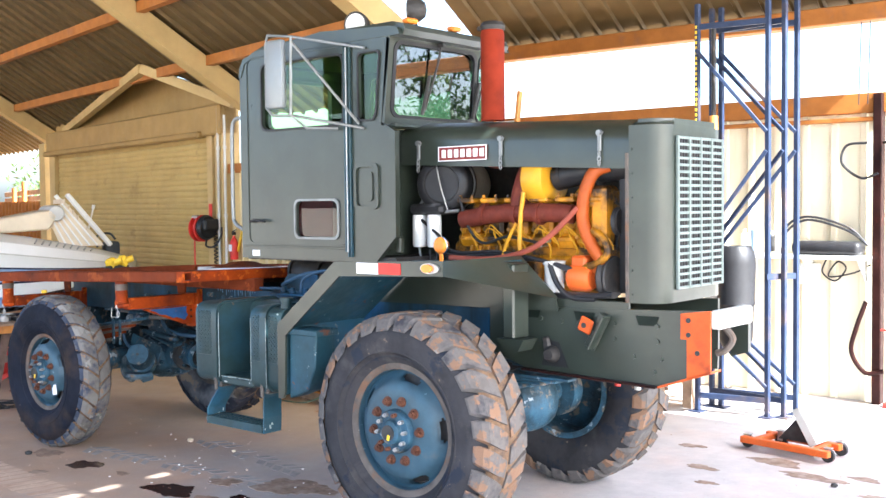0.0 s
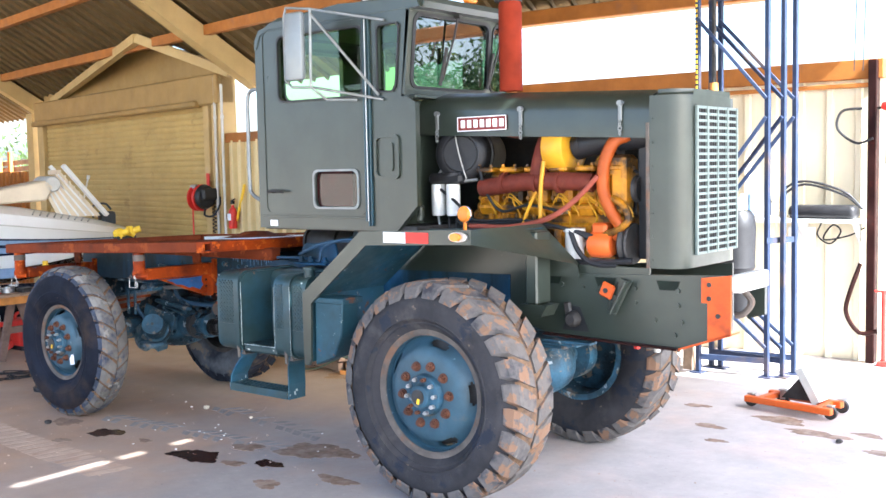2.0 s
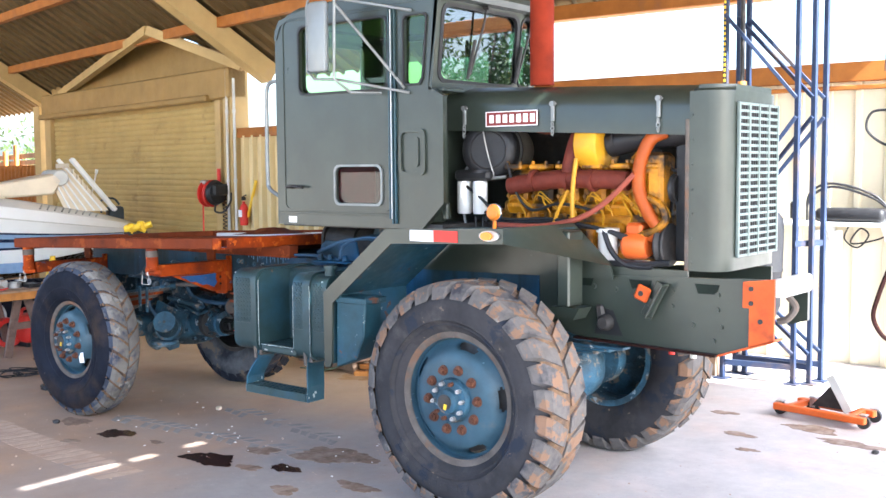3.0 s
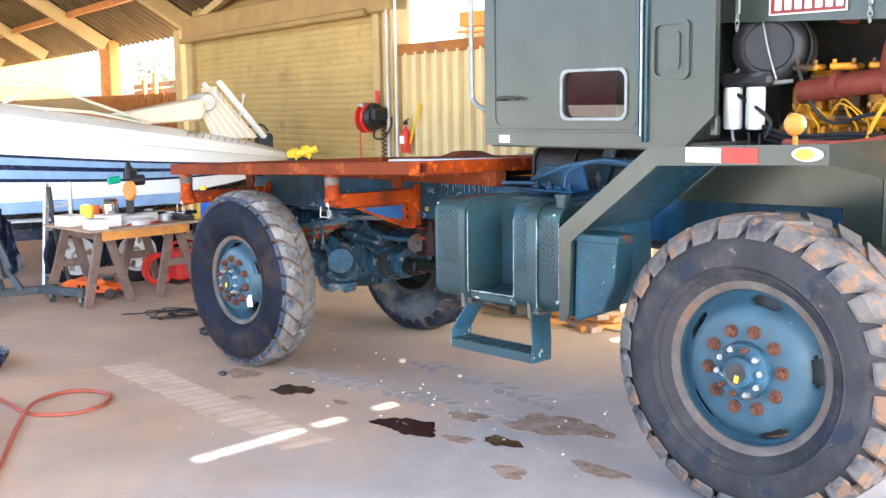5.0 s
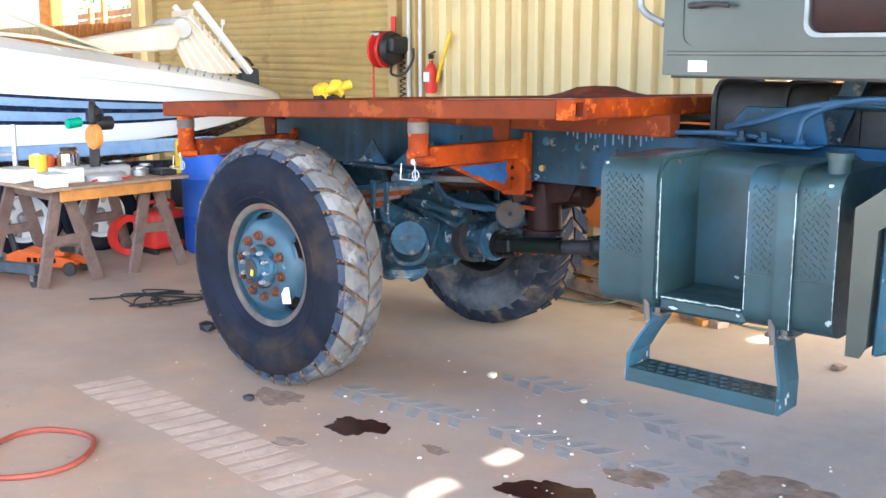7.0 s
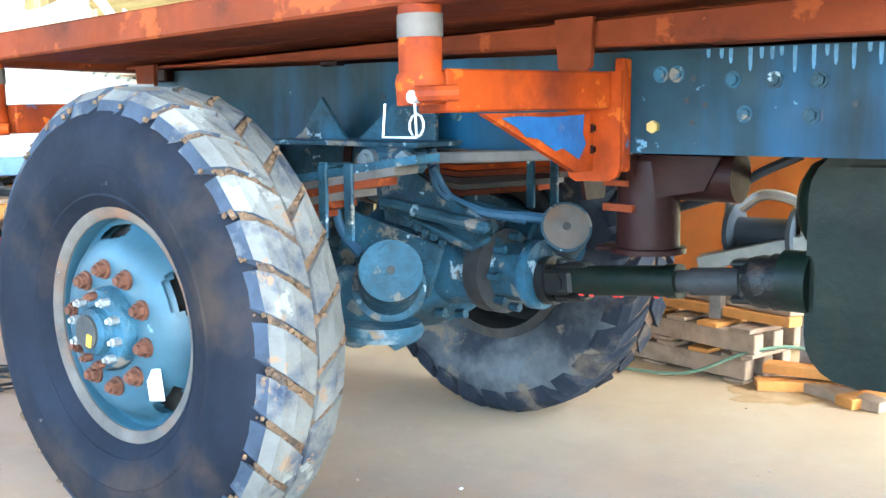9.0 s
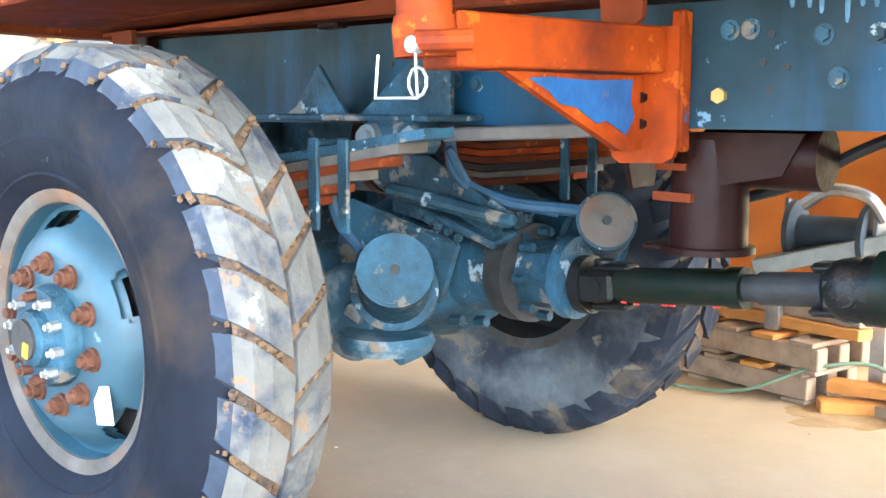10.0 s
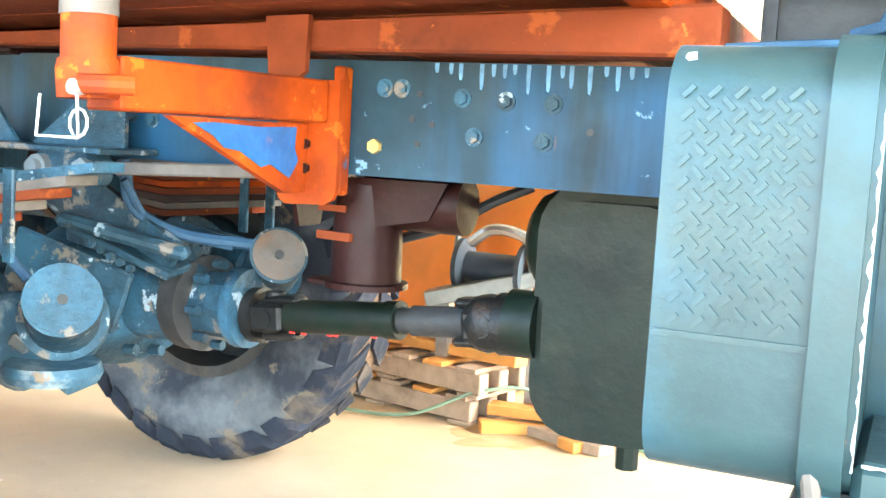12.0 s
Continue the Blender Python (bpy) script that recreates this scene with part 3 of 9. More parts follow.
def roof_sheet(bm, m, s0, s1, u0, u1, z0, pitch=0.27, slope=SLOPE):
    """Ribbed sheets that climb from the wall inwards; u counts inwards."""
    prof, s = [], s0
    while s < s1:
        for ds, h in ((0.0, 0.0), (pitch - 0.075, 0.0), (pitch - 0.055, -0.038), (pitch - 0.020, -0.038)):
            prof.append((s + ds, h))
        s += pitch
    prof.append((s1, 0.0))
    for off in (0.0, 0.008):
        lo = [bm.verts.new(m @ Vector((a, -(dormer_u(a) if u0 is None else u0), z0 + slope * (dormer_u(a) if u0 is None else u0) + h + off))) for a, h in prof]
        hi = [bm.verts.new(m @ Vector((a, -u1, z0 + slope * u1 + h + off))) for a, h in prof]
        for k in range(len(prof) - 1):
            bm.faces.new((lo[k], lo[k + 1], hi[k + 1], hi[k]))


def slope_beam(bm, m, s, u0, u1, z0, w, h):
    beam(bm, m @ Vector((s, -u0, z0 + SLOPE * u0)), m @ Vector((s, -u1, z0 + SLOPE * u1)), w, h)


def roof():
    g = B()
    roof_sheet(g, LW, -32.0, 3.62, None, 3.8, 3.16)
    solid("ceiling", g, M["roof"], "galvanised ribbed roof sheets seen from below", "roof", "structure")
    g = B()
    roof_sheet(g, RW, -4.4, 0.73, -0.25, 2.9, 3.78)
    solid("ceiling_front", g, M["roof"], "galvanised ribbed roof sheets seen from below", "roof", "structure")
    for s in (0.17, -6.6, -11.2, -15.8, -20.4, -25.0):
        g = B()
        slope_beam(g, LW, s, -0.1, 3.8, 2.98, 0.20, 0.22)
        solid("rafter", g, M["rafter"], "cream painted steel rafter", "rafter", "structure")
    g = B()
    slope_beam(g, LW, 3.60, -0.1, 3.8, 2.98, 0.20, 0.22)
    solid("rafter", g, M["rafter"], "cream painted steel rafter", "rafter", "structure")
    # dormer over the roller door: gable, two roof planes, valley beams
    top = 3.16 + SLOPE * 0.70
    ridge, peak = Vector((-1.25, -0.70, top)), Vector((-2.78, 0.3, 3.74))
    # darker than the wall sheets: the shadow on the gable is in the colour
    g = B()
    prism(g, [(-6.3, 3.03), (-0.2, 3.03), (-0.2, 3.14), (-2.78, 3.72), (-6.3, 3.14)], "y", -0.02, 0.03)
    bmesh.ops.transform(g, matrix=LW, verts=g.verts)
    solid("gable", g, M["lintel"], "sheeted gable over the roller door, its shadow in the tan colour", "gable", "structure")
    g = B()
    for e in (-5.9, -0.25):
        for dz in (0.0, 0.015):
            up = Vector((0, 0, dz))
            ngon(g, [LW @ (Vector(q) + up) for q in ((e, 0.3, 3.15), (e, 0.0, 3.16), ridge)])
            ngon(g, [LW @ (Vector(q) + up) for q in ((e, 0.3, 3.15), ridge, peak)])
    solid("ceiling_dormer", g, M["roof"], "dormer roof sheets seen from below", "roof", "structure")
    for e in (-5.9, -0.25):
        g = B()
        beam(g, LW @ Vector((e, -0.02, 3.04)), LW @ (ridge - Vector((0, 0, 0.10))), 0.10, 0.11)
        solid("valley_beam", g, M["rafter"], "cream steel valley beam of the dormer", "rafter", "structure")
    for u in (0.57, 1.36, 2.4):
        g = B()
        z = 3.08 + SLOPE * u
        beam(g, LW @ Vector((-32, -u, z)), LW @ Vector((3.55, -u, z)), 0.09, 0.11)
        solid("purlin", g, M["purlin"], "rust brown roof purlin", "purlin", "structure")
    main_roof()


GAPS = ((-1.93, 0.11), (-1.705, 0.29), (-1.44, 0.21), (-1.14, 0.19), (-0.725, 0.15), (-0.53, 0.05), (0.30, 0.12), (1.57, 0.14))


def main_roof():
    """The high roof over the open bay, with a row of gaps where two sheets meet. Added out of view to shape the sun."""
    z, x0, x1, xs, y0, y1 = 5.62, -31.0, 7.5, 3.49, -6.0, 3.3
    g = B()
    box(g, (x0, y0, z), (xs - 0.035, y1, z + 0.02))
    box(g, (xs + 0.035, y0, z), (x1, y1, z + 0.02))
    edges = [y0] + [v for c, w in GAPS for v in (c - w / 2, c + w / 2)] + [y1]
    for a, b in zip(edges[::2], edges[1::2]):
        box(g, (xs - 0.035, a, z), (xs + 0.035, b, z + 0.02))
    solid("ceiling_main", g, M["roof"], "unseen high roof sheets over the open bay with gaps at a joint", "roof", "structure")
    g = B()
    box(g, (x1 - 0.12, y0, z - 0.28), (x1, y1, z), 0.01)
    solid("beam", g, M["purlin"], "brown steel beam along the open front edge", "beam", "structure")


build_shed()


def put(bm, m):
    bmesh.ops.transform(bm, matrix=m, verts=bm.verts)
    return bm


def holed(bm, outer, holes, axis, a, b):
    """A plate with openings: loops are lists of 2D points, extruded along the axis from a to b."""
    def at(p, h):
        return {"y": (p[0], h, p[1]), "x": (h, p[0], p[1]), "z": (p[0], p[1], h)}[axis]
    for h in (a, b):
        edges = []
        for loop in [outer] + holes:
            vs = [bm.verts.new(at(p, h)) for p in loop]
            edges += [bm.edges.new((vs[k], vs[(k + 1) % len(vs)])) for k in range(len(vs))]
        bmesh.ops.triangle_fill(bm, use_beauty=True, use_dissolve=True, edges=edges)
    for loop in [outer] + holes:
        va = [bm.verts.new(at(p, a)) for p in loop]
        vb = [bm.verts.new(at(p, b)) for p in loop]
        n = len(loop)
        for k in range(n):
            bm.faces.new((va[k], vb[k], vb[(k + 1) % n], va[(k + 1) % n]))
    bmesh.ops.remove_doubles(bm, verts=bm.verts, dist=1e-5)


# ---- the truck ----
CX = 1.15      # its centre line
RAD = 0.635
WB = 3.70


ROUND = ((0.006, 0.600, RAD, 0.9), (0.075, 0.600, RAD, 1.0), (0.125, 0.595, RAD - 0.008, 1.0), (0.160, 0.580, RAD - 0.034, 0.95), (0.188, 0.555, RAD - 0.088, 0.8))


def lugs(bm, count, width, slant, m, squeeze=1.0):
    """Slanted tread bars in two rows, which bend over the shoulders."""
    pitch = 2 * math.pi / count
    top = 0.94 if squeeze < 0.8 else 0.88
    rnd = random.Random(count)
    for row, (sgn, off) in enumerate(((-1, 0.0), (1, 0.5))):
        for k in range(count):
            th = (k + off) * pitch + rnd.uniform(-0.004, 0.004)
            rise = rnd.uniform(-0.004, 0.003)
            secs = []
            for u, r0, r1, f in ROUND if squeeze < 0.8 else ((0.012, 0.600, RAD, 0.85), (0.085, 0.600, RAD, 1.0), (0.165, 0.590, RAD - 0.004, 1.0), (0.192, 0.570, RAD - 0.03, 0.95), (0.208, 0.545, RAD - 0.075, 0.8)):
                y = (0.175 + sgn * u) * squeeze
                c = th + slant * u / 0.2
                hw = pitch * width * 0.5 * f
                secs.append([(r0, c - hw, y), (r1 + rise, c - hw * top, y), (r1 + rise, c + hw * top, y), (r0, c + hw, y)])
            rings = [[bm.verts.new(m @ Vector((r * math.cos(t), y, r * math.sin(t)))) for r, t, y in s] for s in secs]
            for j, (a, b) in enumerate(zip(rings, rings[1:])):
                for i in range(3):
                    f = bm.faces.new((a[i], a[i + 1], b[i + 1], b[i]))
                    f.material_index = 1 if squeeze < 0.8 and (j > 2 or (i == 0 and j > 0)) else 0
            bm.faces.new(rings[0])
            bm.faces.new(rings[-1]).material_index = 1 if squeeze < 0.8 else 0


def wheel(truck, m, count, width, slant, near, mats, squeeze=1.0, rim=1.0, hub=1.0):
    q = squeeze
    mr = m @ Matrix.Diagonal((rim, 1.0, rim, 1.0))
    mh = m @ Matrix.Diagonal((hub, 1.0, hub, 1.0))
    g = B()
    prof = [(0.10, -0.004), (0.195, -0.004), (0.225, 0.006), (0.243, 0.020), (0.2523, 0.031), (0.2616, 0.042), (0.271, 0.053), (0.280, 0.064), (0.294, 0.070), (0.299, 0.036), (0.312, 0.026), (0.334, 0.024), (0.338, 0.034),
            (0.322, 0.044), (0.312, 0.060), (0.312, 0.29 * q), (0.338, 0.325 * q), (0.338, 0.345 * q), (0.30, 0.345 * q), (0.294, 0.30 * q), (0.294, 0.10), (0.280, 0.092), (0.271, 0.081), (0.2616, 0.070), (0.2523, 0.058), (0.243, 0.046), (0.236, 0.036), (0.195, 0.014), (0.10, 0.014)]
    lathe(g, prof, (0, 0, 0), "y", 120 if near else 60, closed=True)
    if near:
        cut = []
        for f in g.faces:
            c = f.calc_center_median()
            r, a = math.hypot(c.x, c.z), math.degrees(math.atan2(c.z, c.x)) % 72
            if c.y < 0.10 and ((r - 0.2615) / 0.0215) ** 2 + ((a - 20) / 13.0) ** 2 < 1.0:
                cut.append(f)
        bmesh.ops.delete(g, geom=cut, context="FACES")
    bmesh.ops.transform(g, matrix=mr, verts=g.verts)
    w = part("wheel", g, mats[0], truck)
    g = B()
    lathe(g, [(0.300, 0.030), (0.313, 0.020), (0.336, 0.018), (0.343, 0.032), (0.330, 0.040), (0.300, 0.045)], (0, 0, 0), "y", 60, closed=True)
    bmesh.ops.transform(g, matrix=mr, verts=g.verts)
    part("rim_flange", g, M["rim_rust"], w, "dusty rusted rim flange")
    g = B()
    lathe(g, [(0.325 * rim, 0.025), (0.345 * rim, 0.005), (0.365 * rim, -0.012), (0.372 * rim, -0.010), (0.385 * rim, -0.020), (0.43, -0.036), (0.436, -0.032), (0.50, -0.036), (0.545, -0.024), (0.574, 0.006), (0.598, 0.05), (0.612, 0.17 * q), (0.598, 0.31 * q),
              (0.578, 0.352 * q), (0.545, 0.374 * q), (0.50, 0.386 * q), (0.43, 0.386 * q), (0.365 * rim, 0.362 * q), (0.325 * rim, 0.325 * q)], (0, 0, 0), "y", 72, closed=True)
    bmesh.ops.transform(g, matrix=m, verts=g.verts)
    part("tyre", g, mats[1], w, "worn dusty black rubber tyre")
    g = B()
    lugs(g, count, width, slant, m, q)
    tread = g
    if near or q < 0.9:
        g = B()
        lathe(g, [(0.600, 0.022 * q), (0.618, 0.05 * q), (0.624, 0.10 * q), (0.622, 0.175 * q), (0.624, 0.25 * q), (0.618, 0.30 * q), (0.600, 0.328 * q)], (0, 0, 0), "y", 72, closed=True)
        if near and q < 0.8:
            rnd = random.Random(5)
            for sgn, off in ((-1, 0.0), (1, 0.5)):
                for k in range(count):
                    for _ in range(15):
                        u = rnd.uniform(0.03, 0.185)
                        th = (k + off + 0.5) * 2 * math.pi / count + slant * u / 0.2 + rnd.uniform(-0.016, 0.016)
                        r = 0.624 - max(0.0, u - 0.12) * 0.75
                        s = rnd.uniform(0.004, 0.013)
                        obox(g, (r * math.cos(th), (0.175 + sgn * u) * q, r * math.sin(th)), (s, s * rnd.uniform(0.8, 2.0), s * 0.8), (rnd.uniform(0, 90), -math.degrees(th), rnd.uniform(0, 90)))
        part("dried_mud", put(g, m), M["mud"], w, "dried brown mud between the lugs")
    g = tread
    tr = part("tread", g, mats[2], w, "dusty tread lugs with dried mud", flat=True)
    if q < 0.8:
        tr.data.materials.append(M["shoulder"])
    g = B()
    lathe(g, [(0.0, -0.075), (0.050, -0.075), (0.064, -0.066), (0.070, -0.045), (0.112, -0.040), (0.118, -0.030), (0.122, 0.0), (0.0, 0.0)], (0, 0, 0), "y", 32)
    bmesh.ops.transform(g, matrix=mh, verts=g.verts)
    part("hub", g, M["blue_grime"], w, "greasy blue wheel hub")
    if near:
        for ring, n, r, hh, rr, mt, lab in ((0, 10, 0.166, 0.026, 0.021, "nut_rust", "rusty lug nut"), (1, 10, 0.096, 0.026, 0.0125, "nut_steel", "bright hub bolt")):
            for k in range(n):
                a = 2 * math.pi * (k + 0.5) / n
                g = B()
                p = Vector((r * math.cos(a), -0.004 if ring == 0 else -0.038, r * math.sin(a)))
                rod(g, p, p + Vector((0, -hh, 0)), rr, 6)
                rod(g, p, p + Vector((0, -hh - 0.010, 0)), rr * 0.6, 8)
                if ring == 0:
                    rod(g, p, p + Vector((0, -0.008, 0)), rr * 1.35, 12)
                bmesh.ops.transform(g, matrix=mh, verts=g.verts)
                part("lug_nut" if ring == 0 else "hub_bolt", g, M[mt if not (ring == 1 and k in (2, 6, 7)) else "nut_rust"], w, lab if k == 0 else "")
        g = B()
        lathe(g, [(0.0, 0.095), (0.255, 0.095), (0.272, 0.105), (0.272, 0.26 * q), (0.0, 0.26 * q)], (0, 0, 0), "y", 40)
        part("brake_drum", put(g, mr), M["dark"], w, "dark dusty brake drum")
        g = B()
        rod(g, m @ Vector((0, -0.074, 0)), m @ Vector((0, -0.082, 0)), 0.042, 20)
        part("hub_cap", g, M["dark"], w, "dark greasy hub cap")
        g = B()
        obox(g, m @ Vector((0.012, -0.083, -0.022)), (0.018, 0.004, 0.030), (0, 12, 0), 0.001)
        part("paint_mark", g, M["yellow"], w, "yellow paint mark")
    return w


def side_cab(truck, y0, y1, near):
    """One flank of the cab with its door, windows and trims."""
    body = [(-1.92, 1.50), (-0.64, 1.50), (-0.47, 1.66), (-0.47, 2.30), (-0.575, 2.36), (-0.50, 2.86), (-0.60, 2.90), (-1.78, 2.90), (-1.87, 2.86), (-1.92, 2.76)]
    w_door = rounded(-1.68, 2.37, -0.905, 2.80, 0.05)
    w_vent = [(-0.765, 2.40), (-0.765, 2.77), (-0.745, 2.79), (-0.61, 2.79), (-0.590, 2.77), (-0.625, 2.42), (-0.65, 2.385), (-0.745, 2.385)]
    w_low = rounded(-1.36, 1.65, -0.965, 1.885, 0.045)
    g = B()
    holed(g, body, [w_door, w_vent, w_low], "y", y0, y1)
    side = part("cab_side", g, M["green"], truck, "dark green steel cab side")
    out = y0 if near else y1
    d = -1 if near else 1
    ya, yb = sorted((out, out + d * 0.012))
    for name, loop, grow in (("window_frame", w_door, 0.013), ("window_frame", w_vent, 0.011), ("window_frame", w_low, 0.014)):
        cx, cz = sum(p[0] for p in loop) / len(loop), sum(p[1] for p in loop) / len(loop)
        big = [(p[0] + math.copysign(grow, p[0] - cx), p[1] + math.copysign(grow, p[1] - cz)) for p in loop]
        g = B()
        frame_ring(g, big, loop, "y", ya, yb)
        part(name, g, M["black"] if loop is not w_low else M["grey_steel"], side, "black rubber window seal" if loop is not w_low else "dull grey window rim")
        g = B()
        mid = (y0 + y1) / 2
        prism(g, loop, "y", mid - 0.003, mid + 0.003)
        pane = part("pane", g, M["glass"] if loop is not w_low else M["smoked"], side, "greenish window glass" if loop is not w_low else "dark door window glass")
        pane.visible_shadow = False
    return side


def build_cab(truck):
    y0, y1 = 0.54, 1.63
    near = side_cab(truck, y0, y0 + 0.04, True)
    side_cab(truck, y1 - 0.04, y1, False)
    # door outline seams and raised panels on the near side
    g = B()
    for x in (-0.885, -0.862, -0.838):
        box(g, (x - 0.006, y0 - 0.018, 1.53 if x > -0.87 else 1.56), (x + 0.006, y0, 2.86), 0.002)
    part("hinge_strip", g, M["green_worn"], near, "narrow upright hinge strips")
    g = B()
    box(g, (-0.868, y0 - 0.021, 1.56), (-0.860, y0 - 0.018, 2.84))
    part("trim_line", g, M["alu"], near, "bright worn edge of the hinge strip")
    door = rounded(-1.84, 1.60, -0.89, 2.86, 0.05)
    g = B()
    frame_ring(g, door, [(p[0] * 0.994 - 0.008, 2.23 + (p[1] - 2.23) * 0.99) for p in door], "y", y0 - 0.006, y0)
    part("door_seam", g, M["green"], near)
    g = B()
    box(g, (-1.90, y0 - 0.008, 1.575), (-0.88, y0, 1.590), 0.002)
    part("door_sill_line", g, M["green"], near)
    v = rounded(-0.81, 1.83, -0.60, 2.11, 0.035)
    vi = rounded(-0.79, 1.85, -0.62, 2.09, 0.03)
    g = B()
    frame_ring(g, v, vi, "y", y0 - 0.016, y0)
    prism(g, rounded(-0.765, 1.88, -0.655, 2.06, 0.02), "y", y0 - 0.010, y0)
    part("access_panel", g, M["green"], near, "pressed access panel with raised rim")
    g = B()
    rod(g, (-1.76, y0, 1.755), (-1.76, y0 - 0.035, 1.755), 0.012, 10)
    tube(g, [(-1.80, y0 - 0.035, 1.752), (-1.72, y0 - 0.04, 1.758), (-1.64, y0 - 0.036, 1.750)], 0.009)
    obox(g, (-1.785, y0 - 0.004, 1.755), (0.05, 0.008, 0.026), (0, 0, 0), 0.003)
    part("door_handle", g, M["dark"], near, "dark metal door handle")
    g = B()
    box(g, (-1.81, y0 - 0.004, 1.515), (-1.735, y0 - 0.001, 1.555))
    part("sticker", g, M["tag"], near, "blank white sticker")
    # back, floor, firewall
    g = B()
    holed(g, [(y0 + 0.04, 1.50), (y1 - 0.04, 1.50), (y1 - 0.04, 2.88), (y0 + 0.04, 2.88)], [rounded(y0 + 0.25, 2.40, y1 - 0.25, 2.76, 0.05)], "x", -1.92, -1.88)
    part("cab_back", g, M["green"], truck, "green cab rear wall with window opening")
    g = B()
    box(g, (-1.90, y0 + 0.03, 1.49), (-0.50, y1 - 0.03, 1.53))
    part("cab_floor", g, M["dark"], truck)
    g = B()
    box(g, (-0.70, 0.80, 1.535), (-0.665, 1.585, 2.33))
    part("firewall", g, M["green"], truck, "green cab firewall")
    for ya, yb in ((y0 + 0.042, 0.795),):
        g = B()
        box(g, (-0.70, ya, 1.535), (-0.665, yb, 2.33), 0.004)
        part("kick_panel", g, M["green"], truck, "recessed green kick panel")
        g = B()
        box(g, (-0.70, ya, 2.332), (-0.50, yb, 2.352), 0.004)
        part("cowl_top", g, M["green"], truck)
    # roof with rounded edges and front brow
    g = B()
    pr = [(-1.922, 2.74), (-1.915, 2.80), (-1.875, 2.865), (-1.81, 2.905), (-1.70, 2.938), (-1.1, 2.965), (-0.50, 2.965), (-0.415, 2.945), (-0.40, 2.91), (-0.415, 2.875), (-0.60, 2.875), (-1.78, 2.865), (-1.86, 2.83), (-1.90, 2.74)]
    prism(g, pr, "y", y0 - 0.006, y1 + 0.006)
    bmesh.ops.bevel(g, geom=[e for e in g.edges if abs(e.verts[0].co.y - e.verts[1].co.y) < 1e-4 and min(e.verts[0].co.z, e.verts[1].co.z) > 2.88], offset=0.03, segments=2, affect="EDGES")
    part("roof", g, M["green"], truck, "dark green rounded cab roof")
    g = B()
    box(g, (-1.86, y0 + 0.04, 2.845), (-0.52, y1 - 0.04, 2.862))
    part("headlining", g, M["cab_in"], truck, "pale green headlining")
    g = B()
    box(g, (-1.875, y0 + 0.05, 1.53), (-1.865, y1 - 0.05, 2.38))
    part("back_lining", g, M["cab_in"], truck, "pale green rear lining")
    # split windscreen
    def scr(z):
        return -0.56 + (z - 2.36) * 0.10
    for a, b in ((y0 + 0.07, 1.375), (1.425, y1 - 0.06)):
        loop = rounded(a, 2.41, b, 2.84, 0.06)
        cy, cz = (a + b) / 2, 2.625
        big = [(cy + (p[0] - cy) * 1.07, cz + (p[1] - cz) * 1.09) for p in loop]
        g = B()
        frame_ring(g, big, loop, "x", -0.012, 0.012)
        for v_ in g.verts:
            v_.co.x += scr(v_.co.z)
        fr = part("windscreen_frame", g, M["black"], truck, "black windscreen seal")
        g = B()
        prism(g, loop, "x", scr(2.62) - 0.003, scr(2.62) + 0.003)
        pn = part("pane", g, M["screen"], fr, "windscreen glass")
        pn.visible_shadow = False
    g = B()
    outer = [(y0, 2.34), (y1, 2.34), (y1, 2.89), (y0, 2.89)]
    holed(g, outer, [rounded(y0 + 0.06, 2.40, 1.385, 2.85, 0.06), rounded(1.415, 2.40, y1 - 0.05, 2.85, 0.05)], "x", -0.02, 0.006)
    for v_ in g.verts:
        v_.co.x += scr(v_.co.z)
    part("windscreen_surround", g, M["green"], truck, "green steel windscreen surround")
    for yy in (0.94, 1.45):
        g = B()
        tube(g, [(scr(2.86) + 0.03, yy + 0.06, 2.86), (scr(2.74) + 0.035, yy + 0.03, 2.74), (scr(2.45) + 0.03, yy - 0.06, 2.45)], 0.007, curve=False)
        rod(g, (scr(2.87) + 0.005, yy + 0.06, 2.865), (scr(2.87) + 0.05, yy + 0.06, 2.865), 0.014, 10)
        tube(g, [(scr(2.66) + 0.03, yy - 0.035, 2.66), (scr(2.42) + 0.03, yy - 0.085, 2.42)], 0.012, curve=False)
        part("wiper", g, M["dark"], truck, "dark windscreen wiper")
    # seat
    seat = B()
    box(seat, (-1.70, 0.56, 1.62), (-1.00, 1.10, 1.95), 0.04)
    box(seat, (-1.80, 0.64, 1.78), (-1.68, 1.10, 2.38), 0.04)
    part("seat", seat, M["red_seat"], truck, "dark red cab seat")
    g = B()
    ring = [Vector((-1.02 + 0.10 * math.sin(a), 0.90 + 0.22 * math.cos(a), 2.20 + 0.20 * math.sin(a))) for a in [2 * math.pi * k / 16 for k in range(17)]]
    tube(g, ring, 0.013, curve=False)
    tube(g, [(-1.02, 0.90, 2.20), (-0.75, 0.90, 1.80)], 0.02, curve=False)
    part("steering_wheel", g, M["black"], truck, "black steering wheel")
    # mirror
    g = B()
    box(g, (-1.345, 0.275, 2.47), (-1.185, 0.325, 2.905), 0.022, seg=2)
    mir = part("wing_mirror", g, M["mirror_back"], truck, "tall grey wing mirror")
    g = B()
    tube(g, [(-1.36, 0.30, 2.88), (-1.34, 0.30, 2.94), (-1.12, 0.30, 2.91), (-0.70, 0.53, 2.82)], 0.009, curve=False)
    tube(g, [(-1.36, 0.30, 2.88), (-1.36, 0.30, 2.48), (-1.30, 0.30, 2.43), (-1.13, 0.33, 2.42), (-0.72, 0.53, 2.33)], 0.009, curve=False)
    tube(g, [(-1.12, 0.30, 2.91), (-1.13, 0.30, 2.42), (-1.05, 0.36, 2.34), (-0.95, 0.53, 2.34)], 0.009, curve=False)
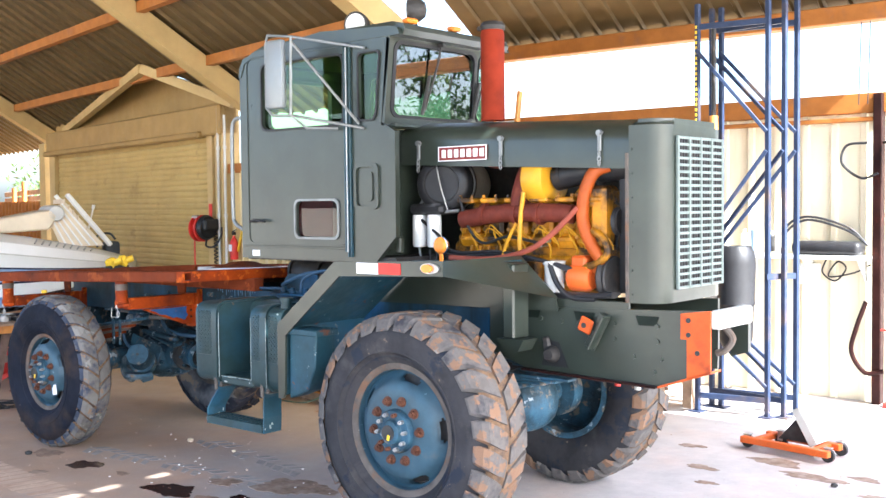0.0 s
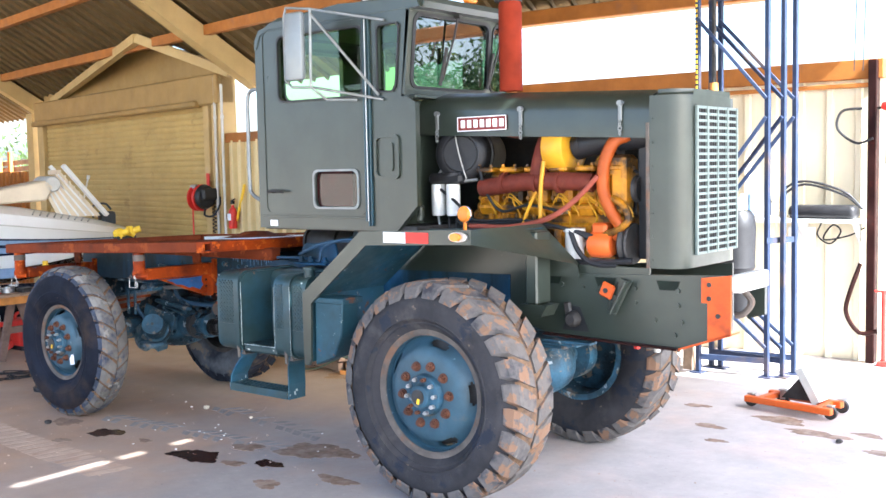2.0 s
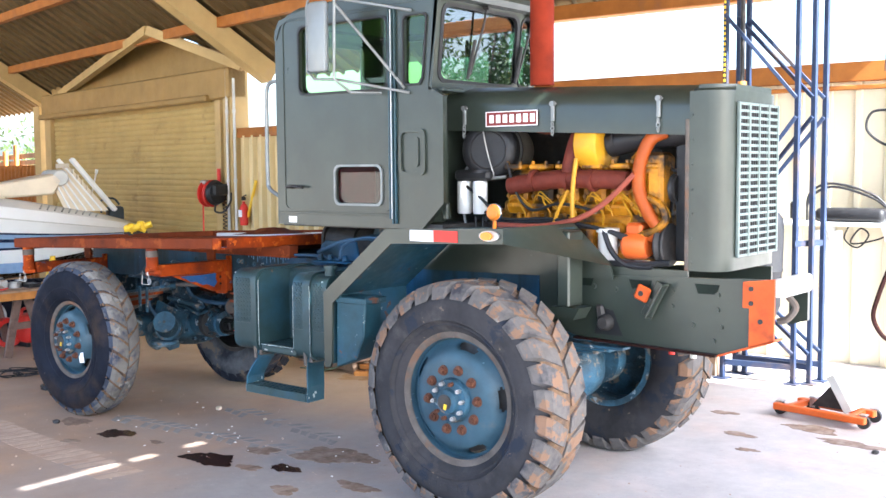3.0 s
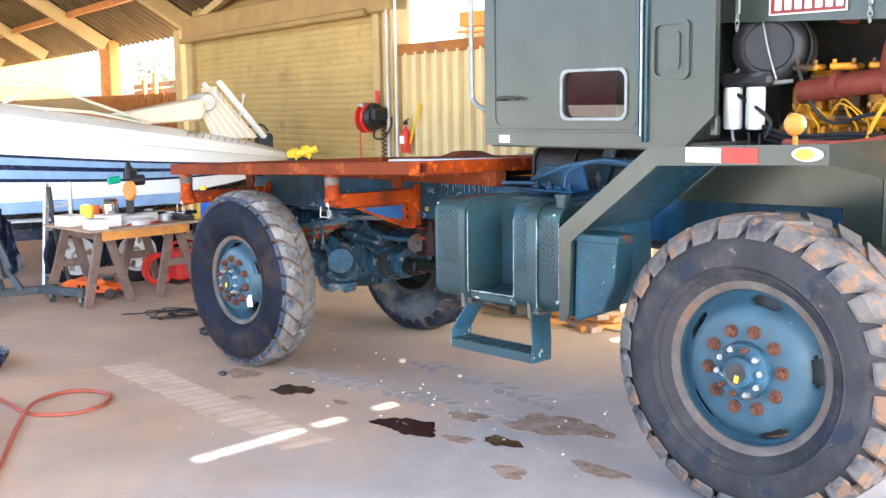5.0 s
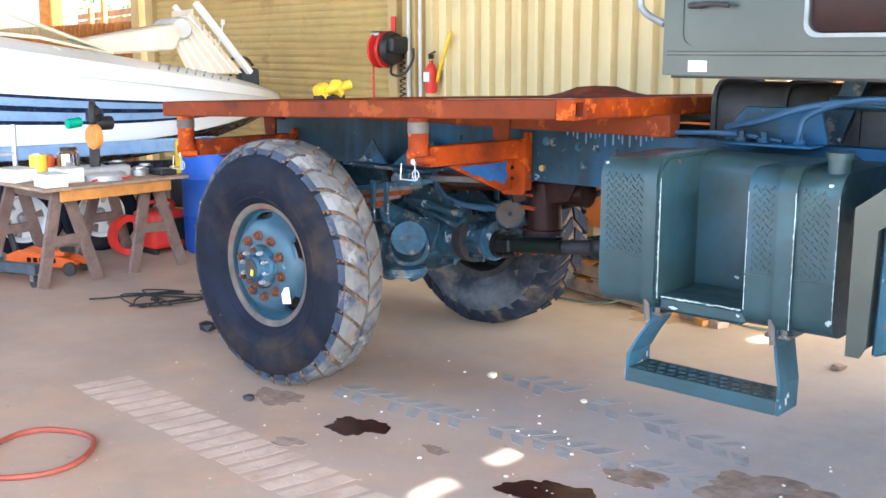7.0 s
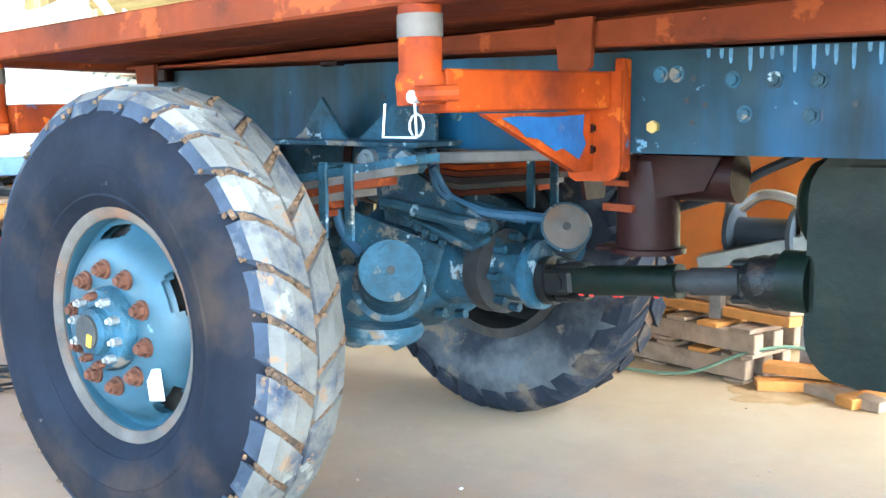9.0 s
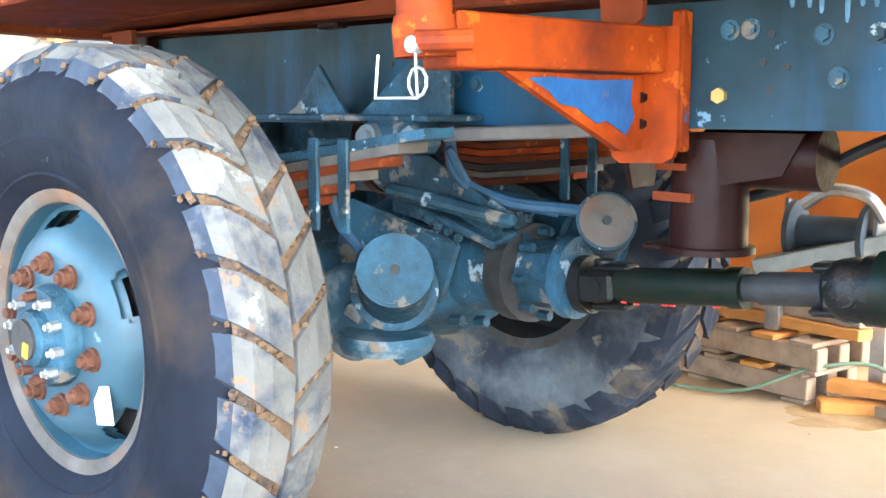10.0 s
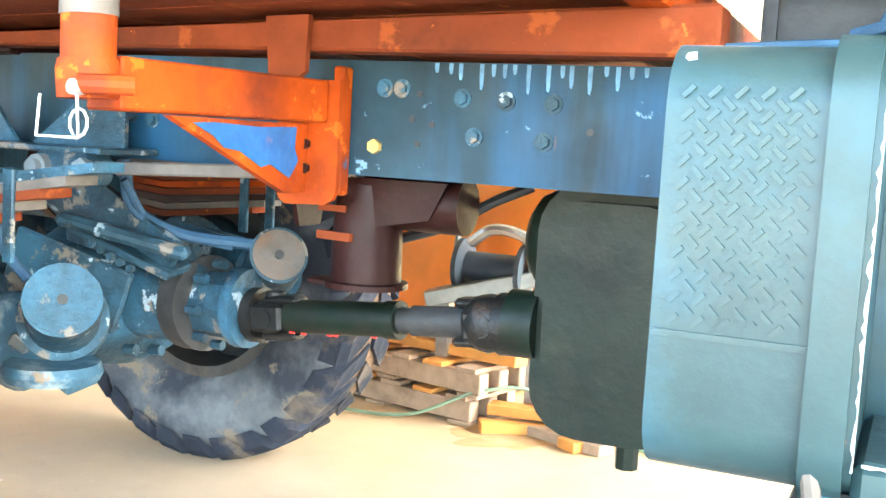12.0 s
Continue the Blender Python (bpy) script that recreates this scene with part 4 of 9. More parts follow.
    tube(g, [(-1.12, 0.30, 2.88), (-0.76, 0.53, 2.36)], 0.009, curve=False)
    part("mirror_arm", g, M["grey_steel"], mir, "bent tubular mirror arms")
    # roof lamps and marker
    for x, y, z, turn in ((-1.02, 0.80, 3.03, 20), (-0.50, 0.78, 3.06, -55)):
        g = B()
        mm = pose(x, y, z, 0, 0, turn)
        lathe(g, [(0.0, 0.07), (0.045, 0.06), (0.075, 0.02), (0.083, -0.03), (0.083, -0.045), (0.076, -0.05)], (0, 0, 0), "y", 24)
        bmesh.ops.transform(g, matrix=mm, verts=g.verts)
        rod(g, (x, y, z - 0.08), (x, y, 2.94), 0.012, 8)
        lamp = part("roof_lamp", g, M["dark"], truck, "round roof work lamp")
        g = B()
        lathe(g, [(0.0, -0.062), (0.05, -0.058), (0.078, -0.046), (0.078, -0.04), (0.0, -0.04)], (0, 0, 0), "y", 24)
        bmesh.ops.transform(g, matrix=mm, verts=g.verts)
        part("lens", g, M["white"], lamp, "pale round lamp lens")
    for y in (0.66, 1.08, 1.50):
        g = B()
        box(g, (-0.47, y - 0.05, 2.955), (-0.41, y + 0.05, 2.985), 0.012)
        part("marker_lamp", g, M["amber"], truck, "amber roof marker lamp")
    # grab rail behind the cab
    g = B()
    tube(g, [(-1.92, 0.56, 2.47), (-2.00, 0.56, 2.46), (-2.035, 0.56, 2.40), (-2.04, 0.56, 2.2), (-2.04, 0.56, 1.82), (-2.02, 0.56, 1.74), (-1.93, 0.56, 1.69)], 0.014, 10)
    part("grab_rail", g, M["grey_steel"], truck, "grey tubular grab rail")
    # gearbox and bell housing under the cab
    g = B()
    prism(g, rounded(0.96, 0.98, 1.42, 1.46, 0.09, 4), "x", -1.93, -1.30)
    gear = part("gearbox", g, M["dark"], truck, "grimy dark gearbox between the rails")
    g = B()
    prism(g, rounded(0.93, 0.92, 1.45, 1.47, 0.12, 4), "x", -1.30, -0.72)
    part("bell_housing", g, M["dark"], gear)
    for x in (-1.92, -1.62, -1.33):
        g = B()
        prism(g, rounded(0.945, 0.965, 1.435, 1.475, 0.09, 4), "x", x, x + 0.02)
        part("flange", g, M["dark"], gear)
    # cab mounts
    g = B()
    obox(g, (-1.25, 0.95, 1.40), (0.34, 0.10, 0.05), (0, 0, 0), 0.01)
    beam(g, (-1.42, 0.95, 1.24), (-1.32, 0.95, 1.50), 0.06, 0.08)
    beam(g, (-0.95, 0.95, 1.24), (-1.02, 0.95, 1.50), 0.06, 0.08)
    part("cab_mount", g, M["blue_grime"], truck, "blue grimy cab mount")


def build_hood(truck):
    def hood_z(x):
        return -0.042 * (x + 0.66)
    prof_o = [(0.80, 2.105), (0.80, 2.25), (0.812, 2.305), (0.85, 2.345), (0.95, 2.375), (1.18, 2.385)]
    yc = 1.18
    right = [(2 * yc - y, z) for y, z in reversed(prof_o[:-1])]
    loop_o = prof_o + right
    inner = [(yc + (y - yc) * 0.975, z - (0.014 if z > 2.2 else 0)) for y, z in loop_o]
    g = B()
    ra = [[bm_v for bm_v in [g.verts.new((x, y, z + hood_z(x))) for y, z in lp]] for x in (-0.66, 0.985) for lp in (loop_o, inner)]
    o0, i0, o1, i1 = ra
    n = len(loop_o)
    for k in range(n - 1):
        g.faces.new((o0[k], o0[k + 1], o1[k + 1], o1[k]))
        g.faces.new((i0[k], i0[k + 1], i1[k + 1], i1[k]))
        g.faces.new((o0[k], o0[k + 1], i0[k + 1], i0[k]))
        g.faces.new((o1[k], o1[k + 1], i1[k + 1], i1[k]))
    for k in (0, n - 1):
        g.faces.new((o0[k], i0[k], i1[k], o1[k]))
    hood = part("bonnet", g, M["green"], truck, "dark green bonnet with open engine side")
    # name plate: a red plate with plain pale bars in place of its writing
    g = B()
    box(g, (-0.335, 0.788, 2.110 + 0.008), (0.035, 0.799, 2.205), 0.003)
    plate = part("name_plate", g, M["dark_red"], hood, "dark red name plate with pale bars")
    for k in range(7):
        x = -0.312 + k * 0.049
        g = B()
        box(g, (x + 0.003, 0.785, 2.138), (x + 0.035, 0.789, 2.186), 0.002)
        part("plate_bar", g, M["tag"], plate)
    g = B()
    frame_ring(g, [(-0.336, 2.117), (0.036, 2.117), (0.036, 2.206), (-0.336, 2.206)], [(-0.331, 2.122), (0.031, 2.122), (0.031, 2.201), (-0.331, 2.201)], "y", 0.785, 0.790)
    part("plate_rim", g, M["tag"], plate, "pale raised rim")
    for x in (-0.50, 0.14, 0.81):
        g = B()
        obox(g, (x, 0.790, 2.185), (0.022, 0.014, 0.10), (0, 0, 0), 0.003)
        rod(g, (x, 0.775, 2.235), (x, 0.800, 2.235), 0.016, 10)
        rod(g, (x - 0.016, 0.782, 2.235), (x + 0.028, 0.782, 2.235), 0.006, 8)
        for k in range(3):
            ring = [Vector((x + (0.010 * math.cos(a) if k % 2 else 0.0), 0.785 + (0 if k % 2 else 0.010 * math.cos(a)), 2.118 - 0.024 * k + 0.016 * math.sin(a))) for a in [2 * math.pi * j / 10 for j in range(11)]]
            tube(g, ring, 0.0035, 5, curve=False)
        part("bonnet_latch", g, M["grey_steel"], hood, "steel over-centre latch with hanging hook")
    # grille shell
    yl, yr = 0.80, 1.565
    plan = [(0.985, yl), (1.085, yl + 0.005), (1.14, yl + 0.03), (1.172, yl + 0.075), (1.18, yl + 0.14), (1.18, yr - 0.14), (1.172, yr - 0.075), (1.14, yr - 0.03), (1.085, yr - 0.005), (0.985, yr)]
    g = B()
    prism(g, plan, "z", 1.315, 2.30)
    top = [e for e in g.edges if all(v.co.z > 2.29 for v in e.verts)]
    bmesh.ops.bevel(g, geom=top, offset=0.035, segments=3, affect="EDGES")
    shell = part("grille_shell", g, M["green"], truck, "green steel radiator shell with rounded corners")
    g = B()
    box(g, (1.178, 0.955, 1.385), (1.186, 1.495, 2.205))
    part("radiator_core", g, M["black"], shell, "black radiator core")
    nb = 23
    for k in range(nb):
        z = 1.392 + (2.20 - 1.392) * k / (nb - 1)
        g = B()
        box(g, (1.180, 0.955, z - 0.0075), (1.196, 1.495, z + 0.0075), 0.002)
        part("grille_bar", g, M["grille_paint"], shell)
    for k in range(5):
        y = 0.958 + (1.492 - 0.958) * k / 4
        g = B()
        box(g, (1.182, y - 0.009, 1.385), (1.200, y + 0.009, 2.208), 0.003)
        part("grille_upright", g, M["grille_paint"], shell)
    g = B()
    for k in range(18):
        y = 0.97 + 0.51 * k / 17
        box(g, (1.1865, y - 0.003, 1.39), (1.191, y + 0.003, 2.20))
    tagged(part("fin", g, M["dark"], shell, "fine upright radiator fins"), kind="stuff")
    # dark sheet added on the engine bay's far side for shade, open in front
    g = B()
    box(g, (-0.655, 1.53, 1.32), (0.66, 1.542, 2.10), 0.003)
    part("side_panel", g, M["dark"], truck, "dark sheet added for the shade behind the engine")
    # front edge of the engine opening, and the seam
    g = B()
    box(g, (0.962, 0.797, 1.315), (0.984, 0.812, 2.12), 0.003)
    part("opening_edge", g, M["rim_rust"], truck, "chipped rusty edge of the engine opening")
    for k in range(7):
        g = B()
        bolt(g, (1.0, 0.80, 1.36 + k * 0.13), (0, -1, 0), 0.008, 0.006)
        part("rivet", g, M["green"], shell)


def build_engine(truck):
    g = B()
    box(g, (-0.45, 0.98, 1.34), (0.72, 1.38, 1.62), 0.02)
    for k in range(6):
        x = -0.36 + k * 0.18
        box(g, (x, 0.93, 1.66), (x + 0.15, 1.36, 1.80), 0.02)
        obox(g, (x + 0.075, 0.945, 1.63), (0.12, 0.06, 0.07), (28, 0, 0), 0.012)
        bolt(g, (x + 0.03, 0.93, 1.70), (0, -1, 0), 0.012, 0.02)
        bolt(g, (x + 0.12, 0.93, 1.70), (0, -1, 0), 0.012, 0.02)
    box(g, (-0.40, 0.96, 1.60), (0.70, 1.38, 1.67), 0.015)
    box(g, (-0.42, 0.99, 1.40), (-0.1, 0.955, 1.56), 0.01)
    box(g, (0.05, 0.94, 1.36), (0.45, 0.98, 1.55), 0.015)
    eng = part("engine", g, M["engine"], truck, "yellow six-cylinder diesel engine block, oily")
    for k in range(6):
        x = -0.30 + k * 0.18
        g = B()
        box(g, (x, 0.97, 1.80), (x + 0.13, 1.30, 1.86), 0.02)
        for q in (0.03, 0.10):
            bolt(g, (x + q, 1.02, 1.86), (0, 0, 1), 0.012, 0.02)
        part("valve_cover", g, M["engine"], eng, "yellow valve cover")
    g = B()
    box(g, (0.50, 0.90, 1.60), (0.70, 1.10, 1.95), 0.03)
    box(g, (0.56, 0.86, 1.83), (0.66, 0.93, 1.94), 0.01)
    for zz in (1.66, 1.74, 1.90):
        bolt(g, (0.53, 0.90, zz), (0, -1, 0), 0.012, 0.016)
        bolt(g, (0.67, 0.90, zz), (0, -1, 0), 0.012, 0.016)
    part("thermostat_housing", g, M["engine"], eng, "yellow thermostat housing")
    for k in range(6):
        x = -0.27 + k * 0.18
        g = B()
        tube(g, [(x, 0.925, 1.70), (x + 0.03, 0.90, 1.66), (x + 0.07, 0.90, 1.60), (x + 0.05, 0.93, 1.54)], 0.006, 6)
        part("injector_pipe", g, M["engine_clean"], eng)
    g = B()
    box(g, (-0.30, 0.90, 1.43), (0.12, 0.975, 1.56), 0.02)
    for k in range(6):
        rod(g, (-0.26 + 0.065 * k, 0.93, 1.55), (-0.26 + 0.065 * k, 0.93, 1.60), 0.014, 8)
    box(g, (0.14, 0.90, 1.40), (0.26, 0.97, 1.54), 0.03)
    part("injection_pump", g, M["engine"], eng, "oily yellow injection pump")
    g = B()
    tube(g, [(-0.28, 0.87, 1.76), (0.05, 0.86, 1.80), (0.38, 0.86, 1.80), (0.52, 0.87, 1.79)], 0.055, 14)
    for k in range(5):
        rod(g, (-0.20 + 0.16 * k, 0.86, 1.785), (-0.20 + 0.16 * k, 0.98, 1.775), 0.038, 12)
    for x in (-0.10, 0.14, 0.30):
        rod(g, (x - 0.012, 0.86, 1.795), (x + 0.012, 0.86, 1.795), 0.066, 16)
    tube(g, [(0.14, 0.87, 1.80), (0.15, 0.89, 1.92), (0.17, 0.93, 2.04), (0.2, 0.98, 2.10)], 0.06, 14)
    tube(g, [(-0.10, 0.95, 2.08), (-0.095, 0.98, 2.2), (-0.09, 1.0, 2.34)], 0.05, 12)
    part("exhaust_manifold", g, M["engine_red"], eng, "rust red exhaust manifold")
    g = B()
    lathe(g, [(0.0, -0.085), (0.105, -0.085), (0.122, -0.078), (0.128, -0.06), (0.128, 0.055), (0.120, 0.072), (0.085, 0.08), (0.0, 0.08)], (0.34, 0.95, 2.0), "x", 28)
    for v in g.verts:
        v.co = Vector((0.345 + (v.co.x - 0.34) * 0.95, 0.95 + (v.co.y - 0.95) * 1.22, 2.0 + (v.co.z - 2.0) * 1.22))
    rod(g, (0.29, 0.95, 2.0), (0.20, 0.96, 2.02), 0.06, 16)
    part("turbocharger", g, M["engine_clean"], eng, "yellow turbocharger housing")
    g = B()
    tube(g, [(0.43, 0.95, 2.0), (0.60, 0.95, 2.03), (0.80, 0.97, 2.05), (0.93, 1.0, 2.05)], 0.075, 16)
    for x in (0.47, 0.70):
        rod(g, (x, 0.95, 2.02), (x + 0.015, 0.95, 2.022), 0.081, 18)
    part("intake_hose", g, M["black"], eng, "black rubber intake hose")
    g = B()
    tube(g, [(0.80, 0.90, 2.06), (0.73, 0.86, 2.02), (0.675, 0.85, 1.90), (0.665, 0.85, 1.75), (0.72, 0.85, 1.62), (0.77, 0.86, 1.54), (0.74, 0.88, 1.47)], 0.037, 14)
    part("coolant_hose", g, M["orange_hose"], eng, "fat orange coolant hose")
    g = B()
    tube(g, [(0.58, 0.82, 1.83), (0.42, 0.80, 1.68), (0.25, 0.78, 1.58), (0.0, 0.77, 1.53), (-0.30, 0.76, 1.53)], 0.016, 10)
    part("air_hose", g, M["red_hose"], eng, "faded red hose")
    for pts, r in (([(0.21, 0.82, 1.92), (0.20, 0.80, 1.75), (0.20, 0.80, 1.55), (0.24, 0.82, 1.36)], 0.014),
                   ([(0.17, 0.80, 1.74), (0.10, 0.80, 1.62), (0.06, 0.80, 1.50), (0.05, 0.82, 1.40)], 0.010), ([(0.22, 0.81, 1.5), (0.25, 0.81, 1.42), (0.28, 0.83, 1.34)], 0.024)):
        g = B()
        tube(g, pts, r, 10)
        part("fuel_pipe", g, M["engine_clean"], eng, "thin yellow pipe")
    runs = [([(-0.45, 0.84 + 0.01 * k, 1.60 - 0.03 * k), (-0.25, 0.80, 1.56 - 0.02 * k), (0.05, 0.80 + 0.01 * k, 1.57 - 0.015 * k), (0.40, 0.80, 1.52), (0.62, 0.84, 1.46 - 0.02 * k)], 0.011) for k in range(4)]
    runs += [([(0.40, 0.80, 1.52), (0.46, 0.79, 1.40), (0.55, 0.79, 1.33), (0.70, 0.81, 1.32)], 0.016), ([(-0.62, 0.83, 1.78), (-0.40, 0.80, 1.64), (-0.42, 0.80, 1.55)], 0.010),
             ([(-0.30, 0.86, 1.90), (-0.22, 0.84, 1.72), (-0.10, 0.83, 1.62), (0.10, 0.82, 1.66), (0.34, 0.83, 1.62)], 0.009), ([(0.35, 0.82, 1.33), (0.60, 0.80, 1.335), (0.80, 0.82, 1.35)], 0.018)]
    for pts, r in runs:
        g = B()
        tube(g, pts, r, 8)
        part("engine_hose", g, M["black"], eng, "black rubber hose")
    ac = (0, 0, 0)
    turn = pose(-0.37, 0.85, 1.98, 0, 0, 18) @ Matrix.Scale(1.10, 4)
    g = B()
    lathe(g, [(0.0, 0.016), (0.10, 0.012), (0.108, 0.0), (0.118, 0.0), (0.150, 0.014), (0.160, 0.03), (0.160, 0.10)], ac, "y", 40)
    aircl = part("air_cleaner", put(g, turn), M["black"], truck, "black drum air cleaner with dished lid")
    g = B()
    lathe(g, [(0.164, 0.09), (0.172, 0.095), (0.172, 0.125), (0.164, 0.13)], ac, "y", 40, closed=True)
    part("clamp_band", put(g, turn), M["dark"], aircl, "dark clamp band")
    g = B()
    lathe(g, [(0.158, 0.10), (0.158, 0.36), (0.15, 0.42), (0.10, 0.46), (0.0, 0.47)], ac, "y", 40)
    part("drum", put(g, turn), M["grey_drum"], aircl, "dull grey-brown drum")
    g = B()
    tube(g, [(-0.03, -0.010, 0.145), (0.0, -0.012, -0.005), (0.04, -0.008, -0.145)], 0.004, 6)
    rod(g, (-0.03, -0.008, -0.160), (0.11, -0.008, -0.150), 0.009, 8)
    part("clamp_wire", put(g, turn), M["steel"], aircl, "wire clamp")
    g = B()
    box(g, (-0.655, 0.80, 1.252), (0.984, 0.815, 1.318), 0.003)
    part("opening_sill", g, M["green"], truck, "green sill under the engine opening")
    g = B()
    box(g, (-0.60, 0.80, 1.79), (-0.33, 0.92, 1.86), 0.02)
    flt = part("filter_head", g, M["black"], truck, "black filter head")
    for x in (-0.545, -0.425):
        g = B()
        lathe(g, [(0.0, 1.585), (0.040, 1.588), (0.046, 1.60), (0.046, 1.775), (0.042, 1.79), (0.0, 1.79)], (x, 0.845, 0), "z", 20)
        part("filter_canister", g, M["white"], flt, "white spin-on filter")
    g = B()
    lathe(g, [(0.0, 1.335), (0.048, 1.338), (0.056, 1.36), (0.056, 1.50), (0.066, 1.505), (0.066, 1.525), (0.0, 1.53)], (0.47, 0.85, 0), "z", 20)
    part("water_filter", g, M["white_dull"], truck, "cream filter canister")
    g = B()
    lathe(g, [(0.0, -0.09), (0.06, -0.09), (0.078, -0.07), (0.078, 0.03), (0.062, 0.06), (0.0, 0.06)], (0.66, 0.87, 1.435), "x", 22)
    box(g, (0.59, 0.83, 1.49), (0.69, 0.93, 1.56), 0.015)
    part("alternator", g, M["orange"], truck, "orange painted alternator")
    g = B()
    lathe(g, [(0.0, -0.03), (0.115, -0.03), (0.12, -0.02), (0.105, 0.0), (0.12, 0.02), (0.115, 0.03), (0.0, 0.03)], (0.80, 0.92, 1.44), "x", 28)
    lathe(g, [(0.0, -0.02), (0.08, -0.02), (0.07, 0.0), (0.08, 0.02), (0.0, 0.02)], (0.83, 0.98, 1.75), "x", 24)
    part("pulley", g, M["dark"], truck, "dark belt pulleys")
    g = B()
    for z0, z1, y in ((1.54, 1.83, 0.90), (1.33, 1.68, 1.0)):
        tube(g, [(0.765, y, z0), (0.78, y + 0.02, z1)], 0.010, 6, curve=False)
    box(g, (0.84, 0.95, 1.35), (0.92, 1.50, 2.1))
    part("fan_shroud", g, M["black"], truck, "black fan shroud and belts")
    g = B()
    box(g, (0.70, 0.86, 1.60), (0.80, 0.97, 1.95), 0.02)
    box(g, (0.74, 0.84, 1.50), (0.80, 0.90, 1.60), 0.015)
    tube(g, [(0.72, 0.86, 1.70), (0.80, 0.84, 1.66), (0.83, 0.84, 1.58), (0.76, 0.84, 1.52), (0.66, 0.85, 1.49)], 0.022, 10)
    part("water_pump", g, M["engine"], truck, "yellow water pump housing")
    # fine pale fuel lines, wiring and head bolts
    for k in range(6):
        x = -0.33 + k * 0.18
        for q in (0.0, 0.022):
            g = B()
            tube(g, [(x + q, 0.918, 1.655 + q), (x + 0.045 + q, 0.885, 1.705 + q), (x + 0.10 + q, 0.885, 1.69), (x + 0.15 + q, 0.90, 1.64), (x + 0.19, 0.90, 1.615 - q)], 0.0042, 6)
            part("fuel_line", g, M["engine_clean"], eng)
        g = B()
        obox(g, (x + 0.075, 0.90, 1.875), (0.125, 0.10, 0.03), (0, 0, 0), 0.008)
        bolt(g, (x + 0.03, 0.87, 1.89), (0, 0, 1), 0.010, 0.018)
        bolt(g, (x + 0.12, 0.87, 1.89), (0, 0, 1), 0.010, 0.018)
        part("rocker_box", g, M["engine"], eng)
    for pts, r, mt in (([(-0.46, 0.80, 1.50), (-0.30, 0.79, 1.47), (-0.05, 0.80, 1.49), (0.20, 0.79, 1.45), (0.36, 0.81, 1.38)], 0.007, "black"),
                       ([(-0.52, 0.83, 1.57), (-0.50, 0.82, 1.45), (-0.44, 0.82, 1.36)], 0.007, "rope"),
                       ([(-0.46, 0.83, 1.57), (-0.45, 0.82, 1.46), (-0.36, 0.82, 1.38)], 0.006, "rope"),
                       ([(-0.57, 0.84, 1.90), (-0.62, 0.84, 1.80), (-0.61, 0.84, 1.55), (-0.55, 0.84, 1.40)], 0.009, "grey_steel")):
        g = B()
        tube(g, pts, r, 7)
        part("wiring", g, M[mt], eng)
    for x, z, s_ in ((-0.30, 1.44, 0.035), (-0.16, 1.40, 0.045), (0.30, 1.62, 0.03), (0.40, 1.42, 0.04), (0.12, 1.44, 0.03)):
        g = B()
        rod(g, (x, 0.86, z), (x, 0.93, z), s_ * 0.6, 10)
        obox(g, (x + 0.03, 0.885, z + 0.02), (s_, 0.05, s_ * 0.8), (0, 20, 0), 0.006)
        bolt(g, (x + 0.03, 0.86, z + 0.02), (0, -1, 0), 0.010, 0.012)
        part("fitting", g, M["engine" if x < 0.2 else "steel"], eng)
    # the whole engine group sits a little further forward
    for ob in (eng, *eng.children):
        if ob.name.split(".")[0] not in ("turbocharger", "intake_hose", "coolant_hose"):
            for v in ob.data.vertices:
                v.co.x += 0.07
    # exhaust pipe through the bonnet
    g = B()
    lathe(g, [(0.058, 2.36), (0.072, 2.36), (0.072, 2.885), (0.066, 2.905), (0.058, 2.905)], (-0.05, 0.97, 0), "z", 28, closed=True)
    stack = part("exhaust_pipe", g, M["stack_red"], truck, "red painted upright exhaust stack")
    g = B()
    lathe(g, [(0.060, 2.905), (0.074, 2.905), (0.078, 2.93), (0.060, 2.955)], (-0.05, 0.97, 0), "z", 28, closed=True)
    box(g, (-0.16, 0.95, 2.91), (-0.11, 0.99, 2.94), 0.008)
    part("pipe_rim", g, M["dark"], stack, "burnt dark stack rim")


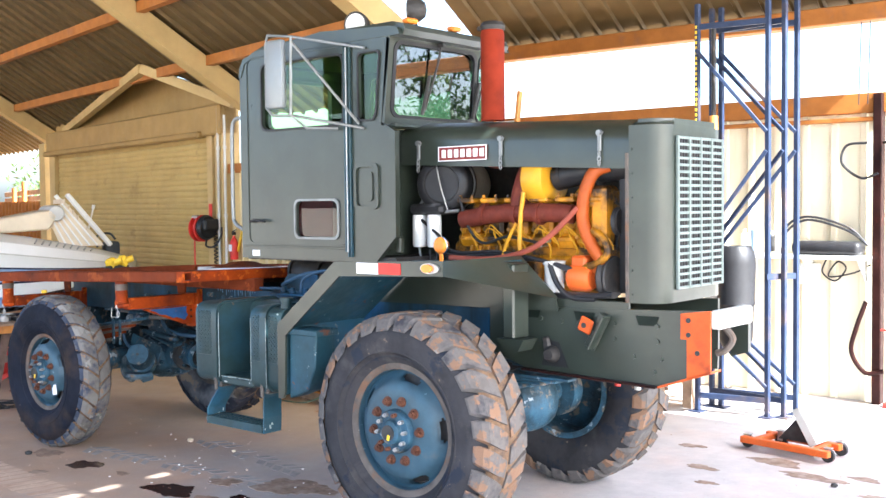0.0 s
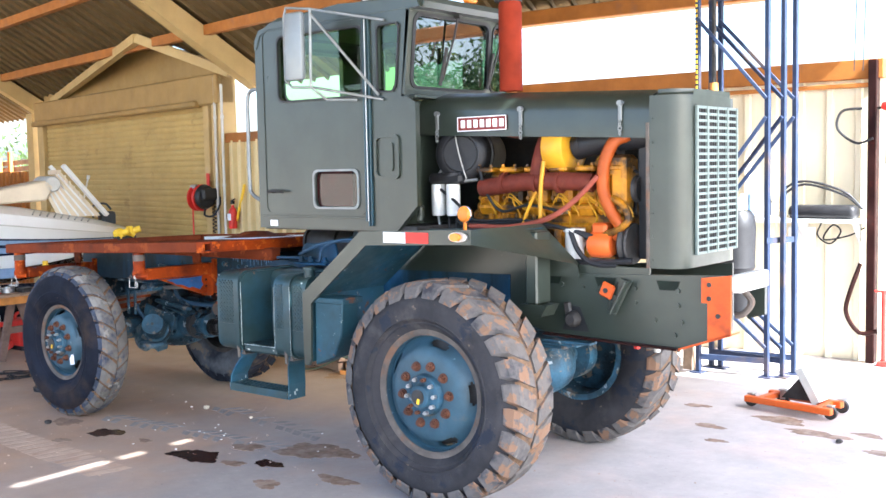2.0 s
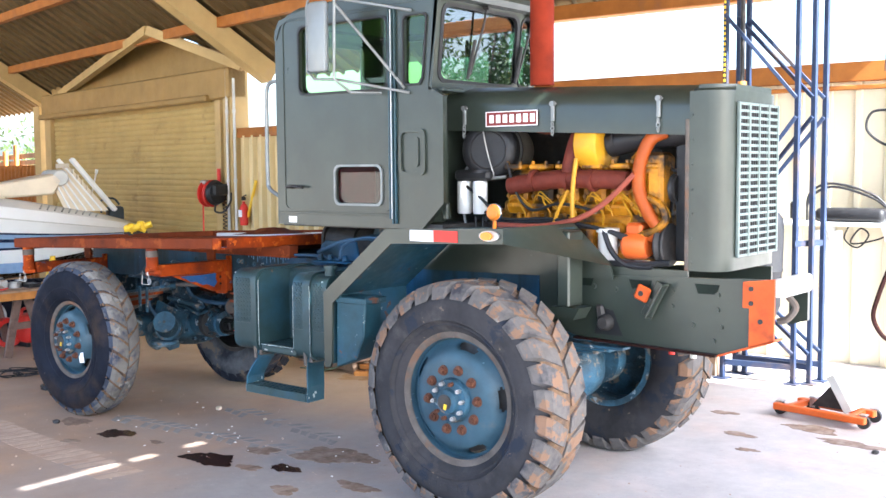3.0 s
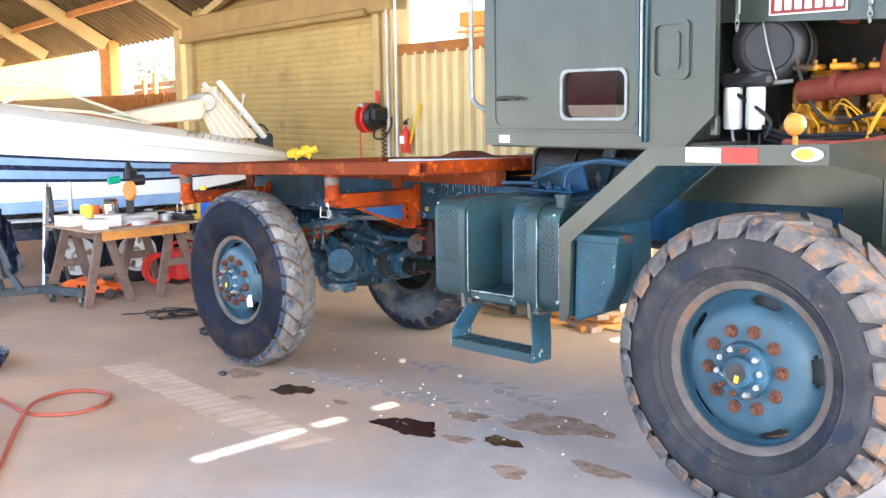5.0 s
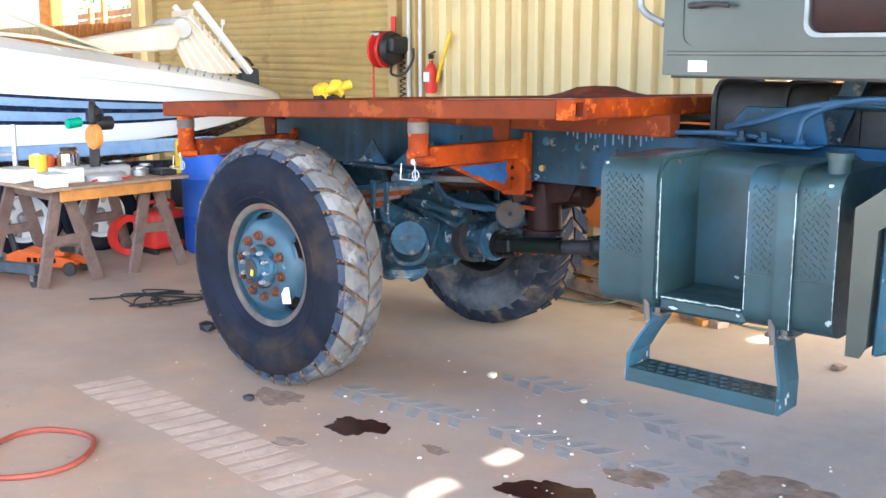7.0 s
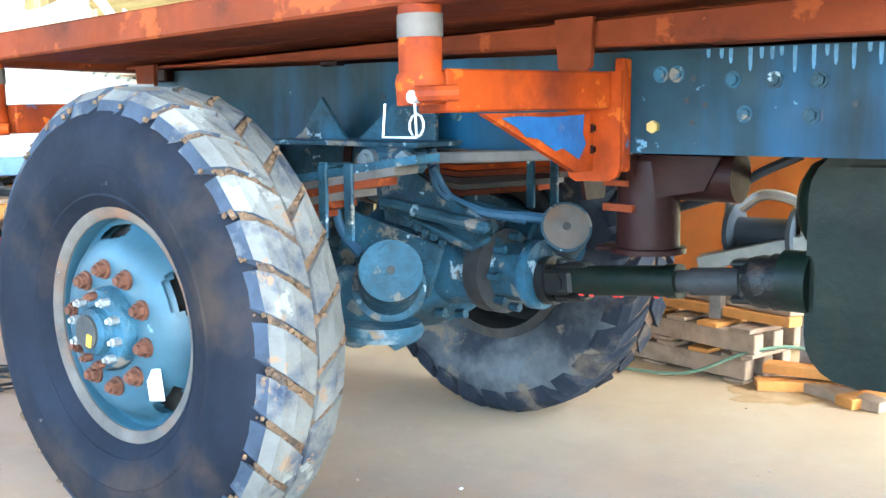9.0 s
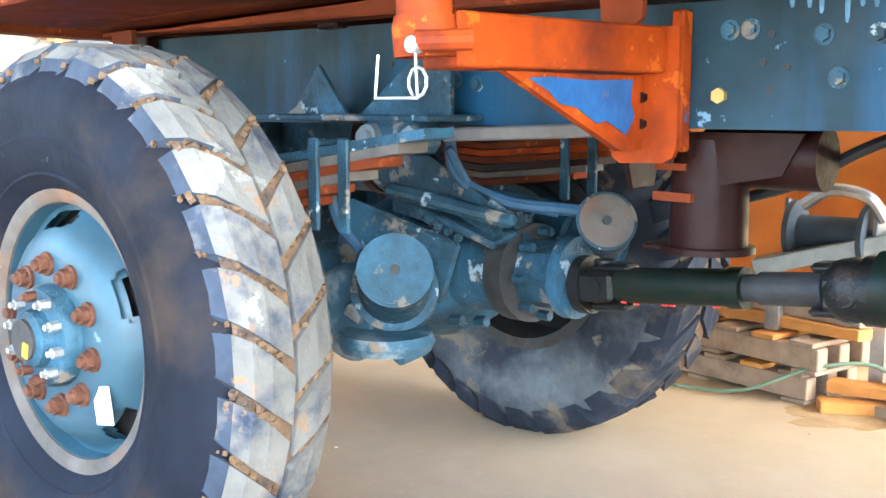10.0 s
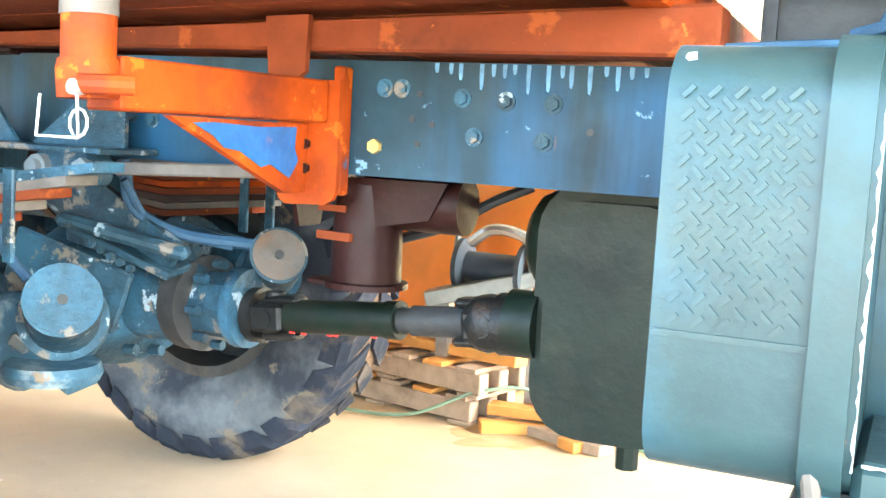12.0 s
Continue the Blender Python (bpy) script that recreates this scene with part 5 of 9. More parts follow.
def build_frame(truck):
    for y, name in ((0.79, "near"), (2 * CX - 0.79, "far")):
        s = 1 if name == "near" else -1
        g = B()
        prof = [(0, 1.008), (0, 1.245), (0.085, 1.245), (0.085, 1.232), (0.012, 1.232), (0.012, 1.021), (0.085, 1.021), (0.085, 1.008)]
        prism(g, [(y + s * a, z) for a, z in prof], "x", -4.55, 0.045)
        rail = part("frame_rail", g, M["blue_rail"], truck, "faded blue-green chassis rail with rust streaks")
        g = B()
        tip = 1.45 if s > 0 else 1.17
        plate = [(0.05, 0.99), (0.30, 0.905), (1.165, 0.885), (tip, 0.985), (tip, 1.295), (0.05, 1.25)]
        prism(g, plate, "y", y + (0.0 if s > 0 else -0.02), y + (0.02 if s > 0 else 0.0))
        part("front_frame_plate", g, M["green"], truck, "deep green front frame plate")
        if s > 0:
            for x, z in ((-2.465, 1.175), (-2.372, 1.172), (-2.275, 1.170), (-2.436, 1.10), (-2.29, 1.097), (-2.64, 1.19), (-2.60, 1.19), (-2.95, 1.16), (-3.15, 1.18), (-3.42, 1.14), (-3.24, 1.10), (-3.30, 1.11), (-1.6, 1.15), (-1.5, 1.15), (-1.55, 1.07)):
                g = B()
                bolt(g, (x, y, z), (0, -1, 0), 0.013, 0.012)
                rod(g, (x, y, z), (x, y - 0.003, z), 0.019, 14)
                part("bolt", g, M["blue_grime"], rail)
            g = B()
            bolt(g, (-2.655, y, 1.070), (0, -1, 0), 0.015, 0.014)
            part("brass_bolt", g, M["brass"], rail, "brass coloured bolt")
            rnd = random.Random(4)
            for k in range(16):
                x = -2.52 + 0.42 * k / 15 + rnd.uniform(-0.01, 0.01)
                h = rnd.uniform(0.015, 0.06)
                g = B()
                prism(g, [(x - 0.004, 1.243), (x + 0.005, 1.243), (x + 0.0045, 1.243 - h * 0.8), (x + 0.002, 1.243 - h), (x - 0.002, 1.243 - h * 0.95), (x - 0.004, 1.243 - h * 0.5)], "y", y - 0.0012, y)
                part("paint_run", g, M["pale_blue"], rail, "faint blue paint run")
            for x, z in ((-2.56, 1.18), (-2.575, 1.13), (-2.53, 1.12), (-2.56, 1.08), (-2.9, 1.12), (-2.2, 1.12), (-3.5, 1.15)):
                g = B()
                rod(g, (x, y - 0.002, z), (x, y + 0.001, z), 0.007, 10)
                part("bolt_hole", g, M["black"], rail)
            for x, z in ((0.90, 1.20), (0.90, 1.12), (1.16, 1.20), (1.16, 1.12), (1.02, 1.03), (1.18, 1.03), (1.14, 0.955), (0.42, 1.20), (0.56, 1.19)):
                g = B()
                bolt(g, (x, y, z), (0, -1, 0), 0.014, 0.012)
                part("bolt", g, M["green"], truck)
        if s > 0:
            g = B()
            beam(g, (0.30, 0.775, 0.900), (1.165, 0.775, 0.880), 0.05, 0.012, bevel=0.002)
            part("frame_flange", g, M["rust_dark"], truck, "dark red lower flange")
            g = B()
            prism(g, [(0.42, 0.93), (0.60, 0.93), (0.54, 1.07), (0.47, 1.08)], "y", 0.7885, 0.7905)
            part("frame_opening", g, M["black"], truck, "dark opening in the frame plate")
            for x in (0.30, 0.66, 1.05):
                g = B()
                prism(g, [(x, 1.20), (x + 0.10, 1.20), (x + 0.12, 1.252), (x - 0.02, 1.252)], "y", 0.786, 0.7895)
                part("notch_plate", g, M["dark_green"], truck)
    # orange corner and bumper channel
    g = B()
    prism(g, [(1.30, 1.278), (1.465, 1.300), (1.465, 0.985), (1.335, 0.940), (1.335, 1.145), (1.30, 1.145)], "y", 0.775, 0.789)
    prism(g, [(1.165, 0.874), (1.465, 0.978), (1.465, 0.990), (1.165, 0.886)], "y", 0.775, 0.90)
    oc = part("bumper_end", g, M["rust_orange"], truck, "orange painted bumper end plate")
    for x, z in ((1.345, 1.245), (1.345, 1.17), (1.395, 1.08)):
        g = B()
        rod(g, (x, 0.770, z), (x, 0.776, z), 0.013, 12)
        part("bolt_hole", g, M["dark"], oc)
    # the white stands for sunlight on the bumper's front face
    g = B()
    box(g, (1.452, 0.80, 1.205), (1.512, 1.19, 1.300), 0.010)
    part("front_bumper", g, M["white_dull"], truck, "channel front bumper, white for the sunlight on its face")
    g = B()
    prism(g, [(1.40, 1.02), (1.50, 1.05), (1.50, 1.20), (1.40, 1.20)], "y", 1.155, 1.188)
    part("bumper_bracket", g, M["green"], truck, "green bumper bracket")
    g = B()
    tube(g, [(1.49, 0.90, 1.205), (1.53, 0.90, 1.15), (1.49, 0.90, 1.09), (1.44, 0.90, 1.07)], 0.018, 8)
    part("tow_hook", g, M["rim_rust"], truck, "worn rusty tow hook")
    # hanging bracket with orange lug and steering drop arm
    g = B()
    obox(g, (0.805, 0.765, 1.15), (0.07, 0.012, 0.21), (0, 28, 0), 0.004)
    obox(g, (0.75, 0.75, 1.16), (0.14, 0.012, 0.05), (0, 28, 0), 0.004)
    obox(g, (0.835, 0.735, 1.15), (0.012, 0.09, 0.21), (0, 28, 0), 0.004)
    hk = part("shackle_bracket", g, M["green"], truck, "green angled bracket")
    g = B()
    obox(g, (0.75, 0.737, 1.185), (0.085, 0.022, 0.085), (0, 22, 0), 0.012)
    part("lug", g, M["rust_orange"], hk, "orange lug")
    g = B()
    rod(g, (0.745, 0.722, 1.185), (0.745, 0.727, 1.185), 0.015, 14)
    part("lug_hole", g, M["dark"], hk)
    g = B()
    lathe(g, [(0.0, -0.05), (0.03, -0.05), (0.045, -0.03), (0.05, 0.0), (0.0, 0.0)], (0.50, 0.785, 1.0), "y", 18)
    obox(g, (0.47, 0.775, 1.04), (0.05, 0.03, 0.12), (0, -10, 0), 0.012)
    part("steering_arm", g, M["dark"], truck, "greasy steering arm boss")
    # cross members
    for x in (-4.4, -2.05, -0.9):
        g = B()
        box(g, (x - 0.05, 0.87, 1.02), (x + 0.05, 2 * CX - 0.87, 1.20), 0.01)
        part("cross_member", g, M["blue_grime"], truck)
    # front axle
    g = B()
    rod(g, (0.0, 0.36, RAD), (0.0, 1.64, RAD), 0.075, 20)
    lathe(g, [(0.0, -0.2), (0.12, -0.18), (0.19, -0.08), (0.20, 0.0), (0.19, 0.08), (0.12, 0.18), (0.0, 0.2)], (0.05, CX, RAD), "y", 24)
    rod(g, (0, 0.36, RAD), (0, 0.48, RAD), 0.17, 24)
    rod(g, (0, 1.52, RAD), (0, 1.62, RAD), 0.17, 24)
    tube(g, [(-0.18, 0.45, 0.56), (-0.18, 1.66, 0.56)], 0.022, 10, curve=False)
    fax = part("front_axle", g, M["blue_grime"], truck, "grimy blue front drive axle with leaf springs")
    for yy in (0.80, 1.50):
        for k in range(6):
            L = 0.62 - 0.085 * k
            z = 0.86 - 0.018 * k
            g = B()
            box(g, (-L, yy - 0.045, z - 0.008), (L, yy + 0.045, z + 0.008), 0.003)
            part("spring_leaf", g, M["blue_grime"], fax)
    for xx, yy in ((0.80, 0.99), (0.95, 0.95)):
        g = B()
        rod(g, (xx, yy, 0.82), (xx, yy, 0.905), 0.018, 10)
        part("tow_pin", g, M["red" if xx < 0.9 else "white_dull"], truck, "short hanging pin under the frame")


def build_fender(truck):
    """Front guard: sloping back plate, top, outer lip and nose panel."""
    g = B()
    t = 0.012
    line = [(-0.93, 0.72), (-0.94, 1.13), (-0.46, 1.51), (0.335, 1.535)]
    yi = 0.72
    for (xa, za), (xb, zb) in zip(line, line[1:]):
        d = Vector((xb - xa, 0, zb - za)).normalized()
        nrm = Vector((d.z, 0, -d.x)) * t
        poly = [(xa, za), (xb, zb), (xb + nrm.x, zb + nrm.z), (xa + nrm.x, za + nrm.z)]
        prism(g, poly, "y", 0.03, yi)
    guard = part("front_guard", g, M["green_scuffed"], truck, "worn green steel front guard")
    g = B()
    lip = [(-0.965, 0.70), (-0.965, 1.145), (-0.47, 1.535), (0.335, 1.560), (0.335, 1.480), (-0.43, 1.455), (-0.895, 1.085), (-0.905, 0.74), (-0.925, 0.70)]
    prism(g, lip, "y", 0.015, 0.032)
    part("guard_lip", g, M["green"], guard, "flat outer edge of the guard")
    g = B()
    v = [g.verts.new(p) for p in ((0.335, 0.02, 1.560), (0.335, 0.02, 1.480), (0.56, 0.76, 1.32), (0.30, 0.76, 1.555), (0.32, 0.03, 1.555), (0.32, 0.03, 1.49), (0.545, 0.765, 1.325), (0.285, 0.765, 1.55))]
    g.faces.new((v[0], v[1], v[2], v[3]))
    g.faces.new((v[7], v[6], v[5], v[4]))
    for a, b in ((0, 1), (1, 2), (2, 3), (3, 0)):
        g.faces.new((v[a], v[b], v[b + 4], v[a + 4]))
    part("nose_panel", g, M["green"], guard, "folded nose panel of the guard")
    g = B()
    prism(g, [(-0.900, 0.70), (-0.74, 0.76), (-0.675, 0.90), (-0.655, 1.13), (-0.890, 1.10)], "y", 0.045, 0.19, 0.008)
    box(g, (-0.895, 0.030, 1.09), (-0.640, 0.21, 1.125), 0.004)
    part("guard_box", g, M["green_scuffed"], guard, "scuffed blue-green box under the guard")
    g = B()
    prism(g, [(-0.82, 1.232), (0.56, 1.25), (0.545, 1.325), (0.29, 1.530), (-0.45, 1.505), (-0.80, 1.245)], "y", 0.745, 0.76)
    part("inner_guard", g, M["green"], guard, "dusty inner guard panel")
    g = B()
    box(g, (0.32, 0.55, 1.10), (0.40, 0.70, 1.52), 0.01)
    prism(g, [(0.28, 1.098), (0.46, 1.098), (0.42, 1.03), (0.32, 1.03)], "y", 0.556, 0.694)
    part("guard_stay", g, M["green"], guard, "guard support stay")
    # reflector strip and side lamps
    g = B()
    box(g, (-0.285, 0.010, 1.476), (-0.120, 0.0145, 1.536))
    rf = part("reflector_strip", g, M["tag"], truck, "red and white reflective strip")
    g = B()
    box(g, (-0.120, 0.010, 1.478), (0.043, 0.0145, 1.538))
    part("red_half", g, M["red"], rf, "red half of the strip")
    g = B()
    prism(g, [(0.255 + 0.065 * math.cos(a), 1.520 + 0.028 * math.sin(a)) for a in [2 * math.pi * k / 20 for k in range(20)]], "y", 0.004, 0.015)
    sl = part("side_lamp", g, M["steel"], truck, "oval chrome side lamp")
    g = B()
    prism(g, [(0.245 + 0.035 * math.cos(a), 1.520 + 0.022 * math.sin(a)) for a in [2 * math.pi * k / 16 for k in range(16)]], "y", -0.012, 0.005)
    part("lens", g, M["amber"], sl, "amber lens")
    g = B()
    rod(g, (0.006, 0.40, 1.520), (0.006, 0.40, 1.58), 0.012, 8)
    lathe(g, [(0.0, -0.028), (0.036, -0.024), (0.047, -0.012), (0.047, 0.012), (0.036, 0.026), (0.0, 0.03)], (0.006, 0.40, 1.622), "y", 22)
    il = part("indicator_lamp", g, M["amber"], truck, "round amber indicator lamp on a stalk")
    g = B()
    lathe(g, [(0.046, -0.008), (0.051, -0.006), (0.051, 0.006), (0.046, 0.008)], (0.006, 0.40, 1.622), "y", 22, closed=True)
    part("bezel", g, M["chrome"], il, "bright bezel")
    # bonnet prop and pale bracket behind the guard
    g = B()
    box(g, (-0.53, 0.60, 1.56), (-0.49, 0.64, 1.66), 0.008)
    part("cab_bracket", g, M["green"], truck, "green cab bracket")


def chips(parent, material, spots, y, label):
    """Small irregular flakes of bare paint on an upright face that looks towards -y."""
    rnd = random.Random(len(spots))
    for x, z, w, h in spots:
        g = B()
        n = 9
        pts = [(x + w * math.cos(2 * math.pi * k / n) * rnd.uniform(0.5, 1.1), z + h * math.sin(2 * math.pi * k / n) * rnd.uniform(0.5, 1.1)) for k in range(n)]
        prism(g, pts, "y", y - 0.0012, y)
        part("paint_chip", g, material, parent, label)


def build_tank(truck):
    x0, x1, y0, y1, z0, z1 = -1.905, -1.05, 0.12, 0.66, 0.70, 1.225
    g = B()
    a, b = -1.665, -1.345
    for xa, xb, depth in ((x0, a, y0), (b, x1, y0)):
        pr = rounded(y0, z0, y1, z1, 0.075, 5)
        prism(g, pr, "x", xa, xb)
    prism(g, rounded(y0 + 0.27, z0, y1, z1, 0.06, 4), "x", a, b)
    box(g, (a, y0 + 0.01, z0), (b, y0 + 0.30, z0 + 0.055), 0.012)
    tank = part("fuel_tank", g, M["green_worn"], truck, "green step fuel tank with deep recess")
    for xa in (-1.722, -1.240):
        g = B()
        o = rounded(y0 - 0.014, z0 - 0.014, y1 + 0.01, z1 + 0.014, 0.085, 5)
        i = rounded(y0 - 0.001, z0 - 0.001, y1, z1 + 0.001, 0.075, 5)
        w = 0.048 if xa < -1.5 else 0.060
        frame_ring(g, o, i, "x", xa, xa + w)
        part("tank_strap", g, M["green_worn"], tank, "broad green tank strap")
    # edges worn to bright metal
    rnd = random.Random(8)
    for x, wide, za, zb, y, d in ((-1.6635, 0.0085, 0.745, 1.165, y0, 1), (-1.180, 0.005, 0.72, 1.160, y0 - 0.014, 1), (x1, 0.005, 0.76, 1.150, y0, 1), (-1.345, 0.004, 0.76, 1.15, y0, -1)):
        g = B()
        n = 46
        left, right = [], []
        for k in range(n + 1):
            z = za + (zb - za) * k / n
            right.append((x, z))
            left.append((x - d * wide * rnd.uniform(0.15, 1.0) * (0.4 + 0.6 * rnd.random()), z))
        prism(g, right + left[::-1], "y", y - 0.0014, y + 0.002)
        part("worn_edge", g, M["chip"], tank, "paint worn to bright metal along the edge")
    g = B()
    pts = [(-1.655 + 0.30 * k / 30, z0 + 0.056 + rnd.uniform(-0.004, 0.0)) for k in range(31)]
    prism(g, pts + [(x, z0 + 0.050 + rnd.uniform(-0.002, 0.003)) for x, z in reversed(pts)], "y", y0 + 0.0085, y0 + 0.012)
    part("worn_edge", g, M["chip"], tank)
    # tread-plate bosses
    for xs, xe in ((x0 + 0.018, -1.730), (-1.335, -1.255), (-1.172, x1 - 0.022)):
        g = B()
        zz, row = 0.895, 0
        while zz < 1.17:
            xx = xs + (0.017 if row % 2 else 0.0)
            while xx < xe - 0.012:
                obox(g, (xx + 0.008, y0 - 0.001, zz), (0.018, 0.006, 0.006), (0, 45 if row % 2 else -45, 0), 0.0)
                xx += 0.030
            zz += 0.0135
            row += 1
        tagged(part("tread_boss", g, M["green_worn"], tank, "raised tread-plate pattern", flat=True), kind="stuff")
        g = B()
        box(g, (xs - 0.016, y0 - 0.004, 0.874), (xe + 0.012, y0, 0.882))
        part("tank_seam", g, M["green_worn"], tank)
    chips(tank, M["chip"], [(-1.50, 0.80, 0.012, 0.006), (-1.44, 0.83, 0.005, 0.005), (-1.42, 0.79, 0.004, 0.004), (-1.47, 0.775, 0.006, 0.003)], 0.389, "pale scuff")
    chips(tank, M["chip"], [(-1.06, 0.76, 0.010, 0.012), (-1.08, 1.19, 0.012, 0.006), (-1.88, 1.205, 0.010, 0.007), (-1.36, 0.735, 0.010, 0.006), (-1.60, 0.722, 0.02, 0.006)], 0.119, "pale scuff")
    g = B()
    rod(g, (-1.09, 0.20, 1.22), (-1.09, 0.20, 1.275), 0.035, 18)
    rod(g, (-1.09, 0.20, 1.265), (-1.09, 0.20, 1.285), 0.043, 18)
    part("filler_cap", g, M["green_worn"], tank, "green filler cap")
    # hanging step: bent end plates and a narrow perforated tread
    for x, top in ((-1.752, -1.690), (-1.192, -1.228)):
        g = B()
        line = [(top, 0.205, 0.715), (top, 0.19, 0.655), ((x + top) / 2, 0.17, 0.60), (x, 0.155, 0.535), (x, 0.15, 0.438)]
        for a_, b_ in zip(line, line[1:]):
            v_ = [g.verts.new((p[0] + q, p[1] + w_, p[2])) for p in (a_, b_) for q in (-0.005, 0.005) for w_ in (-0.068, 0.075)]
            for f_ in ((0, 1, 5, 4), (2, 3, 7, 6), (0, 2, 6, 4), (1, 3, 7, 5), (0, 1, 3, 2), (4, 5, 7, 6)):
                g.faces.new([v_[k] for k in f_])
        br = part("step_bracket", g, M["green_scuffed"], truck, "bent step hanger with paint worn to white")
        g = B()
        obox(g, (top, 0.20, 0.685), (0.085, 0.14, 0.012), (0, 0, 0), 0.003)
        bolt(g, (top + 0.02, 0.14, 0.69), (0, 0, 1), 0.012, 0.02)
        rod(g, (top - 0.02, 0.125, 0.74), (top - 0.005, 0.115, 0.66), 0.011, 8)
        part("hanger_clamp", g, M["rim_rust"], br, "rusty clamp on the tank strap")
        rnd = random.Random(int(abs(x) * 100))
        for k in range(9):
            g = B()
            side = 0.0058 if k % 2 else -0.0058
            obox(g, (x + side, rnd.uniform(0.085, 0.21), rnd.uniform(0.45, 0.55)), (0.0015, rnd.uniform(0.006, 0.022), rnd.uniform(0.008, 0.030)), (rnd.uniform(-30, 30), 0, 0))
            part("paint_chip", g, M["chip"], br, "pale chipped paint" if k == 0 else "")
    g = B()
    holes = []
    for r in range(3):
        for k in range(13):
            cx, cy = -1.710 + 0.040 * k + (0.020 if r % 2 else 0), 0.105 + 0.042 * r
            holes.append([(cx + 0.014 * math.cos(q), cy + 0.013 * math.sin(q)) for q in [2 * math.pi * j / 8 for j in range(8)]])
    holed(g, [(-1.745, 0.08), (-1.198, 0.08), (-1.198, 0.215), (-1.745, 0.215)], holes, "z", 0.481, 0.489)
    box(g, (-1.745, 0.075, 0.440), (-1.198, 0.085, 0.491), 0.002)
    box(g, (-1.745, 0.210, 0.440), (-1.198, 0.220, 0.491), 0.002)
    part("step_tread", g, M["green_worn"], truck, "perforated green step tread", flat=True)
    # air lines and blue valve block over the tank
    for pts, r in (([(-1.75, 0.75, 1.30), (-1.55, 0.62, 1.34), (-1.35, 0.60, 1.40), (-1.1, 0.62, 1.42), (-0.8, 0.66, 1.36)], 0.012),
                   ([(-1.40, 0.6, 1.28), (-1.36, 0.60, 1.37), (-1.15, 0.60, 1.43), (-0.9, 0.62, 1.40)], 0.010), ([(-2.0, 0.72, 1.27), (-1.7, 0.70, 1.28), (-1.5, 0.70, 1.26)], 0.010)):
        g = B()
        tube(g, pts, r, 8)
        part("air_line", g, M["blue_hose"], truck, "dusty blue air line")
    g = B()
    prism(g, [(-1.745, 1.255), (-1.34, 1.255), (-1.37, 1.385), (-1.66, 1.385), (-1.70, 1.345)], "y", 0.725, 0.740, 0.003)
    box(g, (-1.72, 0.60, 1.247), (-1.35, 0.725, 1.258), 0.003)
    tilt = part("tilt_bracket", g, M["blue_rail"], truck, "blue cab tilt bracket")
    for x in (-1.65, -1.56, -1.42):
        g = B()
        rod(g, (x, 0.67, 1.258), (x, 0.67, 1.275), 0.024, 14)
        bolt(g, (x, 0.67, 1.275), (0, 0, 1), 0.016, 0.022)
        part("bolt", g, M["blue_rail"], tilt)
    g = B()
    box(g, (-1.13, 0.80, 1.245), (-0.78, 0.93, 1.405), 0.012)
    part("valve_box", g, M["blue_rail"], truck, "dark blue valve box under the cab")


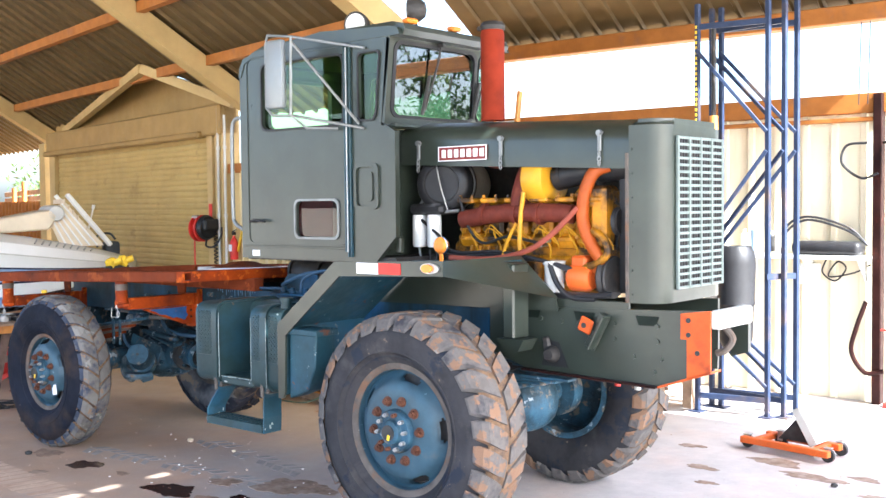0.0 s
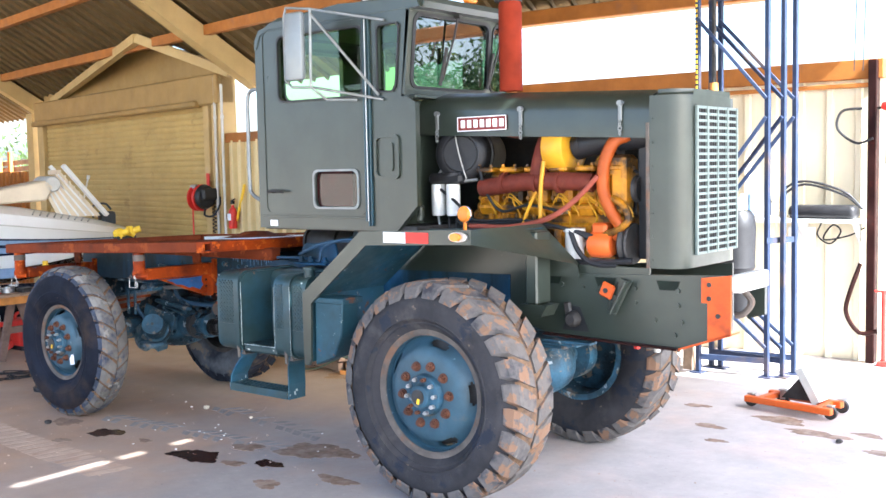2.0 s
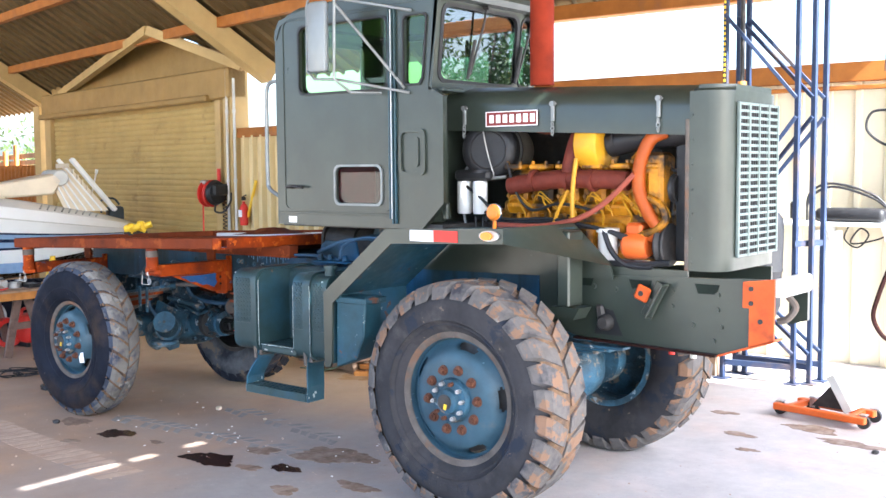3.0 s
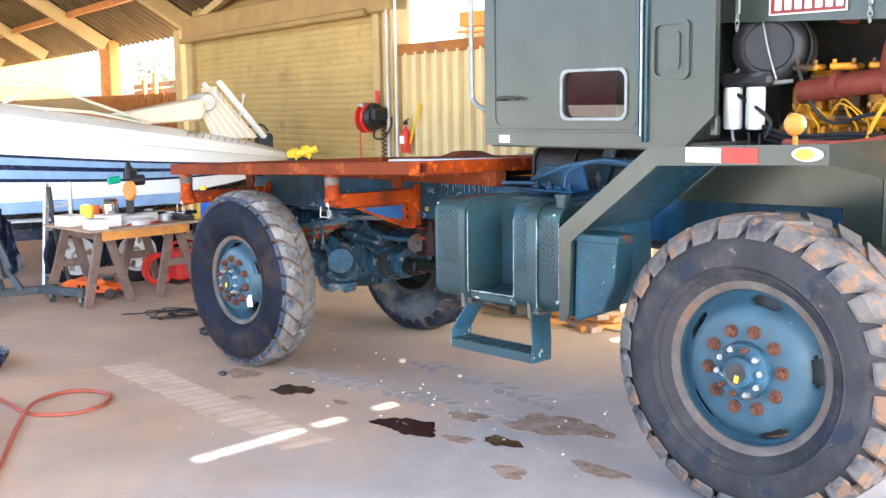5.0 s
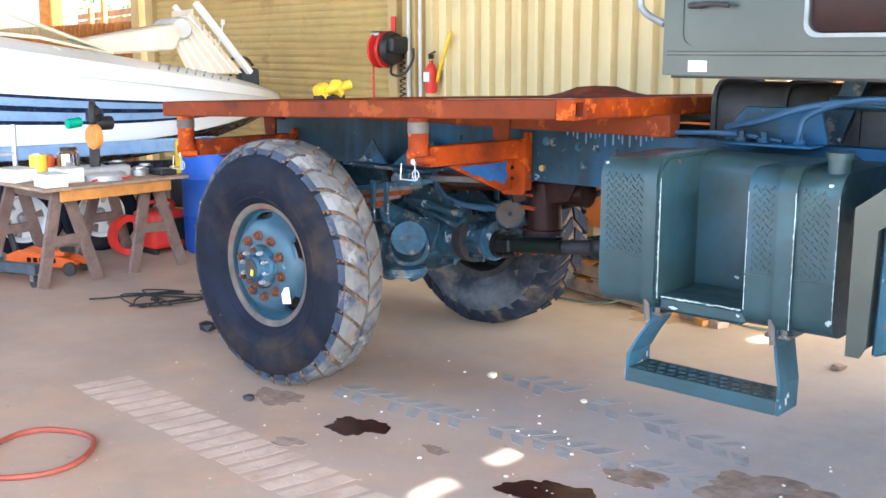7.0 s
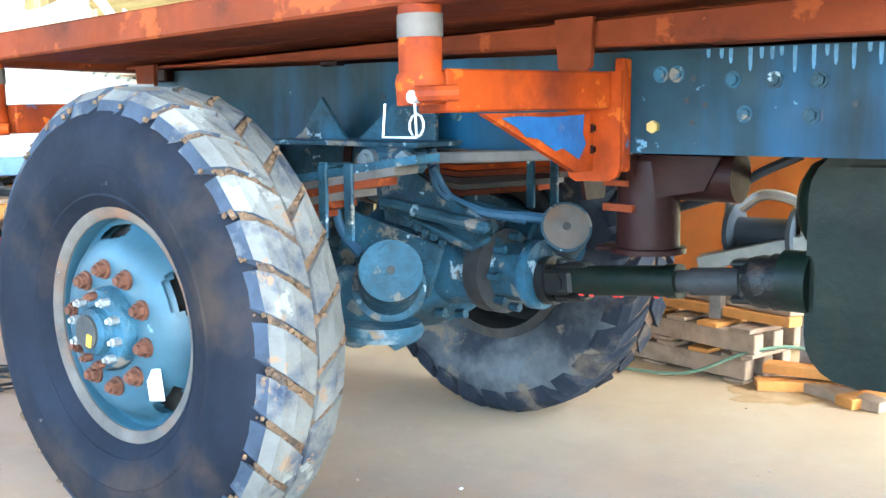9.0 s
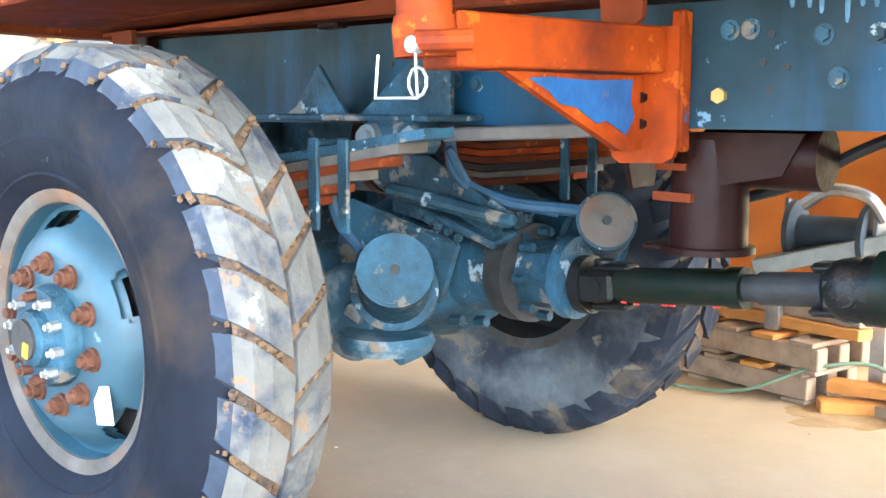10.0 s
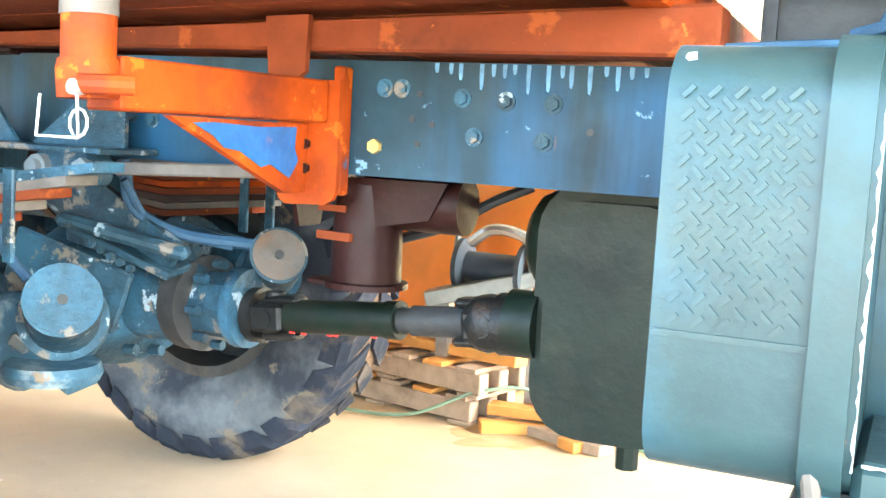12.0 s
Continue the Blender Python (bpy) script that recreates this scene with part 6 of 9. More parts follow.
def build_bed(truck):
    zt, zb = 1.437, 1.362
    yn, yf = 0.12, 2 * CX - 0.12
    g = B()
    box(g, (-4.64, yn + 0.076, zb), (-4.56, yf - 0.076, zt), 0.006)
    bed = part("flatbed", g, M["rust"], truck, "rusty red flatbed frame without deck boards")
    for y in (yn, yf - 0.075):
        g = B()
        box(g, (-4.64, y, zb), (-2.106, y + 0.075, zt), 0.006)
        part("side_rail", g, M["rust"], bed, "rusty red side rail")
    # square tube front member with open end
    g = B()
    box(g, (-2.105, yn + 0.074, zb), (-2.03, yf, zt), 0.006)
    part("front_member", g, M["rust_bright"], bed, "orange rust front tube")
    g = B()
    holed(g, [(yn - 0.003, zb), (yn + 0.072, zb), (yn + 0.072, zt), (yn - 0.003, zt)], [[(yn + 0.010, zb + 0.012), (yn + 0.060, zb + 0.012), (yn + 0.060, zt - 0.012), (yn + 0.010, zt - 0.012)]], "x", -2.105, -2.03)
    part("tube_end", g, M["rust_bright"], bed, "open square tube end")
    for k in range(5):
        y = 0.205 + k * 0.378
        g = B()
        box(g, (-4.55, y, zt - 0.062), (-2.108, y + 0.372, zt - 0.050), 0.002)
        part("deck_plate", g, M["rust"], bed, "rusty deck plate")
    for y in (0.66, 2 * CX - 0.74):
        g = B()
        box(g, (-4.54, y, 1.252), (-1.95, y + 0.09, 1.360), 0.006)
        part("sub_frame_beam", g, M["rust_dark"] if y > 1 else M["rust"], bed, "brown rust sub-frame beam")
    for x in (-4.52, -3.72, -2.90, -2.2):
        g = B()
        box(g, (x, 0.752, 1.315), (x + 0.07, yf - 0.1, 1.358), 0.005)
        part("cross_bearer", g, M["rust_dark"], bed)
    g = B()
    lathe(g, [(0.0, 0.05), (0.09, 0.045), (0.16, 0.02), (0.24, 0.004), (0.30, 0.0)], (-2.55, 1.05, zt - 0.01), "z", 20)
    part("swivel_plate", g, M["rust"], bed, "rusty swivel plate on the deck")
    # stake pockets with lock pins
    for x, drop in ((-4.50, 0.02), (-2.84, 0.0)):
        g = B()
        lathe(g, [(0.034, 1.20 - drop), (0.043, 1.20 - drop), (0.043, 1.362), (0.034, 1.362)], (x, yn + 0.045, 0), "z", 24, closed=True)
        pk = part("stake_pocket", g, M["rust_bright"], bed, "worn orange round stake pocket")
        g = B()
        lathe(g, [(0.044, 1.300), (0.0455, 1.300), (0.0455, 1.345), (0.044, 1.345)], (x, yn + 0.045, 0), "z", 24, closed=True)
        part("bare_band", g, M["rim_rust"], pk, "worn grey band")
        g = B()
        lathe(g, [(0.035, 1.170 - drop), (0.047, 1.170 - drop), (0.050, 1.215 - drop), (0.047, 1.232 - drop), (0.035, 1.232 - drop)], (x, yn + 0.045, 0), "z", 24, closed=True)
        rod(g, (x + 0.03, yn - 0.01, 1.19 - drop), (x + 0.09, yn + 0.05, 1.19 - drop), 0.016, 10)
        part("pocket_collar", g, M["rust_bright"], pk, "orange collar")
        g = B()
        zz = 1.185 - drop
        pts = [(x - 0.05, yn - 0.005, zz - 0.01), (x - 0.052, yn - 0.01, zz - 0.075), (x + 0.035, yn - 0.01, zz - 0.078)]
        loop = [(x + 0.035 + 0.018 * math.cos(q), yn - 0.01, zz - 0.055 + 0.022 * math.sin(q)) for q in [radians(-90 + 36 * k) for k in range(11)]]
        tube(g, pts + loop + [(x + 0.03, yn - 0.01, zz)], 0.0026, 6, curve=False)
        lathe(g, [(0.0, -0.012), (0.012, -0.012), (0.014, 0.0), (0.012, 0.012), (0.0, 0.012)], (x + 0.03, yn - 0.008, zz), "y", 12)
        part("lock_pin", g, M["nut_steel"], pk, "bright wire lock pin")
    for x in (-4.46, -2.84):
        g = B()
        beam(g, (x, yn + 0.08, 1.197), (x + 0.06, 0.735, 1.197), 0.085, 0.085, bevel=0.004)
        arm = part("outrigger", g, M["rust_bright"], bed, "orange rust outrigger arm")
        g = B()
        xm = x + 0.045
        prism(g, [(0.30, 1.150), (0.735, 1.150), (0.735, 1.01), (0.66, 1.01)], "x", xm - 0.008, xm + 0.008)
        part("gusset", g, M["rust_bright"], arm, "gusset with flaking blue paint")
        g = B()
        prism(g, [(0.36, 1.140), (0.42, 1.143), (0.55, 1.139), (0.69, 1.143), (0.685, 1.10), (0.70, 1.075), (0.67, 1.040), (0.60, 1.068), (0.57, 1.062), (0.50, 1.092), (0.45, 1.098), (0.42, 1.118)], "x", xm + 0.0085, xm + 0.0105)
        part("paint_patch", g, M["old_blue"], arm, "patch of old blue paint")
        g = B()
        prism(g, [(x - 0.02, 1.24), (x - 0.02, 1.015), (x - 0.012, 0.995), (x + 0.004, 0.985), (x + 0.100, 0.985), (x + 0.117, 0.995), (x + 0.125, 1.015), (x + 0.125, 1.24)], "y", 0.735, 0.749)
        box(g, (x + 0.10, 0.749, 1.005), (x + 0.125, 0.789, 1.27), 0.004)
        part("mount_plate", g, M["rust_bright"], arm, "orange mounting plate")
        g = B()
        prism(g, [(x + 0.005, 1.36), (x + 0.105, 1.36), (x + 0.100, 1.25), (x + 0.055, 1.215), (x + 0.015, 1.25)], "y", 0.640, 0.655)
        part("web_bracket", g, M["rust"], arm, "dark red web bracket")
        for zz in (1.06, 1.11, 1.17):
            g = B()
            bolt(g, (x + 0.052, 0.735, zz), (0, -1, 0), 0.011, 0.012)
            part("bolt", g, M["rust_dark"], arm)
    # the bed hangs down a little towards its rear end
    for ob in (bed, *bed.children_recursive):
        beam_ = ob.name.startswith("sub_frame_beam")
        for v in ob.data.vertices:
            if beam_ and v.co.z < 1.30:
                continue
            v.co.z -= 0.018 + 0.036 * max(0.0, -2.1 - v.co.x) + 0.030 * max(0.0, v.co.y - 0.75)


def build_rear_axle(truck):
    zc = 0.625
    g = B()
    rod(g, (-3.70, 0.36, zc), (-3.70, 1.66, zc), 0.085, 24)
    lathe(g, [(0.085, -0.36), (0.14, -0.26), (0.20, -0.12), (0.215, 0.0), (0.20, 0.12), (0.14, 0.26), (0.085, 0.36)], (-3.66, CX, zc), "y", 28)
    rod(g, (-3.55, CX - 0.05, zc + 0.01), (-3.28, CX - 0.08, zc + 0.01), 0.13, 24, r2=0.10)
    rod(g, (-3.70, 0.37, zc), (-3.70, 0.50, zc), 0.19, 28)
    rod(g, (-3.70, 1.52, zc), (-3.70, 1.62, zc), 0.19, 28)
    # brake spider plate and webs
    obox(g, (-3.50, 0.80, 0.70), (0.32, 0.02, 0.16), (0, 18, 14), 0.006)
    obox(g, (-3.42, 0.95, 0.78), (0.30, 0.16, 0.02), (8, 20, 10), 0.005)
    for k in range(5):
        bolt(g, (-3.40 + 0.03 * k, 0.78, 0.80 - 0.012 * k), (0, -1, 0), 0.010, 0.012)
    prism(g, [(-3.62, 0.78), (-3.30, 0.72), (-3.26, 0.80), (-3.50, 0.93), (-3.64, 0.92)], "y", 0.92, 0.945)
    prism(g, [(-3.58, 0.60), (-3.22, 0.60), (-3.30, 0.79), (-3.52, 0.82)], "y", 1.02, 1.05)
    prism(g, [(-3.58, 0.60), (-3.22, 0.60), (-3.30, 0.79), (-3.52, 0.82)], "y", 1.24, 1.27)
    obox(g, (-3.38, 0.86, 0.815), (0.34, 0.05, 0.035), (0, 12, 20), 0.012)
    for k in range(9):
        a = radians(40 * k)
        rod(g, (-3.50, CX - 0.06 + 0.155 * math.cos(a), zc + 0.155 * math.sin(a)), (-3.465, CX - 0.06 + 0.15 * math.cos(a), zc + 0.15 * math.sin(a)), 0.016, 6)
    ax = part("rear_axle", g, M["blue_grime"], truck, "grimy blue rear drive axle")
    g = B()
    rod(g, (-3.33, CX - 0.075, zc + 0.01), (-3.27, CX - 0.085, zc + 0.012), 0.125, 24)
    part("pinion_ring", g, M["dark"], ax, "dark pinion ring")
    g = B()
    rod(g, (-3.27, CX - 0.085, zc + 0.012), (-3.14, CX - 0.10, zc + 0.016), 0.085, 8)
    rod(g, (-3.16, CX - 0.10, zc + 0.015), (-3.13, CX - 0.10, zc + 0.016), 0.10, 24)
    part("pinion_housing", g, M["blue_grime"], ax, "ribbed pinion housing")
    # brake chambers
    for base, tip, r, lab in (((-3.43, 0.72, 0.62), (-3.315, 0.60, 0.695), 0.085, "near"), ((-3.22, 1.25, 0.70), (-3.10, 1.12, 0.775), 0.075, "far")):
        a, b = Vector(base), Vector(tip)
        d = (b - a).normalized()
        g = B()
        rod(g, a, b, r, 28)
        ch = part("brake_chamber", g, M["blue_grime"], ax, "round blue-grey brake chamber")
        g = B()
        rod(g, b, b + d * 0.003, r * 0.9, 28)
        part("chamber_face", g, M["rim_rust" if lab == "far" else "blue_grime"], ch)
        g = B()
        rod(g, a - d * 0.02, a + d * 0.02, r * 1.22, 28)
        part("clamp_ring", g, M["blue_grime"], ch, "broad clamp ring")
        g = B()
        rod(g, a - d * 0.10, a - d * 0.021, r * 1.12, 28, r2=r * 1.15)
        part("spring_housing", g, M["blue_grime"], ch)
        g = B()
        rod(g, b + d * 0.003, b + d * 0.008, 0.012, 10)
        part("plug", g, M["dark"], ch)
        g = B()
        side = d.orthogonal().normalized()
        obox(g, a + side * r * 1.25, (0.05, 0.03, 0.03), (0, 30, 20), 0.005)
        part("clamp_lug", g, M["steel"], ch, "bright clamp lug")
    g = B()
    obox(g, (-3.44, 0.74, 0.50), (0.14, 0.10, 0.05), (10, 25, 0), 0.01)
    lathe(g, [(0.0, -0.04), (0.10, -0.03), (0.12, 0.0), (0.10, 0.03), (0.0, 0.04)], (-3.54, 0.68, 0.56), "y", 24)
    part("slack_adjuster", g, M["scraped"], ax, "pale scraped slack adjuster")
    g = B()
    lathe(g, [(0.0, -0.02), (0.105, -0.02), (0.115, 0.0), (0.105, 0.02), (0.0, 0.02)], (-3.40, 0.66, 0.515), "z", 24)
    part("spring_pad", g, M["scraped"], ax, "scraped pale spring pad")
    for k in range(8):
        a = radians(45 * k)
        g = B()
        p0 = Vector((-3.255, CX - 0.088 + 0.105 * math.cos(a), zc + 0.013 + 0.105 * math.sin(a)))
        rod(g, p0, p0 + Vector((0.035, -0.004, 0)), 0.013, 6)
        part("bolt", g, M["blue_grime"], ax)
    # leaf springs
    for yy, kinds in ((0.50, ("blue_grime", "rim_rust", "rust", "rim_rust", "rust", "rust", "rim_rust")),
                      (1.44, ("rim_rust", "rust_dark", "rust", "rust_bright", "rust", "rust_dark", "rim_rust", "rust"))):
        for k, mt in enumerate(kinds):
            L = 0.60 - (0.070 if yy < 1 else 0.040) * k
            z = 0.955 - 0.024 * k if yy < 1 else 1.02 - 0.022 * k
            g = B()
            pts = [(-3.70 + L * s, z - 0.035 * (1 - abs(s)) + (0.09 * L * s if yy < 1 else 0.0)) for s in (-1, -0.5, 0, 0.5, 1)]
            poly = pts + [(x, zz - (0.020 if yy < 1 else 0.018)) for x, zz in reversed(pts)]
            prism(g, poly, "y", yy - 0.045, yy + 0.045)
            part("spring_leaf", g, M[mt], ax, "rusty red spring leaf" if mt == "rust" else "")
        g = B()
        for x in (-3.42, -3.33):
            box(g, (x, yy - 0.057, 0.79), (x + 0.03, yy - 0.046, 0.985), 0.003)
            box(g, (x, yy - 0.055, 0.968), (x + 0.022, yy + 0.05, 0.98), 0.003)
        part("spring_clip", g, M["blue_grime"], ax, "blue spring clips")
    # hanger bracket, shackle pin and torque rod
    g = B()
    prism(g, [(-3.52, 1.03), (-3.24, 1.03), (-3.24, 1.16), (-3.33, 1.17)], "y", 0.70, 0.712)
    prism(g, [(-3.78, 1.03), (-3.56, 1.03), (-3.58, 1.05), (-3.66, 1.15), (-3.74, 1.05)], "y", 0.70, 0.712)
    box(g, (-3.54, 0.60, 1.018), (-3.22, 0.80, 1.032), 0.003)
    box(g, (-3.80, 0.62, 1.018), (-3.55, 0.80, 1.032), 0.003)
    box(g, (-3.40, 0.58, 0.95), (-3.24, 0.68, 1.02), 0.015)
    part("spring_hanger", g, M["blue_grime"], truck, "blue-green spring hanger bracket")
    g = B()
    rod(g, (-3.36, 0.56, 0.985), (-3.36, 0.70, 0.985), 0.028, 14)
    rod(g, (-3.36, 0.545, 0.985), (-3.36, 0.565, 0.985), 0.018, 12)
    rod(g, (-3.25, 0.575, 0.985), (-3.25, 0.60, 0.985), 0.026, 6)
    part("shackle_pin", g, M["grey_steel"], truck, "greasy shackle pin")
    g = B()
    beam(g, (-3.22, 0.66, 0.99), (-2.86, 0.72, 1.005), 0.04, 0.028, bevel=0.004)
    part("torque_rod", g, M["rim_rust"], truck, "muddy torque rod")
    # hoses over the axle
    for pts, r in (([(-3.42, 0.90, 1.0), (-3.40, 0.92, 0.88), (-3.30, 0.98, 0.82), (-3.18, 1.08, 0.80), (-3.10, 1.18, 0.78)], 0.016),
                   ([(-3.40, 0.88, 0.95), (-3.36, 0.95, 0.84), (-3.2, 1.06, 0.79)], 0.011), ([(-3.55, 0.62, 0.95), (-3.52, 0.62, 0.8), (-3.46, 0.64, 0.72)], 0.013)):
        g = B()
        tube(g, pts, r, 8)
        part("brake_hose", g, M["blue_hose"], truck, "dusty blue brake hose")
    # brown hitch canister under the rail
    g = B()
    lathe(g, [(0.0, 0.755), (0.095, 0.755), (0.095, 0.768), (0.080, 0.77), (0.078, 0.90), (0.070, 0.985), (0.0, 0.985)], (-2.735, 0.92, 0), "z", 32)
    box(g, (-2.86, 0.87, 0.755), (-2.80, 0.96, 0.768), 0.004)
    can = part("hitch_canister", g, M["rust_dark"], truck, "dark brown steel canister under the chassis")
    g = B()
    beam(g, (-2.825, 0.86, 0.77), (-2.825, 0.86, 0.99), 0.022, 0.022)
    beam(g, (-2.825, 0.86, 0.93), (-2.75, 0.85, 0.93), 0.014, 0.014)
    beam(g, (-2.825, 0.86, 0.87), (-2.73, 0.84, 0.87), 0.018, 0.018)
    part("latch_bar", g, M["rust"], can, "rusty latch bar")
    g = B()
    prism(g, [(-2.78, 1.0), (-2.52, 1.0), (-2.56, 0.92), (-2.72, 0.89)], "y", 0.86, 0.87)
    prism(g, [(0.80, 1.0), (0.90, 1.0), (0.885, 0.90)], "x", -2.745, -2.733)
    lathe(g, [(0.0, -0.12), (0.062, -0.12), (0.062, 0.12), (0.0, 0.12)], (-2.62, 0.93, 0.95), "x", 20)
    prism(g, [(0.84, 1.0), (1.0, 1.0), (0.97, 0.88), (0.88, 0.88)], "x", -2.90, -2.89)
    part("canister_mount", g, M["rust_dark"], can, "brown and red mounting web")
    # made-up tank between the rails, added to block the bright wall behind
    g = B()
    lathe(g, [(0.0, -0.50), (0.10, -0.48), (0.16, -0.40), (0.16, 0.40), (0.10, 0.48), (0.0, 0.50)], (-4.36, 1.42, 0.93), "x", 24)
    tank = part("air_tank", g, M["blue_grime"], truck, "grimy blue tank added between the rails to block the bright wall")
    for x in (-4.60, -4.10):
        g = B()
        lathe(g, [(0.161, -0.02), (0.166, -0.02), (0.166, 0.02), (0.161, 0.02)], (x, 1.42, 0.93), "x", 24, closed=True)
        part("tank_band", g, M["rust_dark"], tank)
    # rear cross-member under the tail, added to block the bright wall behind
    g = B()
    box(g, (-4.52, 0.50, 0.53), (-4.46, 1.80, 1.02), 0.02)
    for y in (0.62, 1.15, 1.68):
        obox(g, (-4.44, y, 0.84), (0.05, 0.03, 0.30), (0, 0, 0), 0.006)
    part("rear_cross_member", g, M["blue_grime"], truck, "grimy blue rear cross-member added to block the bright wall")
    # drive shaft
    a, b = Vector((-3.06, CX - 0.10, 0.632)), Vector((-2.47, CX - 0.13, 0.69))
    d = (b - a).normalized()
    g = B()
    rod(g, a + d * 0.05, a + d * 0.34, 0.042, 22)
    rod(g, a + d * 0.33, a + d * 0.365, 0.046, 20)
    shaft = part("drive_shaft", g, M["dark_green"], truck, "dark green drive shaft with red paint dabs")
    g = B()
    rod(g, a + d * 0.365, a + d * 0.40, 0.030, 20)
    rod(g, a + d * 0.40, b - d * 0.04, 0.036, 20)
    part("shaft_sleeve", g, M["dark"], shaft, "dusty grey sliding sleeve")
    for p, s in ((a, 1), (b, -1)):
        g = B()
        for v in bmesh.ops.create_icosphere(g, subdivisions=2, radius=0.068 if s < 0 else 0.052)["verts"]:
            v.co = Vector((v.co.x * 1.05, v.co.y * 1.0, v.co.z * 1.0)) * (1.0 + 0.06 * math.sin(9 * v.co.x / 0.07) * math.cos(7 * v.co.z / 0.07)) + p
        for q in (-1, 1):
            obox(g, p + Vector((0, 0.045 * q, 0)), (0.10, 0.02, 0.07), (0, -5, 0), 0.012)
            obox(g, p + Vector((0.03 * s, 0, 0.045 * q)), (0.10, 0.06, 0.02), (0, -5, 0), 0.008)
        rod(g, p - Vector((0, 0.06, 0)), p + Vector((0, 0.06, 0)), 0.025, 14)
        rod(g, p - Vector((0, 0, 0.06)), p + Vector((0, 0, 0.06)), 0.025, 14)
        rod(g, p - d * 0.06 * s, p - d * 0.03 * s, 0.07, 20)
        part("universal_joint", g, M["grease"], shaft, "greasy black universal joint")
    for k, (s, ang) in enumerate(((0.10, 250), (0.17, 262), (0.19, 258), (0.30, 255), (0.07, 240))):
        p = a + d * s
        q = radians(ang)
        g = B()
        obox(g, p + Vector((0, 0.0425 * math.cos(q), 0.0425 * math.sin(q))), (0.014, 0.006, 0.006), (20 * k, 0, 0), 0.001)
        part("paint_dab", g, M["red"], shaft, "small red paint dab")
    # transfer case
    g = B()
    prism(g, rounded(-2.36, 0.47, -2.02, 1.02, 0.11, 5), "y", 0.99, 1.34)
    prism(g, rounded(-2.33, 0.56, -2.06, 0.98, 0.06, 4), "y", 0.965, 0.99)
    lathe(g, [(0.0, -0.05), (0.07, -0.05), (0.10, -0.03), (0.115, 0.0), (0.115, 0.06), (0.0, 0.06)], (-2.36, 1.12, 0.88), "x", 26)
    rod(g, (-2.42, CX - 0.13, 0.70), (-2.35, CX - 0.13, 0.70), 0.075, 22)
    rod(g, (-2.14, 1.02, 0.42), (-2.14, 1.02, 0.48), 0.025, 8)
    part("transfer_case", g, M["dark_green"], truck, "oily dark green transfer case")
    g = B()
    tube(g, [(-2.70, 1.0, 0.86), (-2.58, 1.0, 0.90), (-2.48, 1.02, 0.96), (-2.40, 1.05, 1.0)], 0.012, 8)
    part("vent_hose", g, M["black"], truck, "black vent hose")


def build_truck():
    truck = thing("truck", (0, 0, 0), "dark green heavy four-wheel-drive truck with rusty flatbed frame", "truck")
    wmats = (M["wheel_blue"], M["rubber"], M["lug"])
    rmats = (M["wheel_blue"], M["rubber_dark"], M["lug_pale"])
    wheel(truck, pose(0.02, 0, RAD, 0, 14, 0), 28, 0.88, 0.16, True, wmats, 0.94, 1.10)
    small = Matrix.Scale(0.93, 4)
    wr = wheel(truck, pose(-WB - 0.02, 0.025, RAD * 0.93, 0, -6, 0) @ small, 30, 0.88, 0.20, True, rmats, 0.77, 0.96, 0.94)
    flip = Matrix.Rotation(math.pi, 4, "Z")
    wheel(truck, Matrix.Translation((0, 2 * CX - 0.37, RAD)) @ flip, 28, 0.80, 0.16, False, (M["blue_grime"], M["rubber"], M["lug"]), 0.86)
    wheel(truck, Matrix.Translation((-WB - 0.02, 2 * CX - 0.42, RAD * 0.93)) @ flip @ small, 30, 0.80, 0.20, False, (M["dark"], M["rubber_dusty"], M["lug_black"]), 0.85)
    g = B()
    obox(g, (0.176, -0.002, -0.128), (0.062, 0.003, 0.082), (0, -10, 0), 0.0)
    put(g, pose(-WB - 0.02, 0.025, RAD * 0.93) @ small)
    part("sticker", g, M["tag"], wr, "blank white paper label")
    tyre = next(o for o in truck.children_recursive if o.name.startswith("tyre"))
    for k in range(9):
        a = radians(222 + 9 * k)
        g = B()
        box(g, (-0.022, -0.003, -0.020), (0.022, 0.003, 0.020), 0.002)
        put(g, Matrix.Translation((0.475 * math.cos(a), -0.0345, RAD + 0.475 * math.sin(a))) @ Matrix.Rotation(-a + math.pi / 2, 4, "Y"))
        part("raised_bar", g, M["rubber"], tyre)
    build_frame(truck)
    build_cab(truck)
    build_hood(truck)
    build_engine(truck)
    build_fender(truck)
    build_tank(truck)
    build_bed(truck)
    build_rear_axle(truck)


build_truck()


# ---- the boat and its trailer ----
BOAT = BOATYARD @ Matrix(((0.287, -0.958, 0, -7.2), (0.958, 0.287, 0, 0.9), (0, 0, 1, 0), (0, 0, 0, 1)))   # x to the bow, y across


def half_beam(k):
    return 1.05 if k < 0.2 else 1.05 * max(0.0, 1 - ((k - 0.2) / 2.25) ** 2) ** 0.62


def boat_ring(k):
    """Half section of the hull at k: keel, chine, rub rail, deck edge, deck crown as (across, height)."""
    b = half_beam(k)
    e = max(0.0, min(1.0, (k + 0.3) / 2.75))
    rail = 1.52 - 0.128 * (k + 1.05)
    keel = 0.50 + 0.50 * e ** 3.0
    chine = 0.74 + 0.30 * e ** 2.4
    crown = 1.80 - 0.17 * (k + 1.0) if k > -1 else 1.80
    crown = max(crown - 0.10 * e ** 6, rail + 0.02)
    return [(0.0, keel), (b * 0.80, min(chine, rail - 0.03)), (b, rail), (b * 0.93, rail + (crown - rail) * 0.62), (b * 0.72, crown), (0.0, crown + 0.02)]


